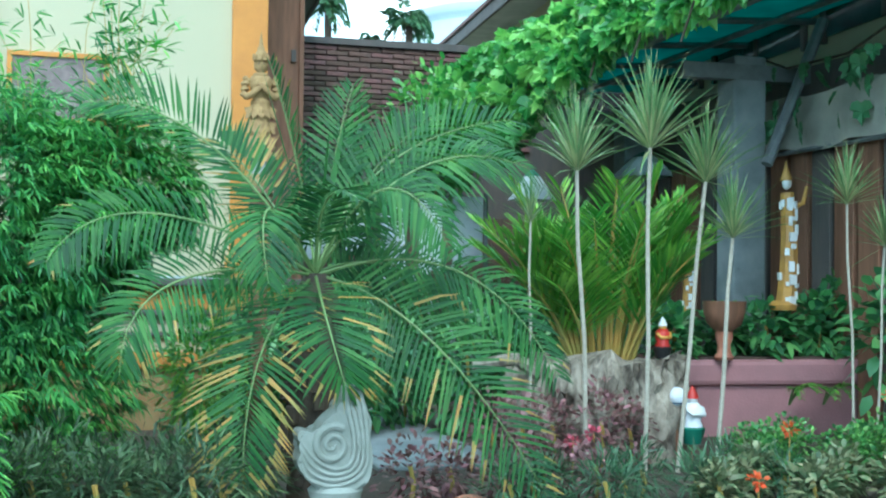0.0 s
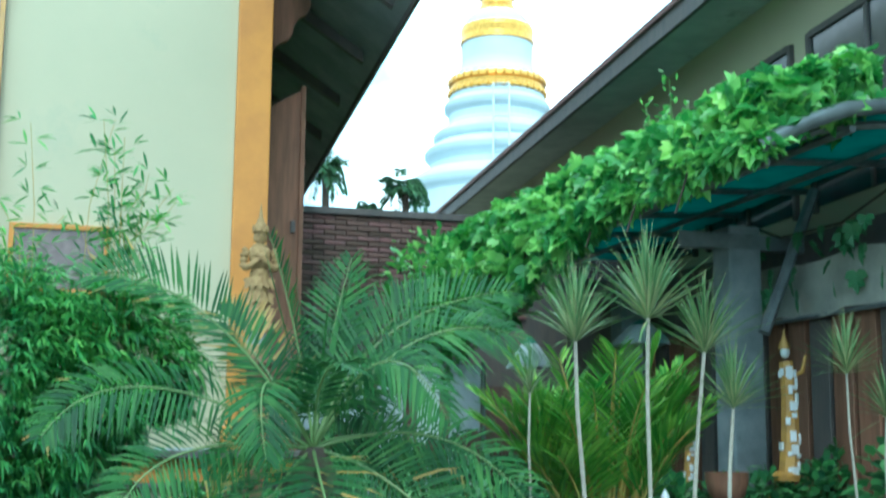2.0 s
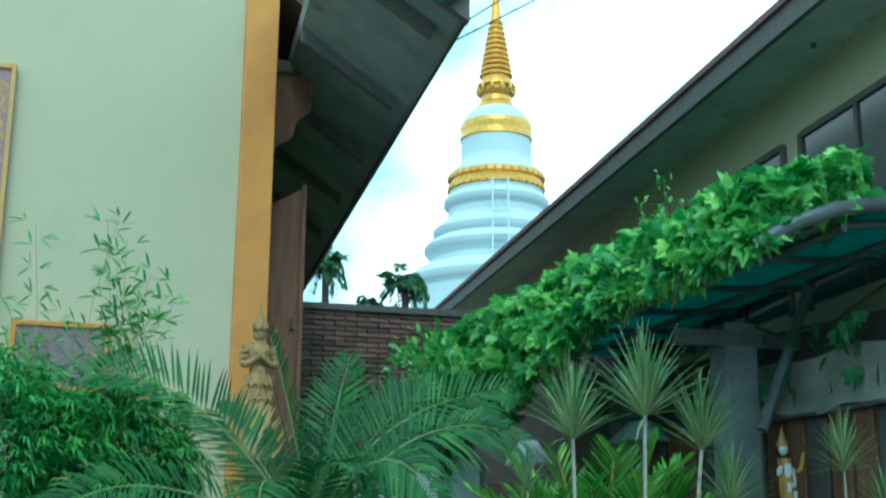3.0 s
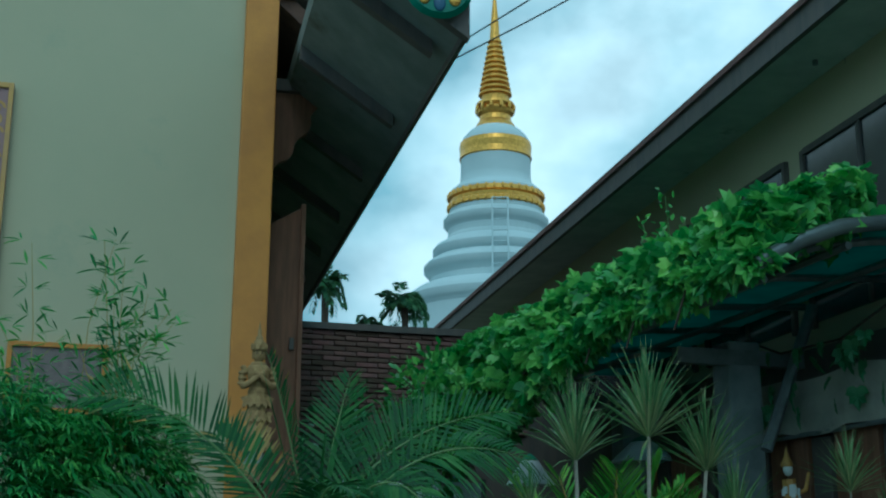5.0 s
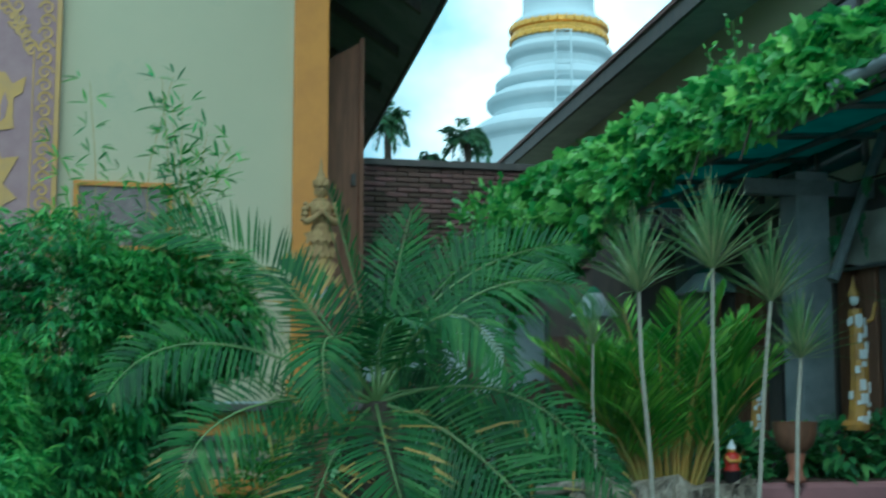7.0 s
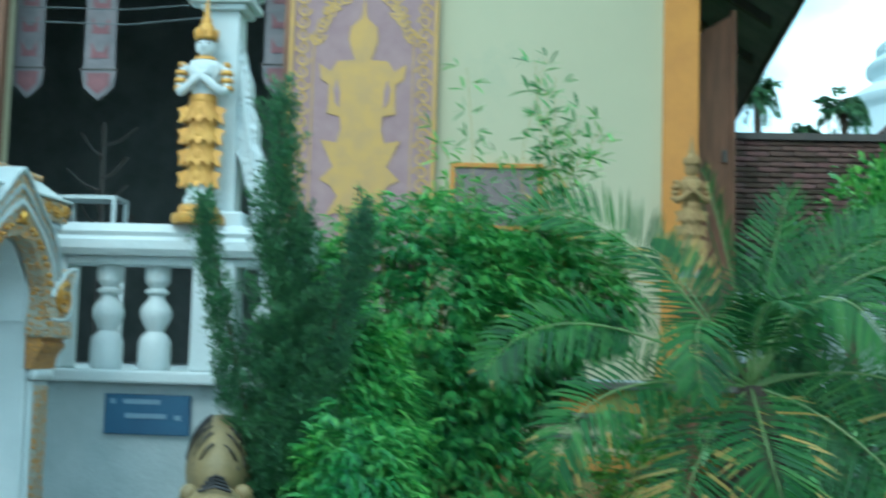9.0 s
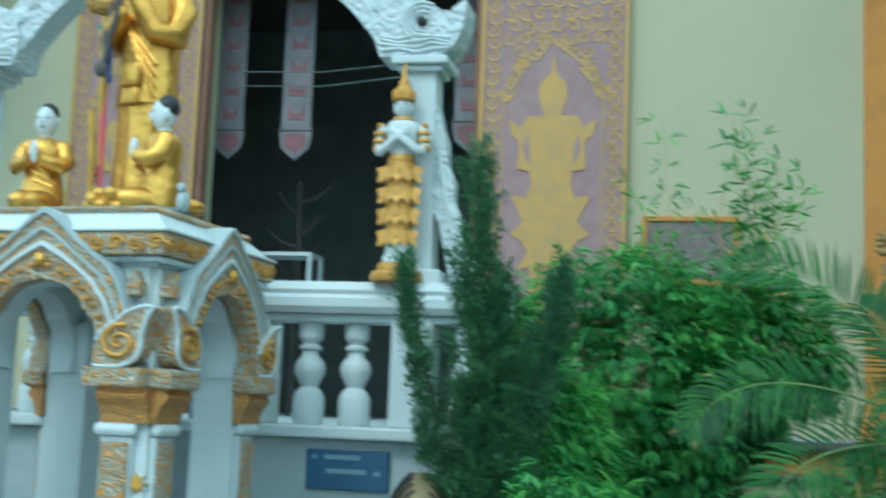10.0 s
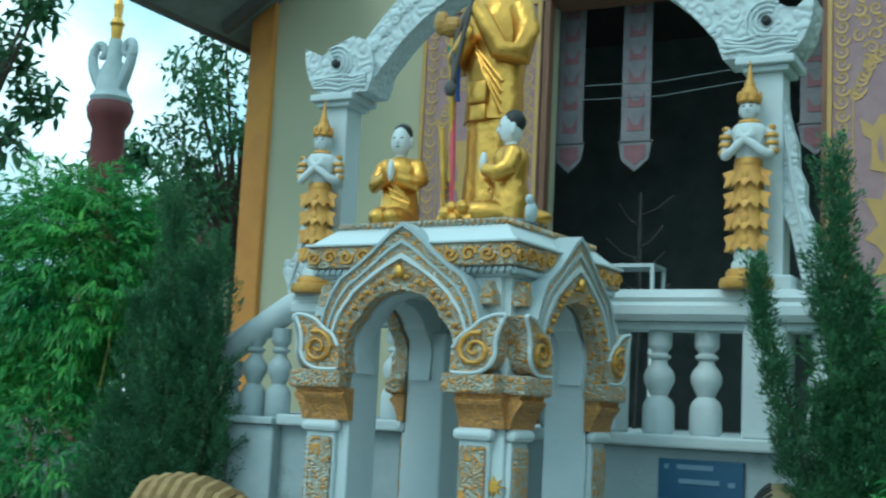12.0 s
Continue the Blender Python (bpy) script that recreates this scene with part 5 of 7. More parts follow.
part("bracket", boxes((0.02, 0.2, 1.0, 1.05, -0.02, 0.02)), M_STEEL, aw)


def stall(x, y, w, h, z):
    s = thing("sunshade", "white cloth sunshade with green top over a stall", "sunshade", (x, y, 0.4), group="stall sunshades")
    bm = bmesh.new()
    n = 12
    top = [bm.verts.new((w * 0.35 * math.cos(a), w * 0.35 * math.sin(a), z + h)) for a in [2 * math.pi * k / n for k in range(n)]]
    low = [bm.verts.new((w * (1 + 0.08 * (k % 2)) * math.cos(a), w * (1 + 0.08 * (k % 2)) * math.sin(a), z)) for k, a in enumerate([2 * math.pi * k / n for k in range(n)])]
    tip = bm.verts.new((0, 0, z + h * 1.2))
    for k in range(n):
        j = (k + 1) % n
        bm.faces.new((low[k], low[j], top[j], top[k]))
        bm.faces.new((top[k], top[j], tip))
    part("cloth", bm, M_CLOTH, s)
    part("pole", tube([(0, 0, 0), (0, 0, z + h)], 0.02, 8), M_STEEL, s)
    part("cap", lathe([(w * 0.4, z + h * 0.9), (w * 0.35, z + h * 1.02), (0.02, z + h * 1.25)], 12), M_GREENPAINT, s)


stall(5.24, 14.4, 0.28, 0.3, 2.18)
stall(5.15, 11.0, 0.3, 0.2, 2.2)
stall(4.3, 14.4, 0.23, 0.34, 1.84)
stall(2.1, 14.4, 0.14, 0.2, 2.0)
stall(2.62, 14.4, 0.14, 0.25, 1.95)
for k in range(10):
    x = 1.9 + 0.2 * k + 0.08 * rng.random()
    z = 0.8 + 0.5 * rng.random()
    o = thing("garden_fence_picket", "pale picket of the low yard fence", "picket", (x, 11.9 + 0.02 * k, 0.45), group="yard pickets")
    part("picket", prism([(-0.025, 0), (0.025, 0), (0.025, z), (0, z + 0.07), (-0.025, z)], 0, 0.02), M_WHITE2, o)
rack = thing("drying_rack", "low rack hung with white cloths behind the palm", "drying rack", (1.6, 12.4, 0.5))
for x in (0.0, 2.4):
    part("post", tube([(x, 0, 0), (x, 0, 2.0)], 0.025, 8), M_STEEL, rack)
part("bar", tube([(0, 0, 1.95), (2.4, 0, 1.95)], 0.015, 8), M_STEEL, rack)
for k in range(6):
    w, h = 0.1 + 0.09 * rng.random(), 0.5 + 0.45 * rng.random()
    x = 0.2 + 0.4 * k
    part("hung_cloth", prism([(x - w, 1.95 - h), (x - w * 0.3, 1.9 - h), (x + w * 0.4, 1.98 - h), (x + w, 1.94 - h), (x + w * 1.05, 1.96), (x - w, 1.96)], -0.02, 0.02), M_CLOTH, rack)

# tiled wall ridge behind the lane
gw = thing("brick_wall", "old dark brown brick wall at the lane's end", "wall", (2.3, 15.6, 0))
part("wall_base", boxes((-0.6, 6, 0.02, 0.34, 0, 2.4)), M_BRICK, gw)
bm = prism([(-0.6, 4.58), (6.0, 4.58), (6.0, 4.68), (-0.6, 4.66)], -0.04, 0.4)
part("coping", bm, M_DARK, gw)
part("wall_core", boxes((-0.6, 4.6, 0.06, 0.34, 2.4, 4.62)), M_DARK, gw)
BRICKS = [bmesh.new() for _ in range(3)]
brick_meshes = []
for k, bm in enumerate(BRICKS):
    box(bm, -0.142, 0.142, 0.0, 0.1, 0.0, 0.054, 0.007)
    for v in bm.verts:
        v.co += 0.006 * Vector((noise.noise(v.co * 13 + Vector((k, 0, 0))), noise.noise(v.co * 11 + Vector((0, k, 3))), noise.noise(v.co * 12 + Vector((5, 0, k)))))
    me = bpy.data.meshes.new("brick")
    bm.to_mesh(me)
    bm.free()
    me.materials.append(M_BRICK)
    brick_meshes.append(me)
for row in range(20):
    for k in range(13):
        c = new("brick", brick_meshes[rng.randrange(3)])
        c.parent = gw
        c.location = (-0.45 + 0.292 * k + 0.146 * (row % 2), 0.0 + 0.02 * (rng.random() - 0.5), 3.24 + 0.067 * row)


# ---- plants ----
def blades(name, base, aim, length, width, mat, parent=None, label="", bend=0.25, fold=0.0):
    """Many slim leaves in one mesh: arrays of bases and directions, each leaf a bent three-part blade."""
    base, aim = np.asarray(base, float), np.asarray(aim, float)
    n = len(base)
    aim = aim / np.linalg.norm(aim, axis=1, keepdims=True)
    side = np.cross(aim, np.array([0, 0, 1.0]) + 0.3 * nprng.normal(size=(n, 3)))
    side /= np.linalg.norm(side, axis=1, keepdims=True) + 1e-9
    length = np.broadcast_to(np.asarray(length, float), (n,))[:, None]
    width = np.broadcast_to(np.asarray(width, float), (n,))[:, None]
    down = np.array([0, 0, -1.0]) * length * bend
    p1 = base + aim * length * 0.35
    p2 = base + aim * length * 0.7 + down * 0.35
    p3 = base + aim * length + down
    v = np.stack([base, p1 + side * width, p1 - side * width, p2 + side * width * 0.8, p2 - side * width * 0.8, p3], axis=1).reshape(-1, 3)
    i = 6 * np.arange(n)
    faces = []
    for k in i.tolist():
        faces += [(k, k + 2, k + 1), (k + 1, k + 2, k + 4, k + 3), (k + 3, k + 4, k + 5)]
    return raw(name, v.tolist(), faces, mat, parent, label)


def shell_points(n, centre, radii, inside=0.55):
    """Points thick in the outer shell of a lumpy ellipsoid, with their outward way."""
    d = nprng.normal(size=(n, 3))
    d /= np.linalg.norm(d, axis=1, keepdims=True)
    lump = np.array([0.82 + 0.28 * noise.noise(Vector(q * 2.3) + Vector(centre)) + 0.15 * noise.noise(Vector(q * 6.0)) for q in d.tolist() for q in [np.array(q)]])
    r = lump * (inside + (1 - inside) * nprng.random(n) ** 0.5)
    return np.array(centre) + d * r[:, None] * np.array(radii), d


def bamboo(name, label, at, lumps, count, culms, seed):
    t = thing(name, label, "bamboo", at)
    for k in range(culms):
        a = 2.4 * k
        x, y = 0.35 * math.cos(a), 0.2 * math.sin(a)
        part("culm", tube([(x * 0.4, y * 0.4, 0), (x * 0.8, y * 0.8, 0.8), (x * 1.6, y * 1.5, 1.7)], 0.012, 6, taper=0.005), M_STALK, t)
    B, A, L = [], [], []
    for (c, r, share) in lumps:
        n = int(count * share)
        p, d = shell_points(n, c, r, 0.5)
        for k in range(n):
            way = d[k] * np.array([0.9, 0.9, 0.55]) + np.array([0, 0, -0.3]) + 0.3 * nprng.normal(size=3)
            across = np.cross(way, [0.15, 0.1, 1.0])
            across /= np.linalg.norm(across) + 1e-6
            big = 0.07 + 0.055 * nprng.random()
            for j in range(7):
                f = (j - 3) / 3
                B.append(p[k] - way * 0.015 * abs(f))
                A.append(way + across * f * 1.25 + 0.14 * nprng.normal(size=3) + np.array([0, 0, -0.18 * abs(f)]))
                L.append(big * (1.05 - 0.35 * abs(f)))
    blades("foliage", B, A, np.array(L), 0.0058, M_LEAF_BAMBOO, t, "dense narrow bright green leaves", 0.3)
    return t


bam = bamboo("bamboo_bush", "dense bushy bright green bamboo clump before the temple wall", (-0.45, 6.35, 0.5),
             (((-0.05, 0, 1.35), (0.95, 0.6, 0.85), 0.42), ((0.0, -0.05, 0.6), (0.8, 0.6, 0.85), 0.27), ((0.55, 0.05, 1.55), (0.55, 0.35, 0.5), 0.15), ((-0.28, -0.8, 0.62), (0.4, 0.4, 0.85), 0.19), ((-0.17, -1.5, 0.42), (0.36, 0.32, 0.62), 0.14), ((-0.42, -0.9, 1.15), (0.3, 0.3, 0.42), 0.08)), 10500, 10, 1)
# loose sprays that stand above the clump
B, A, L = [], [], []
for k in range(16):
    x0 = 0.1 + 0.55 * rng.random()
    tip = Vector((x0 + 0.55 * (rng.random() - 0.45), 0.15 * (rng.random() - 0.5), 2.15 + 0.65 * rng.random()))
    root = Vector((x0, 0, 1.65))
    bow = (root + tip) / 2 + Vector((-0.3 * (tip.x - x0), 0, 0.1))
    part("shoot", tube([root, bow, tip], 0.003, 5, taper=0.0015), M_STALK, bam)
    for j in range(13):
        s = 0.2 + 0.8 * j / 12
        q = root * (1 - s) ** 2 + bow * 2 * s * (1 - s) + tip * s * s
        side = 1 if j % 2 else -1
        hub = q + Vector((side * 0.05 * rng.random(), 0.03 * rng.gauss(0, 1), 0.02 * rng.gauss(0, 1)))
        for f in (-1, -0.3, 0.4, 1):
            B.append(tuple(hub))
            A.append((side * 0.7 + 0.5 * f, rng.gauss(-0.2, 0.4), rng.gauss(0.25, 0.3) + 0.35 * f))
            L.append(0.07 + 0.05 * rng.random())
blades("spray", B, A, np.array(L), 0.0075, M_LEAF_BAMBOO, bam, "loose sprays of slim leaves", 0.15)["kind"] = "stuff"
bamboo("bamboo_bush", "bright green bamboo clump by the porch stair", (-5.75, 5.85, 0.5),
       (((-0.1, 0, 1.85), (0.95, 0.55, 0.95), 0.6), ((-0.1, 0, 0.7), (0.95, 0.6, 0.9), 0.4)), 7500, 9, 2)


def conifer(name, label, at, spires, count, twig=1.0, gather=0.0):
    """Upright juniper-like shrub: several spires of short feathery twigs, leaning out from the middle by gather."""
    t = thing(name, label, "conifer", at)
    B, A, L = [], [], []
    for (x, y, z0, z1, r) in spires:
        part("trunk", tube([(x * 0.3, y * 0.3, 0), (x * (0.9 - gather), y * (0.9 - gather), z0 + 0.1), (x, y, z1 - 0.05)], min(0.03, 0.35 * r), 7, taper=0.004), M_BARK, t)
        n = int(count * (z1 - z0) * (r + (0.09 if r < 0.035 else 0.05)))
        for k in range(n):
            h = rng.random()
            z = z0 + (z1 - z0 - 0.1) * h
            a = 2 * math.pi * rng.random()
            out = Vector((math.cos(a), math.sin(a), 0))
            reach = r * (1 - h) ** 0.6
            lean = (out * (0.75 - 0.45 * h) + Vector((0, 0, 0.9)) + 0.18 * Vector((rng.gauss(0, 1), rng.gauss(0, 1), rng.gauss(0, 1)))).normalized()
            size = twig * (0.12 + 0.16 * rng.random()) * (0.6 if r < 0.035 else 1.0)
            near = 1 - gather * (1 - h)
            p = Vector((x * near, y * near, z)) + out * reach * (0.35 + 0.65 * rng.random())
            m = int(560 * size)
            for j in range(m):
                s = j / m
                w = 0.034 * (1 - s) ** 0.7 + 0.004
                off = Vector((rng.gauss(0, 1), rng.gauss(0, 1), rng.gauss(0, 1))) * w * 0.6
                B.append(p + lean * size * s + off)
                A.append(lean + off * (0.8 / w))
                L.append(0.018 + 0.014 * rng.random())
    blades("foliage", B, A, np.array(L), 0.0031, M_LEAF_CON, t, "dark feathery needles", 0.0)
    return t


conifer("juniper_shrub", "dark green upright juniper before the porch rail", (-1.0, 5.0, 0.5),
        ((-0.02, 0, 0.6, 2.3, 0.055), (-0.32, -0.05, 0.7, 1.88, 0.03), (0.07, 0.02, 0.5, 1.8, 0.06), (0.03, 0.08, 0.1, 1.5, 0.11), (0.16, 0.05, 0.3, 1.5, 0.07), (0.36, 0.05, 0.7, 1.82, 0.04)), 1300, 0.7, 0.7)
conifer("juniper_shrub", "dark green upright juniper beside the porch stair", (-4.8, 5.6, 0.5),
        ((-0.02, 0, 0.5, 2.4, 0.11), (0.36, -0.05, 0.6, 2.05, 0.1), (0.2, 0, 0.3, 1.95, 0.18), (-0.2, 0, 0.4, 1.75, 0.12), (0.1, -0.1, 0.0, 1.5, 0.3), (-0.25, -0.1, 0.0, 1.1, 0.2)), 640)


def feather(parent, ctrl, tip, leaf, n=44, lean=0.0, lift=0.25, droop=0.2, width=0.0085, dry=0.0):
    """A palm frond: curved rib with two even combs of flat leaflets whose blades lie in the leaf's own plane."""
    c, t = Vector(ctrl), Vector(tip)
    at = lambda s: 2 * s * (1 - s) * c + s * s * t
    f = part("frond", tube([at(k / 16) for k in range(17)], 0.009, 6, taper=0.0018), M_RIB, parent)
    V, F, dried = [], [], []
    for k in range(n):
        s = 0.14 + 0.86 * (k + 0.5) / n
        tg = (at(min(1.0, s + 0.02)) - at(s - 0.02)).normalized()
        side = tg.cross(Vector((0, 0, 1)))
        if side.length < 0.05:
            side = Vector((1, 0, 0))
        side = Matrix.Rotation(radians(lean), 3, tg) @ side.normalized()
        up = side.cross(tg)
        ln = leaf * (0.3 + 0.7 * math.sin(math.pi * min(1.0, 0.2 + s * 0.68)) ** 0.8) * (1.0 if s < 0.8 else 1.0 - 0.45 * (s - 0.8) / 0.2)
        for g in (-1, 1):
            ln2 = ln * (0.92 + 0.16 * rng.random())
            aim = (g * side * 0.9 + tg * (0.35 + 0.6 * s * s) + up * (lift + 0.07 * rng.gauss(0, 1)) + 0.04 * Vector((rng.gauss(0, 1), rng.gauss(0, 1), rng.gauss(0, 1)))).normalized()
            flat = (tg - tg.dot(aim) * aim).normalized() * width
            sag = Vector((0, 0, -ln2 * droop * (0.7 + 0.6 * rng.random())))
            p = at(s)
            i = len(V)
            V += [p, p + aim * ln2 * 0.25 + flat, p + aim * ln2 * 0.25 - flat, p + aim * ln2 * 0.65 + flat * 0.85 + sag * 0.35, p + aim * ln2 * 0.65 - flat * 0.85 + sag * 0.35, p + aim * ln2 + sag]
            F += [(i, i + 2, i + 1), (i + 1, i + 2, i + 4, i + 3), (i + 3, i + 4, i + 5)]
            if rng.random() < dry * (0.3 + 1.1 * s):
                dried.append(len(F) - 1)
                if rng.random() < 0.35 * dry:
                    dried.append(len(F) - 2)
    leaves = raw("feathering", V, F, M_LEAF_PALM, f)
    leaves.data.materials.append(M_LEAF_TIP)
    for k in dried:
        leaves.data.polygons[k].material_index = 1
    tagged(leaves, kind="stuff")
    return f


def frond(parent, ctrl, tip, leaf, n=46, droop=0.35, mat=None, width=0.0085, name="frond", spread=0.95, rib=None, thick=0.009, start=0.16, dry=0.0, sweep=0.65):
    """A feather leaf on a curved rib from the crown, two rows of slim leaflets."""
    c, t = Vector(ctrl), Vector(tip)
    at = lambda s: 2 * s * (1 - s) * c + s * s * t
    path = [at(k / 14) for k in range(15)]
    f = part(name, tube(path, thick, 6, taper=0.002), rib or M_RIB, parent)
    B, A, L = [], [], []
    for k in range(n):
        s = start + (1 - start) * (k + 0.5) / n
        p, tg = at(s), (at(min(1, s + 0.02)) - at(s - 0.02)).normalized()
        side = tg.cross(Vector((0, 0, 1)))
        if side.length < 0.05:
            side = Vector((1, 0, 0))
        side.normalize()
        up = side.cross(tg)
        ln = leaf * (0.35 + 0.65 * math.sin(math.pi * min(1, 0.12 + s * 0.86)) ** 0.7)
        for sg in (-1, 1):
            B.append(p)
            A.append(sg * side * spread + tg * (0.38 + sweep * s) + up * (0.16 + 0.08 * rng.gauss(0, 1)) + 0.06 * Vector((rng.gauss(0, 1), rng.gauss(0, 1), rng.gauss(0, 1))))
            L.append(ln * (0.92 + 0.16 * rng.random()))
    leaves = blades("feathering", B, A, np.array(L), width, mat or M_LEAF_PALM, f, "", droop)
    if dry:
        leaves.data.materials.append(M_LEAF_TIP)
        for k in range(2 * n):
            if rng.random() < dry * (0.25 + 1.2 * k / (2 * n)):
                leaves.data.polygons[3 * k + 2].material_index = 1
    tagged(leaves, kind="stuff")
    return f


palm = thing("date_palm", "small feathery date palm with arching grey-green fronds", "palm", (1.05, 5.9, 0.5))
bm = lathe([(0.13, 0), (0.12, 0.3), (0.13, 0.6), (0.15, 0.8), (0.11, 1.02), (0.05, 1.12)], 14)
part("trunk", bm, M_BARK, palm, "rough brown trunk of old leaf bases", smooth=True)
for k in range(40):
    a, z = 2.4 * k, 0.1 + 0.022 * k
    part("leaf_base", boxes((-0.025, 0.025, 0.1, 0.16, z, z + 0.09), bevel=0.008), M_BARK, palm).rotation_euler.z = a
# bend, tip, leaflet length, turn of the leaf plane, lift, droop, dryness
LOW_FRONDS = (
    ((-0.93, -0.65, 0.13), (-0.92, -0.70, -0.41), 0.24, -55, 0.1, 0.25, 0.1),
    ((-0.41, -0.53, -0.23), (-0.40, -0.55, -0.88), 0.36, 0, 0.15, 0.1, 0.9),
    ((-0.39, -0.40, 0.61), (-0.31, -0.60, -0.04), 0.25, 0, 0.1, 0.3, 0.0),
    ((-0.11, -0.73, -0.10), (0.01, -0.75, -0.50), 0.31, 0, 0.2, 0.15, 0.3),
    ((0.47, -0.35, -0.08), (1.00, -0.50, -1.00), 0.36, 60, 0.1, 0.15, 0.25),
    ((0.79, -0.05, 0.30), (1.13, -0.30, -0.48), 0.27, 50, 0.1, 0.3, 0.05),
    ((0.20, 0.15, 0.15), (0.80, 0.10, -0.03), 0.25, 65, 0.0, 0.4, 0.1),
    ((-0.21, 0.25, 0.14), (-0.45, 0.30, -0.09), 0.25, -50, 0.1, 0.2, 0.2),
    ((0.5, 0.3, 0.1), (0.9, 0.35, -0.3), 0.28, 50, 0.1, 0.3, 0.1),
)
HIGH_FRONDS = (
    ((-0.55, 0.00, 0.88), (-1.08, 0.00, 0.78), 0.3, -50, 0.3, 0.05, 0.08),
    ((-0.96, -0.35, 0.51), (-1.22, -0.50, 0.04), 0.24, -55, 0.25, 0.3, 0.05),
    ((0.26, -0.35, 0.74), (0.52, -0.50, 0.13), 0.24, 45, 0.1, 0.45, 0.0),
    ((0.23, 0.10, 0.71), (1.05, 0.20, 0.82), 0.36, 45, 0.15, 0.1, 0.0),
    ((0.42, -0.15, 0.77), (1.05, -0.10, 0.54), 0.34, 40, 0.1, 0.35, 0.0),
    ((-0.04, 0.15, 0.52), (-0.22, 0.10, 1.03), 0.2, 0, 0.3, 0.0, 0.2),
    ((0.11, 0.25, 0.57), (0.23, 0.30, 0.97), 0.26, 10, 0.2, 0.05, 0.0),
    ((0.27, 0.40, 0.55), (0.69, 0.40, 0.85), 0.32, 40, 0.15, 0.1, 0.0),
    ((0.21, 0.50, 0.39), (0.56, 0.60, 0.36), 0.3, 40, 0.1, 0.2, 0.0),
    ((-0.27, 0.30, 0.54), (-0.42, 0.40, 0.67), 0.28, -40, 0.2, 0.05, 0.6),
    ((-0.05, -0.25, 0.5), (0.1, -0.45, 0.35), 0.24, 0, 0.2, 0.25, 0.0),
)
for bend, tip, leaf, lean, lift, droop, dry in LOW_FRONDS + HIGH_FRONDS:
    f = feather(palm, bend, tip, leaf, 44 if tip[2] < 0.9 else 34, lean, lift, droop, 0.0074, dry)
    f.location.z = 1.11
for k, (dx, dy, dz, ln) in enumerate(((-0.22, 0.1, 0.85, 0.75), (-0.08, 0.1, 0.75, 0.62), (0.16, 0.2, 0.7, 0.55), (0.26, 0.15, 0.6, 0.5), (0.05, 0.0, 0.6, 0.5), (0.34, 0.1, 0.5, 0.45))):
    yl = blades("young_leaf", [(0, 0, 0)], [(dx, dy, dz)], ln, 0.015, M_LEAF_PALM, palm, "broad undivided young leaf" if k == 0 else "", 0.02)
    yl.location = (0.35 * dx, 0.35 * dy, 1.1 + 0.4 * dz)


# ---- tall dracaenas ----
leafm = bmesh.new()
lv = [leafm.verts.new(v) for v in ((-0.006, 0, 0), (0.006, 0, 0), (-0.012, 0.12, 0.0), (0.0, 0.12, -0.004), (0.012, 0.12, 0.0), (-0.009, 0.24, -0.012), (0.0, 0.24, -0.016), (0.009, 0.24, -0.012), (0.0, 0.37, -0.05))]
for f in ((0, 1, 3, 2), (1, 4, 3), (2, 3, 6, 5), (3, 4, 7, 6), (5, 6, 8), (6, 7, 8)):
    leafm.faces.new([lv[i] for i in f])
DRAC_LEAF = bpy.data.meshes.new("dracaena_leaf")
leafm.to_mesh(DRAC_LEAF)
leafm.free()
DRAC_LEAF.materials.append(M_LEAF_DRAC)


def dracaena(x, y, z0, z1, lean, size, n, label, wide=1.0):
    d = thing("dracaena", label, "dracaena", (x, y, z0), group="tall dracaenas in the bed")
    h = z1 - z0
    part("stem", tube([(0, 0, 0), (lean * 0.35 + 0.01, 0, h * 0.4), (lean * 0.75 - 0.008, 0, h * 0.75), (lean, 0, h)], 0.0145 if size > 0.8 else 0.009, 8, taper=0.011 if size > 0.8 else 0.007), M_STEM, d, "slim pale ringed stem")
    n = int(1.45 * n)
    for k in range(n):
        s = k / n
        c = new("leaf", DRAC_LEAF)
        c.parent = d
        el = 88 - 60 * wide * s ** 1.1 + 6 * rng.gauss(0, 1) - (45 if rng.random() < 0.08 else 0)
        c.matrix_local = Matrix.Translation((lean, 0, h - 0.03 + 0.05 * (1 - s))) @ pose(0, 0, 0, 0, 0, 137.5 * k) @ pose(0, 0, 0, el, 0, 0) @ Matrix.Diagonal((size * 0.8, size * 1.3 * (0.75 + 0.3 * rng.random()), size, 1))
    return d


dracaena(2.70, 6.5, 0.6, 2.24, -0.07, 1.0, 46, "tall slim dracaena with a pale stem and spiky tuft")
dracaena(3.06, 6.5, 0.5, 2.38, 0.02, 1.12, 54, "tallest slim dracaena with a full spiky tuft")
dracaena(3.29, 6.55, 0.5, 2.2, 0.17, 1.0, 44, "leaning slim dracaena with a spiky tuft")
dracaena(3.51, 6.5, 0.5, 1.88, 0.1, 0.85, 40, "shorter slim dracaena with sparse drooping tuft", 1.25)
dracaena(4.42, 6.5, 0.7, 2.1, -0.05, 0.75, 40, "thin dracaena with narrow spiky tuft beside the planter", 1.25)
dracaena(4.62, 6.55, 0.7, 1.85, 0.05, 0.7, 34, "thin dracaena with narrow spiky tuft beside the planter", 1.25)
dracaena(2.45, 6.75, 0.7, 1.95, 0.0, 0.6, 30, "young dracaena with yellow-green leaves")

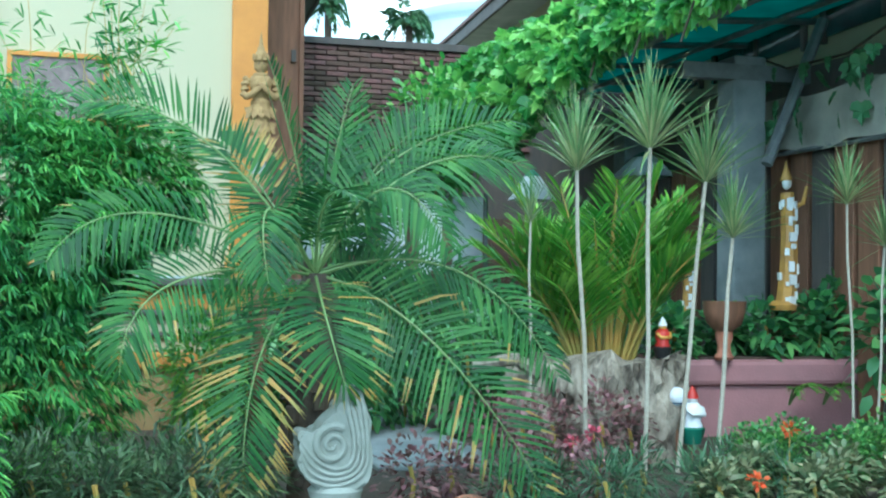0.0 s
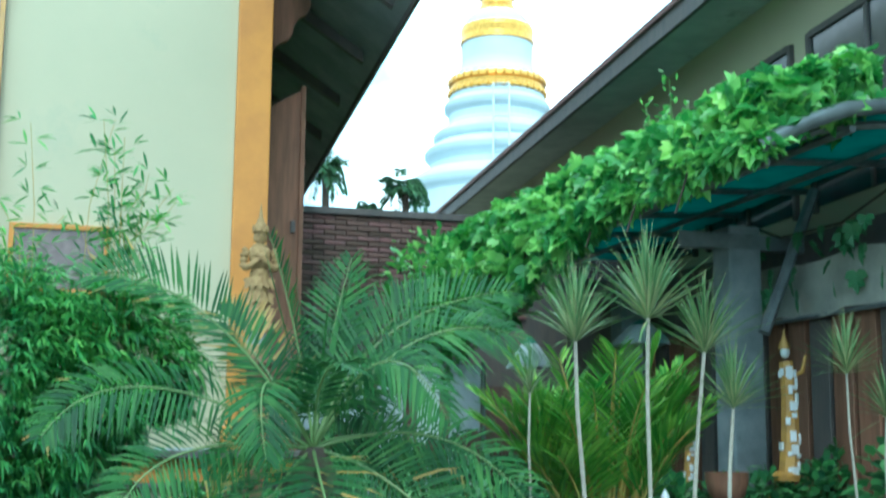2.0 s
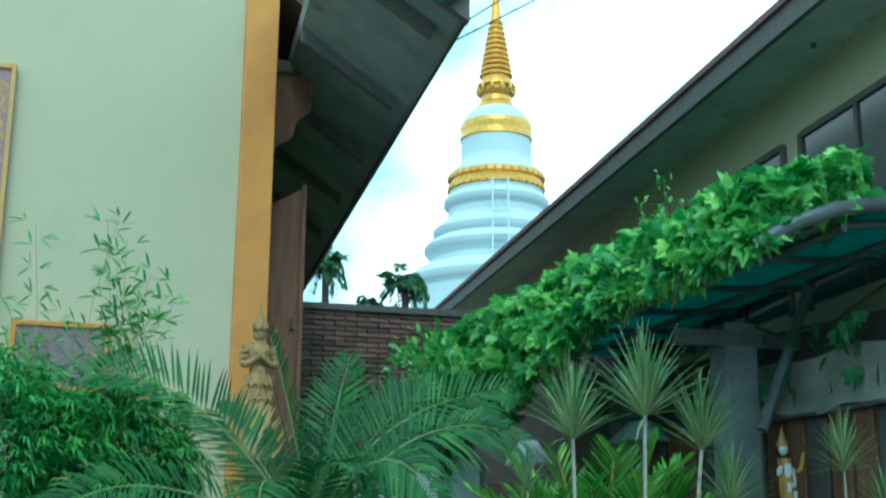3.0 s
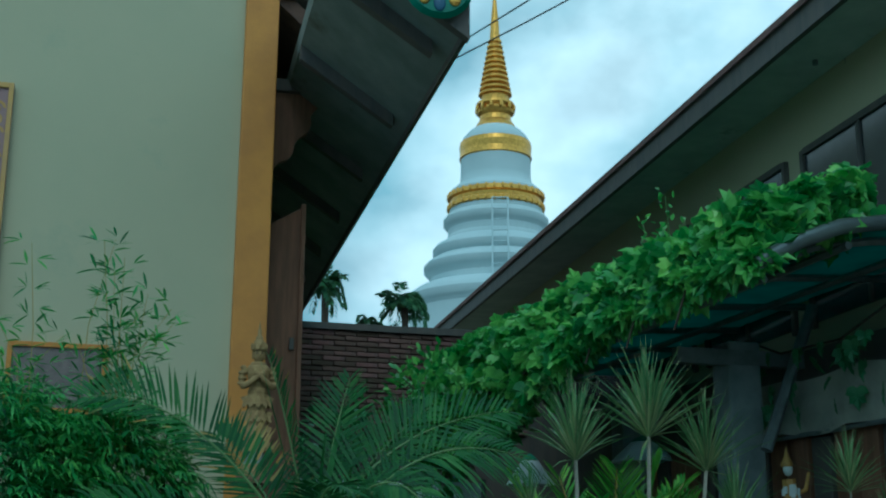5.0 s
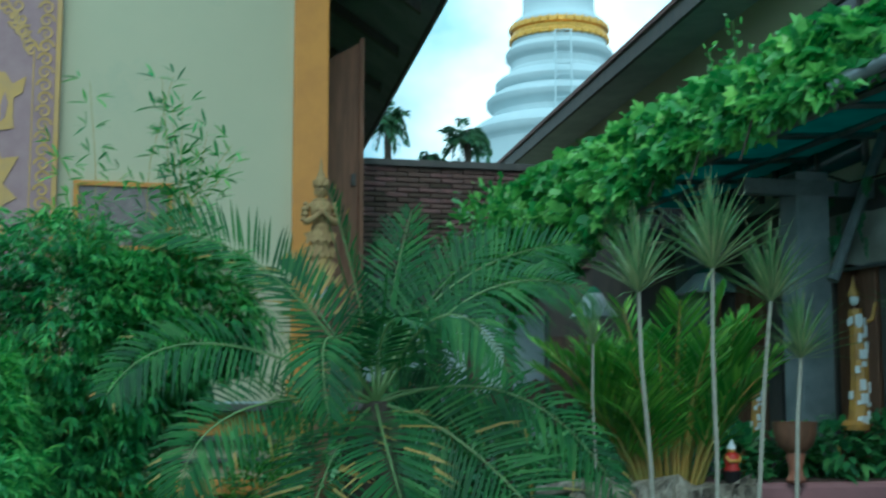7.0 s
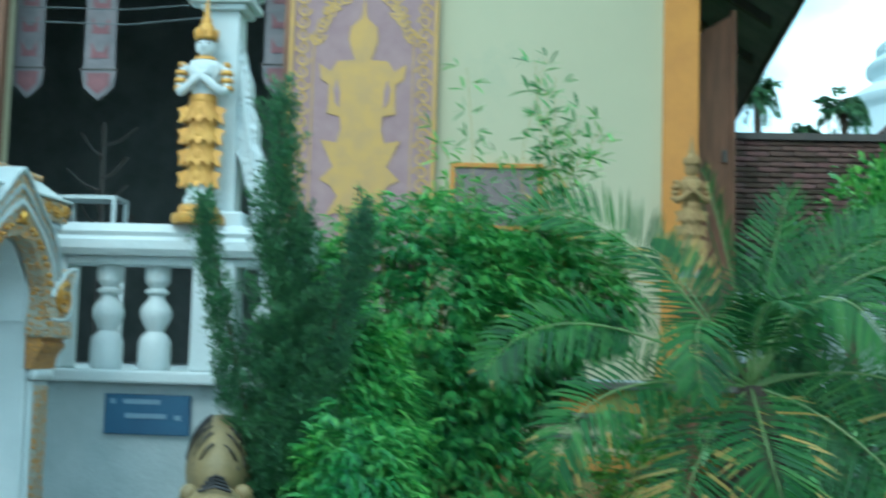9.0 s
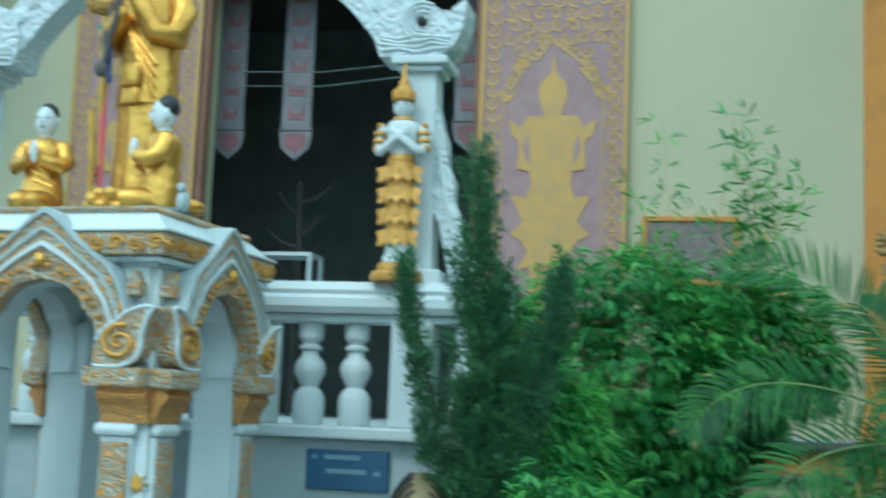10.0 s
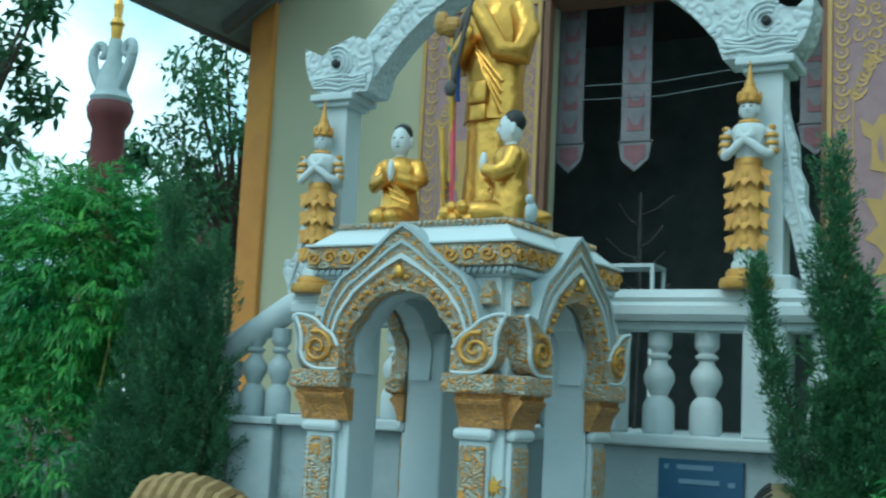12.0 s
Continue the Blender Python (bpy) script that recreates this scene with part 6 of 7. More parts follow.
# ---- arching clump on the stump ----
cl = thing("cane_palm", "bright yellow-green cane palm growing on the stump", "palm", (3.05, 7.1, 1.05))
for k in range(44):
    a = 2.4 * k
    inner = k % 3 == 0
    r = (0.15 if inner else 0.38) + 0.35 * rng.random()
    h = 0.62 + 0.5 * rng.random() + (0.1 if inner else -0.08)
    f = frond(cl, (0.35 * r * math.cos(a), 0.25 * r * math.sin(a), h * 0.72), (r * math.cos(a), 0.65 * r * math.sin(a), h), 0.33, n=26, droop=0.08, mat=M_LEAF_CYCAS, width=0.0095, spread=0.75, rib=M_STALK, thick=0.016, start=0.27)
    f.location = (0.17 * math.cos(2.4 * k), 0.1 * math.sin(2.4 * k), -0.02)

stump = thing("driftwood_stump", "large weathered grey driftwood stump planter", "stump", (3.05, 7.15, 0.45))
bm = bmesh.new()
n = 120
rings = []
for j in range(16):
    z = 0.66 * j / 15
    ring = []
    for k in range(n):
        a = 2 * math.pi * k / n
        r = 0.5 + 0.13 * noise.noise((2.2 * math.cos(a), 2.2 * math.sin(a), z * 1.2)) + 0.12 * noise.noise((7 * math.cos(a), 7 * math.sin(a), z * 2.5)) + 0.09 * noise.noise((15 * math.cos(a), 15 * math.sin(a), z * 7)) + 0.05 * noise.noise((30 * math.cos(a), 30 * math.sin(a), z * 16)) - 0.06 * z
        ring.append(bm.verts.new((r * 1.05 * math.cos(a), r * 0.8 * math.sin(a), z + (0.1 * noise.noise((3 * math.cos(a), 3 * math.sin(a), 4.0)) + 0.07 * noise.noise((9 * math.cos(a), 9 * math.sin(a), 2.0))) * (j / 15))))
    rings.append(ring)
for a_, b_ in zip(rings, rings[1:]):
    for k in range(n):
        bm.faces.new((a_[k], a_[(k + 1) % n], b_[(k + 1) % n], b_[k]))
bm.faces.new(rings[-1])
part("stump_body", bm, M_ROCK, stump, smooth=True)
part("root_arm", tube([(-0.45, -0.1, 0.6), (-0.6, -0.15, 0.68), (-0.85, -0.1, 0.64)], 0.05, 8, taper=0.03), M_ROCK, stump)

plm = thing("mauve_planter", "long mauve concrete planter with a thick rim", "planter", (3.89, 7.9, 0.35), -3.0)
part("box", boxes((0.06, 1.52, 0.05, 0.75, 0.0, 0.52), bevel=0.03), M_MAUVE, plm)
part("rim", boxes((0.0, 1.58, 0.0, 0.8, 0.52, 0.7), bevel=0.035), M_MAUVE, plm)
part("soil", boxes((0.08, 1.5, 0.08, 0.72, 0.7, 0.715)), M_SOIL, plm)


def leafy(name, label, category, at, radii, count, leaf, width, mat, group="", bend=0.25, inside=0.3, kind=""):
    t = thing(name, label, category, at, group=group, kind=kind)
    p, d = shell_points(count, (0, 0, radii[2] * 0.75), radii, inside)
    part("stem", tube([(0, 0, -0.05), (0.02, 0, radii[2] * 0.5), (0, 0, radii[2] * 0.9)], 0.012, 5), M_STALK, t)
    aim = d + np.array([0, 0, 0.2]) + 0.5 * nprng.normal(size=p.shape)
    blades("leaves", p, aim, leaf * (0.7 + 0.6 * nprng.random(count)), width, mat, t, "", bend)
    return t


for k, (x, y, z, r, h) in enumerate(((4.5, 8.3, 1.05, 0.24, 0.22), (4.8, 8.15, 1.05, 0.32, 0.26), (5.2, 8.1, 1.05, 0.3, 0.3), (5.4, 8.1, 1.05, 0.28, 0.36), (4.02, 8.1, 1.03, 0.17, 0.24))):
    leafy("leafy_pot_plant", "dark green broad-leaved plant filling the planter", "pot plant", (x, y, z), (r, r * 0.8, h), 260, 0.13, 0.028, M_LEAF_DARK, "planter foliage")
leafy("broad_leaf_shrub", "fresh green broad-leaved climber beside the planter", "shrub", (5.15, 7.2, 0.9), (0.28, 0.2, 0.45), 150, 0.14, 0.045, M_LEAF_DARK)
for k, (x, y) in enumerate(((4.72, 7.7), (4.98, 7.68))):
    t = thing("fern", "green fern hanging over the planter rim", "fern", (x, y, 0.75), group="ferns at the planter")
    for j in range(4):
        a = -1.8 + 0.5 * j
        frond(t, (0.12 * math.cos(a), 0.12 * math.sin(a), 0.22), (0.26 * math.cos(a), 0.26 * math.sin(a), 0.02 + 0.1 * rng.random()), 0.07, n=20, droop=0.1, mat=M_LEAF_CYCAS, width=0.006)
# dark bowl standing on a small terracotta vase on the planter
t = thing("terracotta_vase", "small terracotta vase on the planter", "vase", (4.3, 7.86, 1.055))
part("vase_body", lathe([(0.06, 0), (0.07, 0.02), (0.05, 0.05), (0.045, 0.1), (0.065, 0.17), (0.06, 0.2), (0.02, 0.2)], 18), M_TERRA, t, smooth=True)
t = thing("clay_bowl", "dark brown clay bowl on the terracotta vase", "bowl", (4.3, 7.86, 1.255))
part("bowl_body", lathe([(0.06, 0), (0.12, 0.05), (0.145, 0.13), (0.15, 0.2), (0.155, 0.21), (0.135, 0.21), (0.12, 0.13)], 22), M_WOOD, t, smooth=True)


def gnome(at, turn, body, cap, label, s=1.0, trim=M_SKIN, foot=M_GREENPAINT):
    P = [(lathe([(0.07, 0), (0.075, 0.02), (0.06, 0.05), (0.075, 0.1), (0.07, 0.15), (0.04, 0.18)], 14), body)]
    bm = blob(bmesh.new(), (0, 0, 0.2), (0.04, 0.04, 0.04), 10, 8)
    tube([(-0.07, -0.02, 0.14), (-0.05, -0.07, 0.1), (0.05, -0.07, 0.1), (0.07, -0.02, 0.14)], 0.018, 6, bm)
    P.append((bm, trim))
    P.append((lathe([(0.045, 0.21), (0.042, 0.23), (0.02, 0.27), (0.004, 0.3)], 12), cap))
    P.append((lathe([(0.06, -0.11), (0.09, -0.02), (0.095, 0.0), (0.07, 0.01)], 12), foot))
    return statue("garden_figurine", P, label, at, turn, "painted garden figurines", s)


gnome((3.36, 6.9, 1.2), 0, M_RED, M_CLOTH, "small red and gold figurine in a dark pot", 0.62, M_GOLDPAINT, M_BLACK)
gnome((3.51, 6.8, 0.72), 10, M_CLOTH, M_RED, "white bird-like garden figurine with red head on green foot", 0.85)
st = thing("figurine_stake", "thin stake under the white figurine", "stake", (3.51, 6.8, 0.45), group="figurine stakes")
part("stake", tube([(0, 0, -0.05), (0, 0, 0.26)], 0.008, 6), M_WOOD, st)
bm = blob(bmesh.new(), (0, 0, 0.05), (0.052, 0.052, 0.058), 14, 10)
statue("egg_figurine", [(bm, M_CLOTH), (lathe([(0.02, 0.0), (0.042, 0.012), (0.044, 0.03), (0.03, 0.04)], 14), M_BLUE)], "small white egg-shaped garden figurine with blue trim", (3.41, 6.8, 0.86), 0, "painted garden figurines")
st = thing("figurine_stake", "thin stake under the egg-shaped figurine", "stake", (3.41, 6.8, 0.45), group="figurine stakes")
part("stake", tube([(0, 0, -0.05), (0, 0, 0.42)], 0.008, 6), M_WOOD, st)


def pillar_statue(at, s, label):
    """Slim glazed figure: a bent tapering body with raised arm, patched in white."""
    P = []
    bm = bmesh.new()
    body = lambda z: (0.05 * math.sin(2.4 * z + 0.4), 0.078 - 0.022 * z)
    tube([(body(z)[0], 0, z) for z in (0.0, 0.15, 0.3, 0.45, 0.6, 0.75, 0.88)], 0.078, 7, bm, taper=0.052)
    tube([(body(0.8)[0] + 0.02, 0, 0.76), (body(0.8)[0] + 0.12, -0.02, 0.8), (body(0.8)[0] + 0.15, -0.03, 0.93)], 0.024, 6, bm, taper=0.014)
    lathe([(0.1, -0.02), (0.11, 0.02), (0.08, 0.05)], 8, bm)
    P.append((bm, M_BRASS))
    bm = bmesh.new()
    local = random.Random(5)
    for k in range(26):
        z = 0.04 + 0.8 * local.random()
        cx, r = body(z)
        a = -math.pi / 2 + local.gauss(0, 0.9)
        w, h = 0.012 + 0.016 * local.random(), 0.012 + 0.03 * local.random()
        m = pose(cx + r * math.cos(a), r * math.sin(a), z, 0, 0, math.degrees(a) + 90)
        box(bm, -w, w, -0.008, 0.01, -h, h, 0.0, m)
    blob(bm, (body(0.95)[0], -0.01, 0.95), (0.038, 0.038, 0.05), 8, 6)
    P.append((bm, M_SKIN))
    P.append((lathe([(0.045, 0.97), (0.05, 0.99), (0.02, 1.05), (0.004, 1.12)], 8, at=(body(0.95)[0], 0, 0)), M_BRASS))
    return statue("ceramic_statue", P, label, at, 0, "ceramic statues under the canopy", s)


pillar_statue((4.85, 8.0, 1.42), 0.95, "slim orange and white ceramic statue beside the column")
pillar_statue((4.22, 8.3, 1.3), 0.6, "slim white and orange ceramic statue behind the dracaenas")

# ---- scrolled cast-stone ornament under the palm ----
vs = thing("scroll_ornament", "grey cast-stone garden ornament with a large carved scroll", "garden ornament", (1.04, 5.3, 0.45))
out = [(-0.08, 0.24), (0.1, 0.24), (0.14, 0.3), (0.148, 0.4), (0.13, 0.47), (0.142, 0.53), (0.122, 0.58), (0.104, 0.64), (0.096, 0.685), (0.05, 0.69), (0.022, 0.665), (0.01, 0.6), (-0.03, 0.57), (-0.075, 0.53), (-0.1, 0.48), (-0.13, 0.5), (-0.17, 0.505), (-0.18, 0.47), (-0.15, 0.43), (-0.17, 0.4), (-0.18, 0.36), (-0.14, 0.3)]
bm = prism([(p.x, p.y) for p in rounded([(*q, 0) for q in out], 2)], -0.085, 0.085)
bmesh.ops.bevel(bm, geom=[e for e in bm.edges if abs(e.verts[0].co.y - e.verts[1].co.y) < 0.01], offset=0.014, segments=2, affect="EDGES")
part("body", bm, M_VASE, vs, smooth=True)
pts = [(-0.03 + (0.085 - 0.0027 * i) * math.cos(0.4 * i + 1.0), -0.085, 0.44 + (0.085 - 0.0027 * i) * math.sin(0.4 * i + 1.0)) for i in range(30)]
part("carved_scroll", tube(pts, 0.019, 8, taper=0.01), M_VASE, vs, smooth=True)
for k in range(4):
    q = 0.024 * k
    part("carved_ridge", tube(rounded([(0.03 + 0.75 * q, -0.08, 0.665), (0.035 + q, -0.088, 0.58), (0.065 + 0.8 * q, -0.09, 0.47), (0.06 + 0.85 * q, -0.09, 0.36 - 0.6 * q), (-0.01, -0.09, 0.33 - q), (-0.1 - 0.5 * q, -0.088, 0.37 - 1.1 * q), (-0.16, -0.08, 0.45 - 1.2 * q)]), 0.013, 8, taper=0.007), M_VASE, vs, smooth=True)
part("pedestal", lathe([(0.14, -0.08), (0.14, 0.0), (0.12, 0.05), (0.108, 0.1), (0.108, 0.2), (0.12, 0.24), (0.1, 0.26)], 20), M_VASE, vs, smooth=True)

# ---- low plants of the bed ----
def bed(name, label, cat, spots, radii, count, leaf, width, mat, group):
    for x, y in spots:
        z = 0.5 * max(0.0, min(1.0, (y - 2.6) / 2.6))
        s = 0.85 + 0.3 * rng.random()
        leafy(name, label, cat, (x, y, z), tuple(r * s for r in radii), count, leaf, width, mat, group)


bed("purple_shrub", "low purple-leaved shrub before the stump", "shrub", [(2.15 + 0.22 * k, 6.55 + 0.1 * (k % 3)) for k in range(5)], (0.2, 0.16, 0.3), 300, 0.05, 0.013, M_LEAF_RED, "purple shrubs")
bed("purple_shrub", "low purple-leaved shrub in the bed", "shrub", [(1.5 + 0.24 * k, 5.8 + 0.15 * (k % 2)) for k in range(5)], (0.18, 0.16, 0.2), 220, 0.05, 0.013, M_LEAF_RED, "purple shrubs")
bed("box_shrub", "low bright green small-leaved shrub", "shrub", [(3.45 + 0.2 * k, 6.0 + 0.13 * (k % 3)) for k in range(9)], (0.2, 0.18, 0.2), 700, 0.04, 0.011, M_LEAF_BOX, "green bed shrubs")
bed("variegated_shrub", "low pale variegated bed plant", "shrub", [(2.9 + 0.17 * k, 5.35 + 0.13 * (k % 3)) for k in range(10)], (0.16, 0.14, 0.17), 260, 0.075, 0.015, M_LEAF_GREY, "variegated bed plants")
bed("grassy_clump", "dark grass-like bed plant", "grass clump", [(1.9 + 0.16 * k, 5.5 + 0.14 * (k % 3)) for k in range(10)], (0.14, 0.14, 0.15), 260, 0.12, 0.0045, M_LEAF_GRASS, "grassy bed plants")
bed("bed_plant", "olive green narrow-leaved plant under the palm", "shrub", [(-0.35 + 0.13 * k, 5.3 + 0.22 * (k % 3)) for k in range(9)], (0.24, 0.2, 0.26), 560, 0.1, 0.0055, M_LEAF_OLIVE, "narrow-leaved plants under the palm")
bed("bed_plant", "dark green plant behind the palm", "shrub", [(0.75 + 0.3 * k, 8.3 + 0.3 * (k % 3)) for k in range(11)], (0.32, 0.25, 0.62), 480, 0.12, 0.017, M_LEAF_DARK, "plants behind the palm")
bed("bed_plant", "dark green plant by the lane", "shrub", [(2.0 + 0.4 * k, 10.6 + 0.2 * (k % 3)) for k in range(6)], (0.35, 0.25, 0.8), 520, 0.12, 0.025, M_LEAF_DARK, "plants by the lane")
leafy("yellow_green_shrub", "yellow-green spiky shrub at the palm's foot", "shrub", (0.62, 7.0, 0.75), (0.26, 0.25, 0.42), 700, 0.1, 0.008, M_LEAF_CYCAS)
for x, y, z, m, nm in ((3.0, 5.15, 0.68, M_FLOWER, "orange flower head"), (3.62, 5.9, 0.82, M_FLOWER, "orange flower head"), (4.25, 5.9, 0.98, M_FLOWER, "orange flower head"), (4.4, 6.0, 0.92, M_FLOWER, "orange flower head"), (2.62, 6.2, 0.78, M_PINKFLOWER, "crimson leaf tuft"), (2.5, 6.2, 0.74, M_PINKFLOWER, "crimson leaf tuft")):
    t = thing("flower", nm + " in the bed", "flower", (x, y, 0.5), group="bed flowers")
    part("stalk", tube([(0, 0, -0.02), (0, 0, z - 0.5)], 0.004, 5), M_STALK, t)
    p, d = shell_points(40, (0, 0, z - 0.5), (0.045, 0.045, 0.03), 0.2)
    blades("petals", p, d, 0.03, 0.009, m, t, "", 0.0)
rk = thing("bed_rock", "flat reddish rock in the bed", "rock", (1.75, 5.6, 0.45))
bm = blob(bmesh.new(), (0, 0, 0.06), (0.14, 0.1, 0.08), 12, 8)
for v in bm.verts:
    v.co += 0.02 * Vector((noise.noise(v.co * 9), noise.noise(v.co * 8 + Vector((3, 0, 0))), noise.noise(v.co * 7)))
part("rock_body", bm, M_TERRA, rk, smooth=True)
tagged(part("path", boxes((1.6, 2.4, 6.9, 12.0, 0.45, 0.53), bevel=0.02), M_CONCRETE), "grey concrete garden path", "path", kind="structure")

# ---- vine over the canopy ----
vine = thing("canopy_vine", "lush broad-leaved vine spilling over the canopy edge", "vine", (0, 0, 0))
vl = bmesh.new()
half_leaf = [(0.018, -0.012, 0.003), (0.046, -0.004, 0.007), (0.06, 0.03, 0.0), (0.038, 0.04, 0.007), (0.044, 0.074, -0.004), (0.02, 0.078, 0.003)]
pts = [(0, 0, 0)] + half_leaf + [(0, 0.115, -0.016)] + [(-x, y, z) for x, y, z in half_leaf[::-1]] + [(0, 0.045, -0.008)]
vv = [vl.verts.new(p) for p in pts]
for k in range(14):
    vl.faces.new((vv[14], vv[k], vv[(k + 1) % 14]))
VINE_LEAF = bpy.data.meshes.new("vine_leaf")
vl.to_mesh(VINE_LEAF)
vl.free()
VINE_LEAF.materials.append(M_LEAF_VINE)


def vine_spot():
    y = 6.35 + 7.2 * rng.random() ** 1.3
    s = rng.random()
    near = max(0.0, (7.6 - y) / 1.3)
    if s < 0.3:
        x = CX0 + 0.05 - 0.3 * rng.random() * min(1, 0.25 + max(0, (y - 8.0) / 2.5))
        z = CZ0 + 0.12 - (0.12 + 0.75 * min(1, max(0, (y - 8.4) / 2.5))) * rng.random()
        if y < 7.0:
            z = CZ0 + 0.05
    else:
        x = CX0 + 0.9 * rng.random() ** 1.4
        z = canopy_z(x) + 0.04 + (0.34 + 0.12 * min(1, (y - 6.35) / 3)) * rng.random() ** 1.3 + 0.08 * noise.noise((x * 2, y * 2, 0))
    return Vector((x, y, z))


def vine_turn():
    return Matrix.Rotation(rng.random() * 6.28, 4, "Z") @ Matrix.Rotation(-0.4 + 0.7 * rng.gauss(0, 1), 4, "X") @ Matrix.Rotation(0.7 * rng.gauss(0, 1), 4, "Y")


for k in range(300):
    c = new("leaf", VINE_LEAF)
    c.parent = vine
    p = vine_spot()
    while p.y > 9.5:
        p = vine_spot()
    c.matrix_local = Matrix.Translation(p) @ vine_turn() @ Matrix.Scale(1.1 + 0.8 * rng.random(), 4)
V, F = [], []
base = np.array(pts)
for k in range(6500):
    m = Matrix.Translation(vine_spot()) @ vine_turn() @ Matrix.Scale(0.8 + 0.95 * rng.random() ** 1.5, 4)
    i = len(V)
    V += [m @ Vector(p) for p in pts]
    F += [(i + 14, i + j, i + (j + 1) % 14) for j in range(14)]
tagged(raw("leaf_mass", V, F, M_LEAF_VINE2, vine), "dense smaller vine leaves", kind="stuff")
for k in range(9):
    y = 6.6 + 0.75 * k
    part("runner", tube([(CX0 + 0.8, y, canopy_z(CX0 + 0.8) + 0.06), (CX0 + 0.3, y + 0.3, canopy_z(CX0 + 0.3) + 0.1), (CX0 - 0.05, y + 0.5, CZ0 + 0.02), (CX0 - 0.1, y + 0.6, CZ0 - 0.25)], 0.008, 6), M_BARK, vine)
B = []
for k in range(6):
    root = Vector((CX0 + 0.22 + 0.1 * rng.gauss(0, 1), 8.0 + 0.1 * rng.gauss(0, 1), canopy_z(CX0 + 0.3) + 0.15))
    top = root + Vector((0.12 * rng.gauss(0, 1), 0.1 * rng.gauss(0, 1), 0.35 + 0.3 * rng.random()))
    part("upright_stem", tube([root, (root + top) / 2 + Vector((0.02, 0, 0)), top], 0.004, 5), M_RIB, vine)
    B += [root.lerp(top, 0.2 + 0.8 * rng.random()) + 0.035 * Vector((rng.gauss(0, 1), rng.gauss(0, 1), rng.gauss(0, 1))) for _ in range(18)]
blades("upright_spray", B, [(rng.gauss(0, 1), rng.gauss(0, 1), 0.4 + rng.random()) for _ in B], 0.065, 0.016, M_LEAF_VINE2, vine, "upright spray of small leaves", 0.1)["kind"] = "stuff"
# Same vine leaf in a darker colour that carries the shade below the canopy.
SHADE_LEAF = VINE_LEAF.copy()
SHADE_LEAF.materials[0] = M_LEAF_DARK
hv = thing("hanging_vine", "vine leaves hanging before the awning, shade put into their colour", "vine", (5.12, 7.9, 3.12))
part("runner", tube([(0, -0.9, 0.25), (0, -0.3, 0.1), (0, 0.5, 0.12), (0, 1.0, 0.3)], 0.01, 6), M_BARK, hv)
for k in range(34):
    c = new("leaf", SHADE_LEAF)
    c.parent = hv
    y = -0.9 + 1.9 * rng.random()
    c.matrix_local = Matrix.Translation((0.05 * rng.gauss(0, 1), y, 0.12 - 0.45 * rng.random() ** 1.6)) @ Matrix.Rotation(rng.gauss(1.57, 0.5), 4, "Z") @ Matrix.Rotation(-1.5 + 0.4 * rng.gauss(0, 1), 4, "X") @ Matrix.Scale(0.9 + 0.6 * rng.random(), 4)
# shrubs that close the gap behind the vine, towards the lane's end
leafy("lane_shrub", "dark leafy climber hanging at the lane's end", "climber", (3.5, 12.6, 2.3), (0.7, 0.5, 1.0), 1100, 0.12, 0.03, M_LEAF_VINE2)
leafy("lane_shrub", "leafy climber below the tiled roof", "climber", (2.7, 13.2, 1.7), (0.6, 0.5, 1.1), 900, 0.12, 0.03, M_LEAF_DARK)


# ---- trees ----
def far_palm(x, y, h, r, n, label):
    t = thing("far_palm", label, "palm", (x, y, 0), group="palms beyond the lane")
    part("trunk", tube([(0, 0, 0), (0.15, 0, h * 0.5), (0.05, 0, h)], 0.16, 8, taper=0.12), M_BARK, t)
    for k in range(n):
        a = 2.4 * k
        f = frond(t, (0.5 * r * math.cos(a), 0.5 * r * math.sin(a), 1.1 * r * (0.3 + 0.9 * rng.random())), (r * (0.5 + 0.5 * rng.random()) * math.cos(a), r * math.sin(a), -0.9 * r + 1.7 * r * rng.random()), 0.38 * r, n=22, droop=0.35, mat=M_LEAF_TREE, width=0.05)
        f.location.z = h


far_palm(7.35, 40, 10.5, 0.9, 20, "slender betel palm beyond the lane")
far_palm(10.1, 40, 10.0, 0.95, 18, "palm with drooping crown beyond the lane")
far_palm(8.9, 40, 9.3, 0.5, 10, "short palm beyond the lane")
far_palm(6.75, 41, 9.0, 0.5, 8, "thin palm beyond the lane")


def tree(at, h, crown, lumps, count, leaf, label):
    t = thing("garden_tree", label, "tree", at)
    part("trunk", tube([(0, 0, 0), (0.1, 0, h * 0.35), (-0.05, 0.1, h * 0.7), (0, 0, h)], 0.13, 9, taper=0.05), M_BARK, t)
    B = []
    for k in range(lumps):
        a, z = 2.4 * k, crown[2] * (k / lumps - 0.5) * 1.7
        c = Vector((crown[0] * 0.75 * math.cos(a) * (0.4 + 0.6 * rng.random()), crown[1] * 0.75 * math.sin(a), h + z))
        part("limb", tube([(0, 0, h * 0.6), (c.x * 0.4, c.y * 0.4, (h * 0.6 + c.z) / 2), tuple(c)], 0.045, 6, taper=0.012), M_BARK, t)
        p, d = shell_points(count // lumps, tuple(c), (crown[0] * 0.36, crown[1] * 0.36, crown[2] * 0.24), 0.15)
        B.append(p)
    B = np.concatenate(B)
    blades("crown", B, nprng.normal(size=B.shape) + np.array([0, 0, -0.2]), leaf * (0.7 + 0.6 * nprng.random(len(B))), leaf * 0.22, M_LEAF_TREE, t, "open crown of small leaves", 0.2)


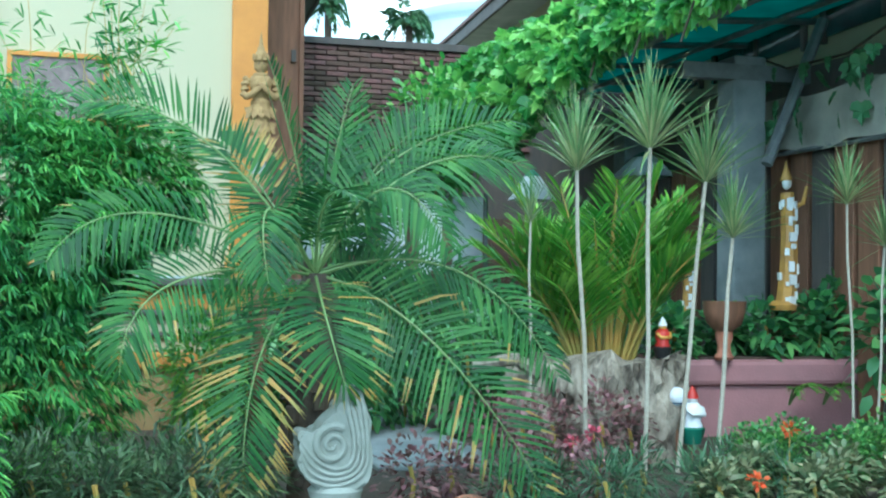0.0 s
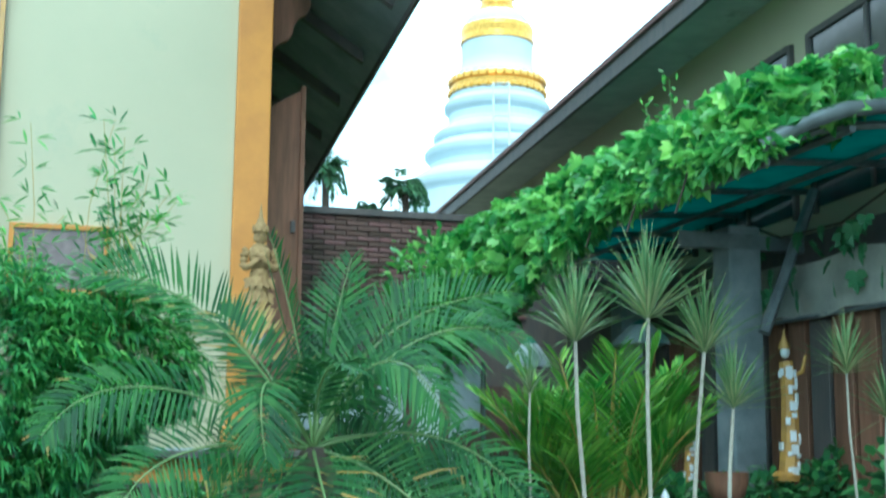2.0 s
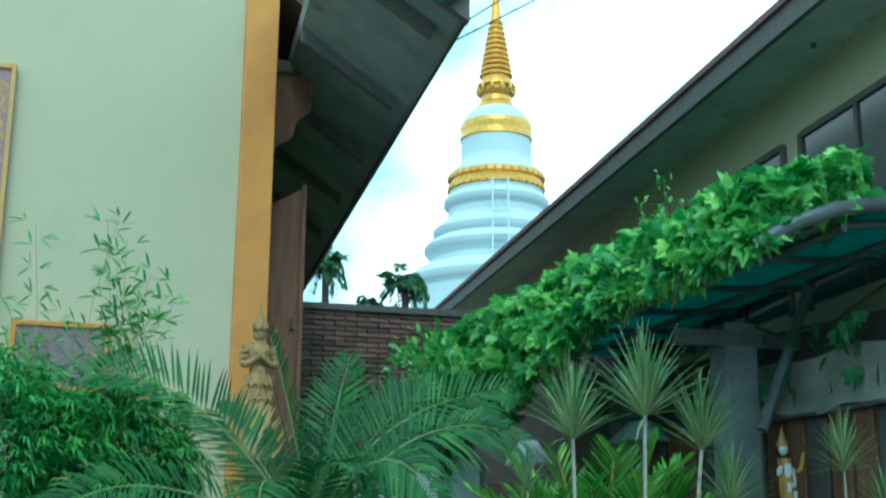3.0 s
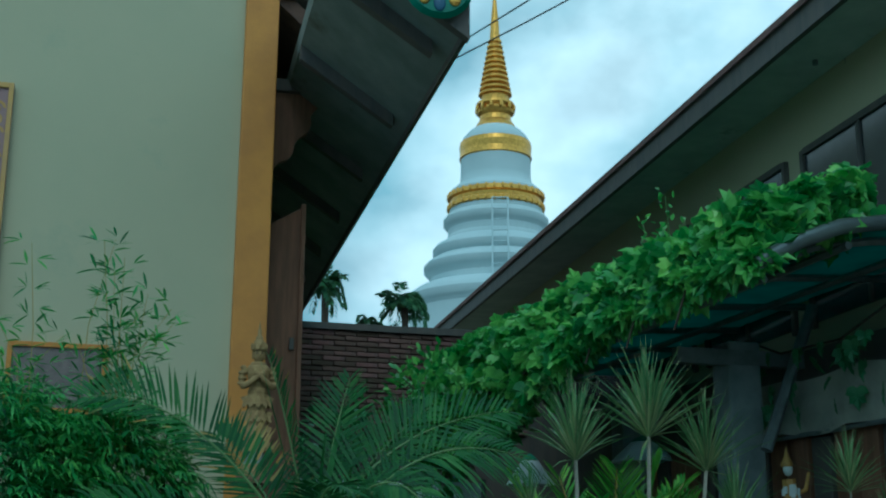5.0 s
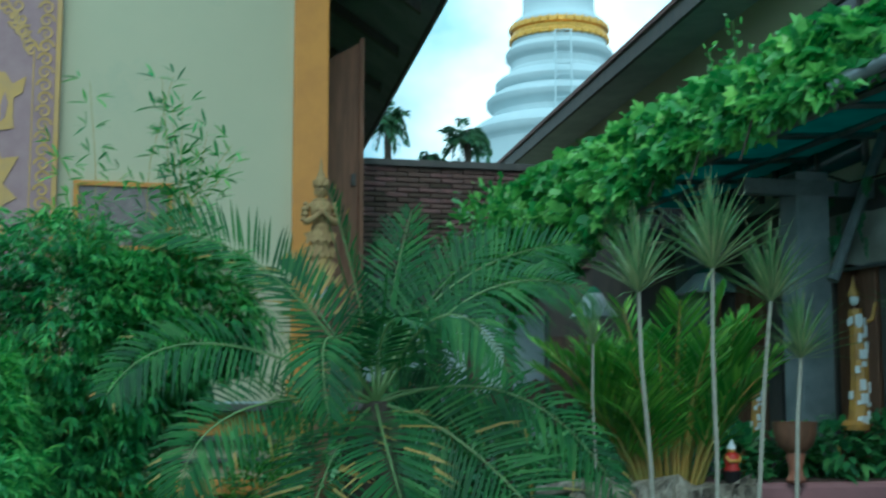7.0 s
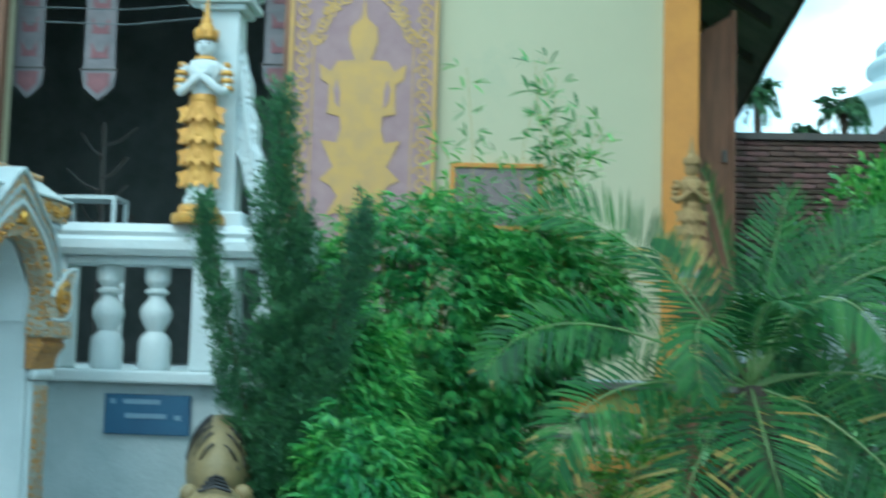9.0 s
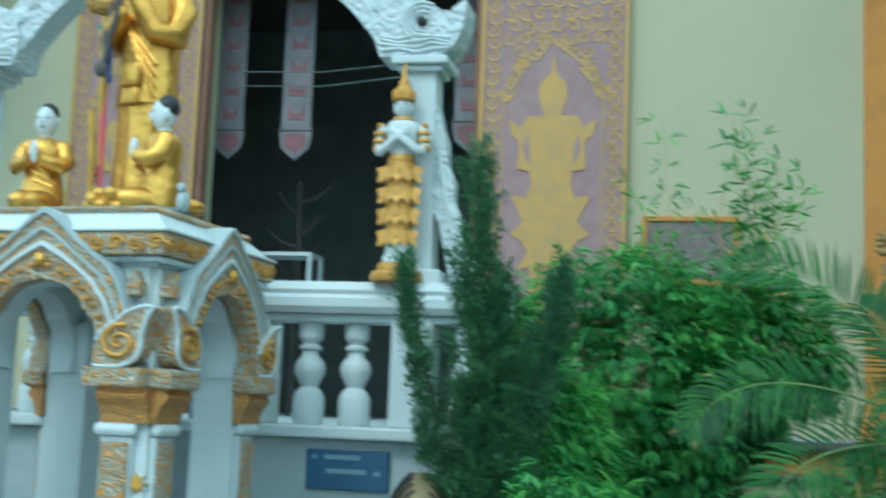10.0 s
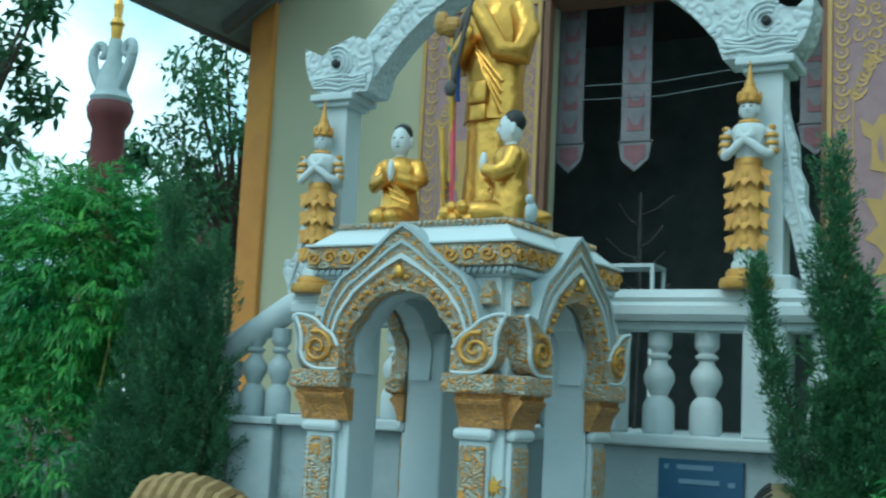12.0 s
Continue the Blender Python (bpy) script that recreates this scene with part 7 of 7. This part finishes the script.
tree((-10.4, 13.5, 0.3), 5.0, (1.75, 1.1, 1.45), 24, 5200, 0.12, "slim tree with an open feathery crown")
tree((-10.5, 8.9, 0.3), 5.2, (1.25, 1.0, 1.5), 14, 2600, 0.15, "larger tree with hanging branches")
tree((-15.0, 18.0, 0.3), 4.2, (3.0, 2.0, 1.8), 16, 5200, 0.25, "dark garden tree in the distance")
tree((-20.0, 22.0, 0.3), 4.0, (3.5, 2.0, 2.2), 16, 5200, 0.3, "dark garden tree in the distance")

# red pillar with a white swan-like finial, and the far pavilion roof
rc = thing("red_pillar", "maroon pillar topped by a white bird finial with gold tip", "pillar", (-13.3, 14.0, 0.3))
part("shaft", lathe([(0.36, 0), (0.3, 1.0), (0.26, 4.9), (0.25, 5.35), (0.33, 5.5), (0.36, 5.65), (0.32, 5.75)], 20), M_DEEPRED, rc, smooth=True)
part("bird_body", lathe([(0.3, 5.75), (0.33, 5.82), (0.24, 5.95), (0.22, 6.2), (0.12, 6.45), (0.1, 6.75)], 14), M_WHITE2, rc, smooth=True)
for s in (-1, 1):
    part("wing", tube(rounded([(0.12 * s, 0, 5.9), (0.3 * s, -0.05, 6.15), (0.42 * s, -0.05, 6.5), (0.34 * s, 0, 6.72), (0.2 * s, 0, 6.66), (0.2 * s, 0, 6.5), (0.28 * s, 0, 6.5)]), 0.1, 8, taper=0.045), M_WHITE2, rc, smooth=True)
part("gold_finial", lathe([(0.07, 6.7), (0.1, 6.95), (0.12, 7.0), (0.06, 7.1), (0.08, 7.3), (0.04, 7.4), (0.05, 7.6), (0.01, 8.3)], 12), M_GOLD, rc)
pv = thing("pavilion", "low pavilion with weathered brown roof behind the hedge", "pavilion", (-11.6, 16.5, 0.75))
part("roof", prism([(-2.4, 3.4), (-0.6, 4.35), (0.9, 4.3), (2.3, 3.4)], 0, 2.5), M_TILE, pv, "weathered tiled roof")
part("wall", boxes((-2.0, 2.0, 0.3, 2.2, 0, 3.4)), M_CREAM, pv)
for x in (-0.4, 0.6, 1.5):
    part("finial", lathe([(0.08, 4.2), (0.1, 4.4), (0.05, 4.6), (0.06, 4.7), (0.01, 5.1)], 10, at=(x, 0.2, 0)), M_WOOD, pv)
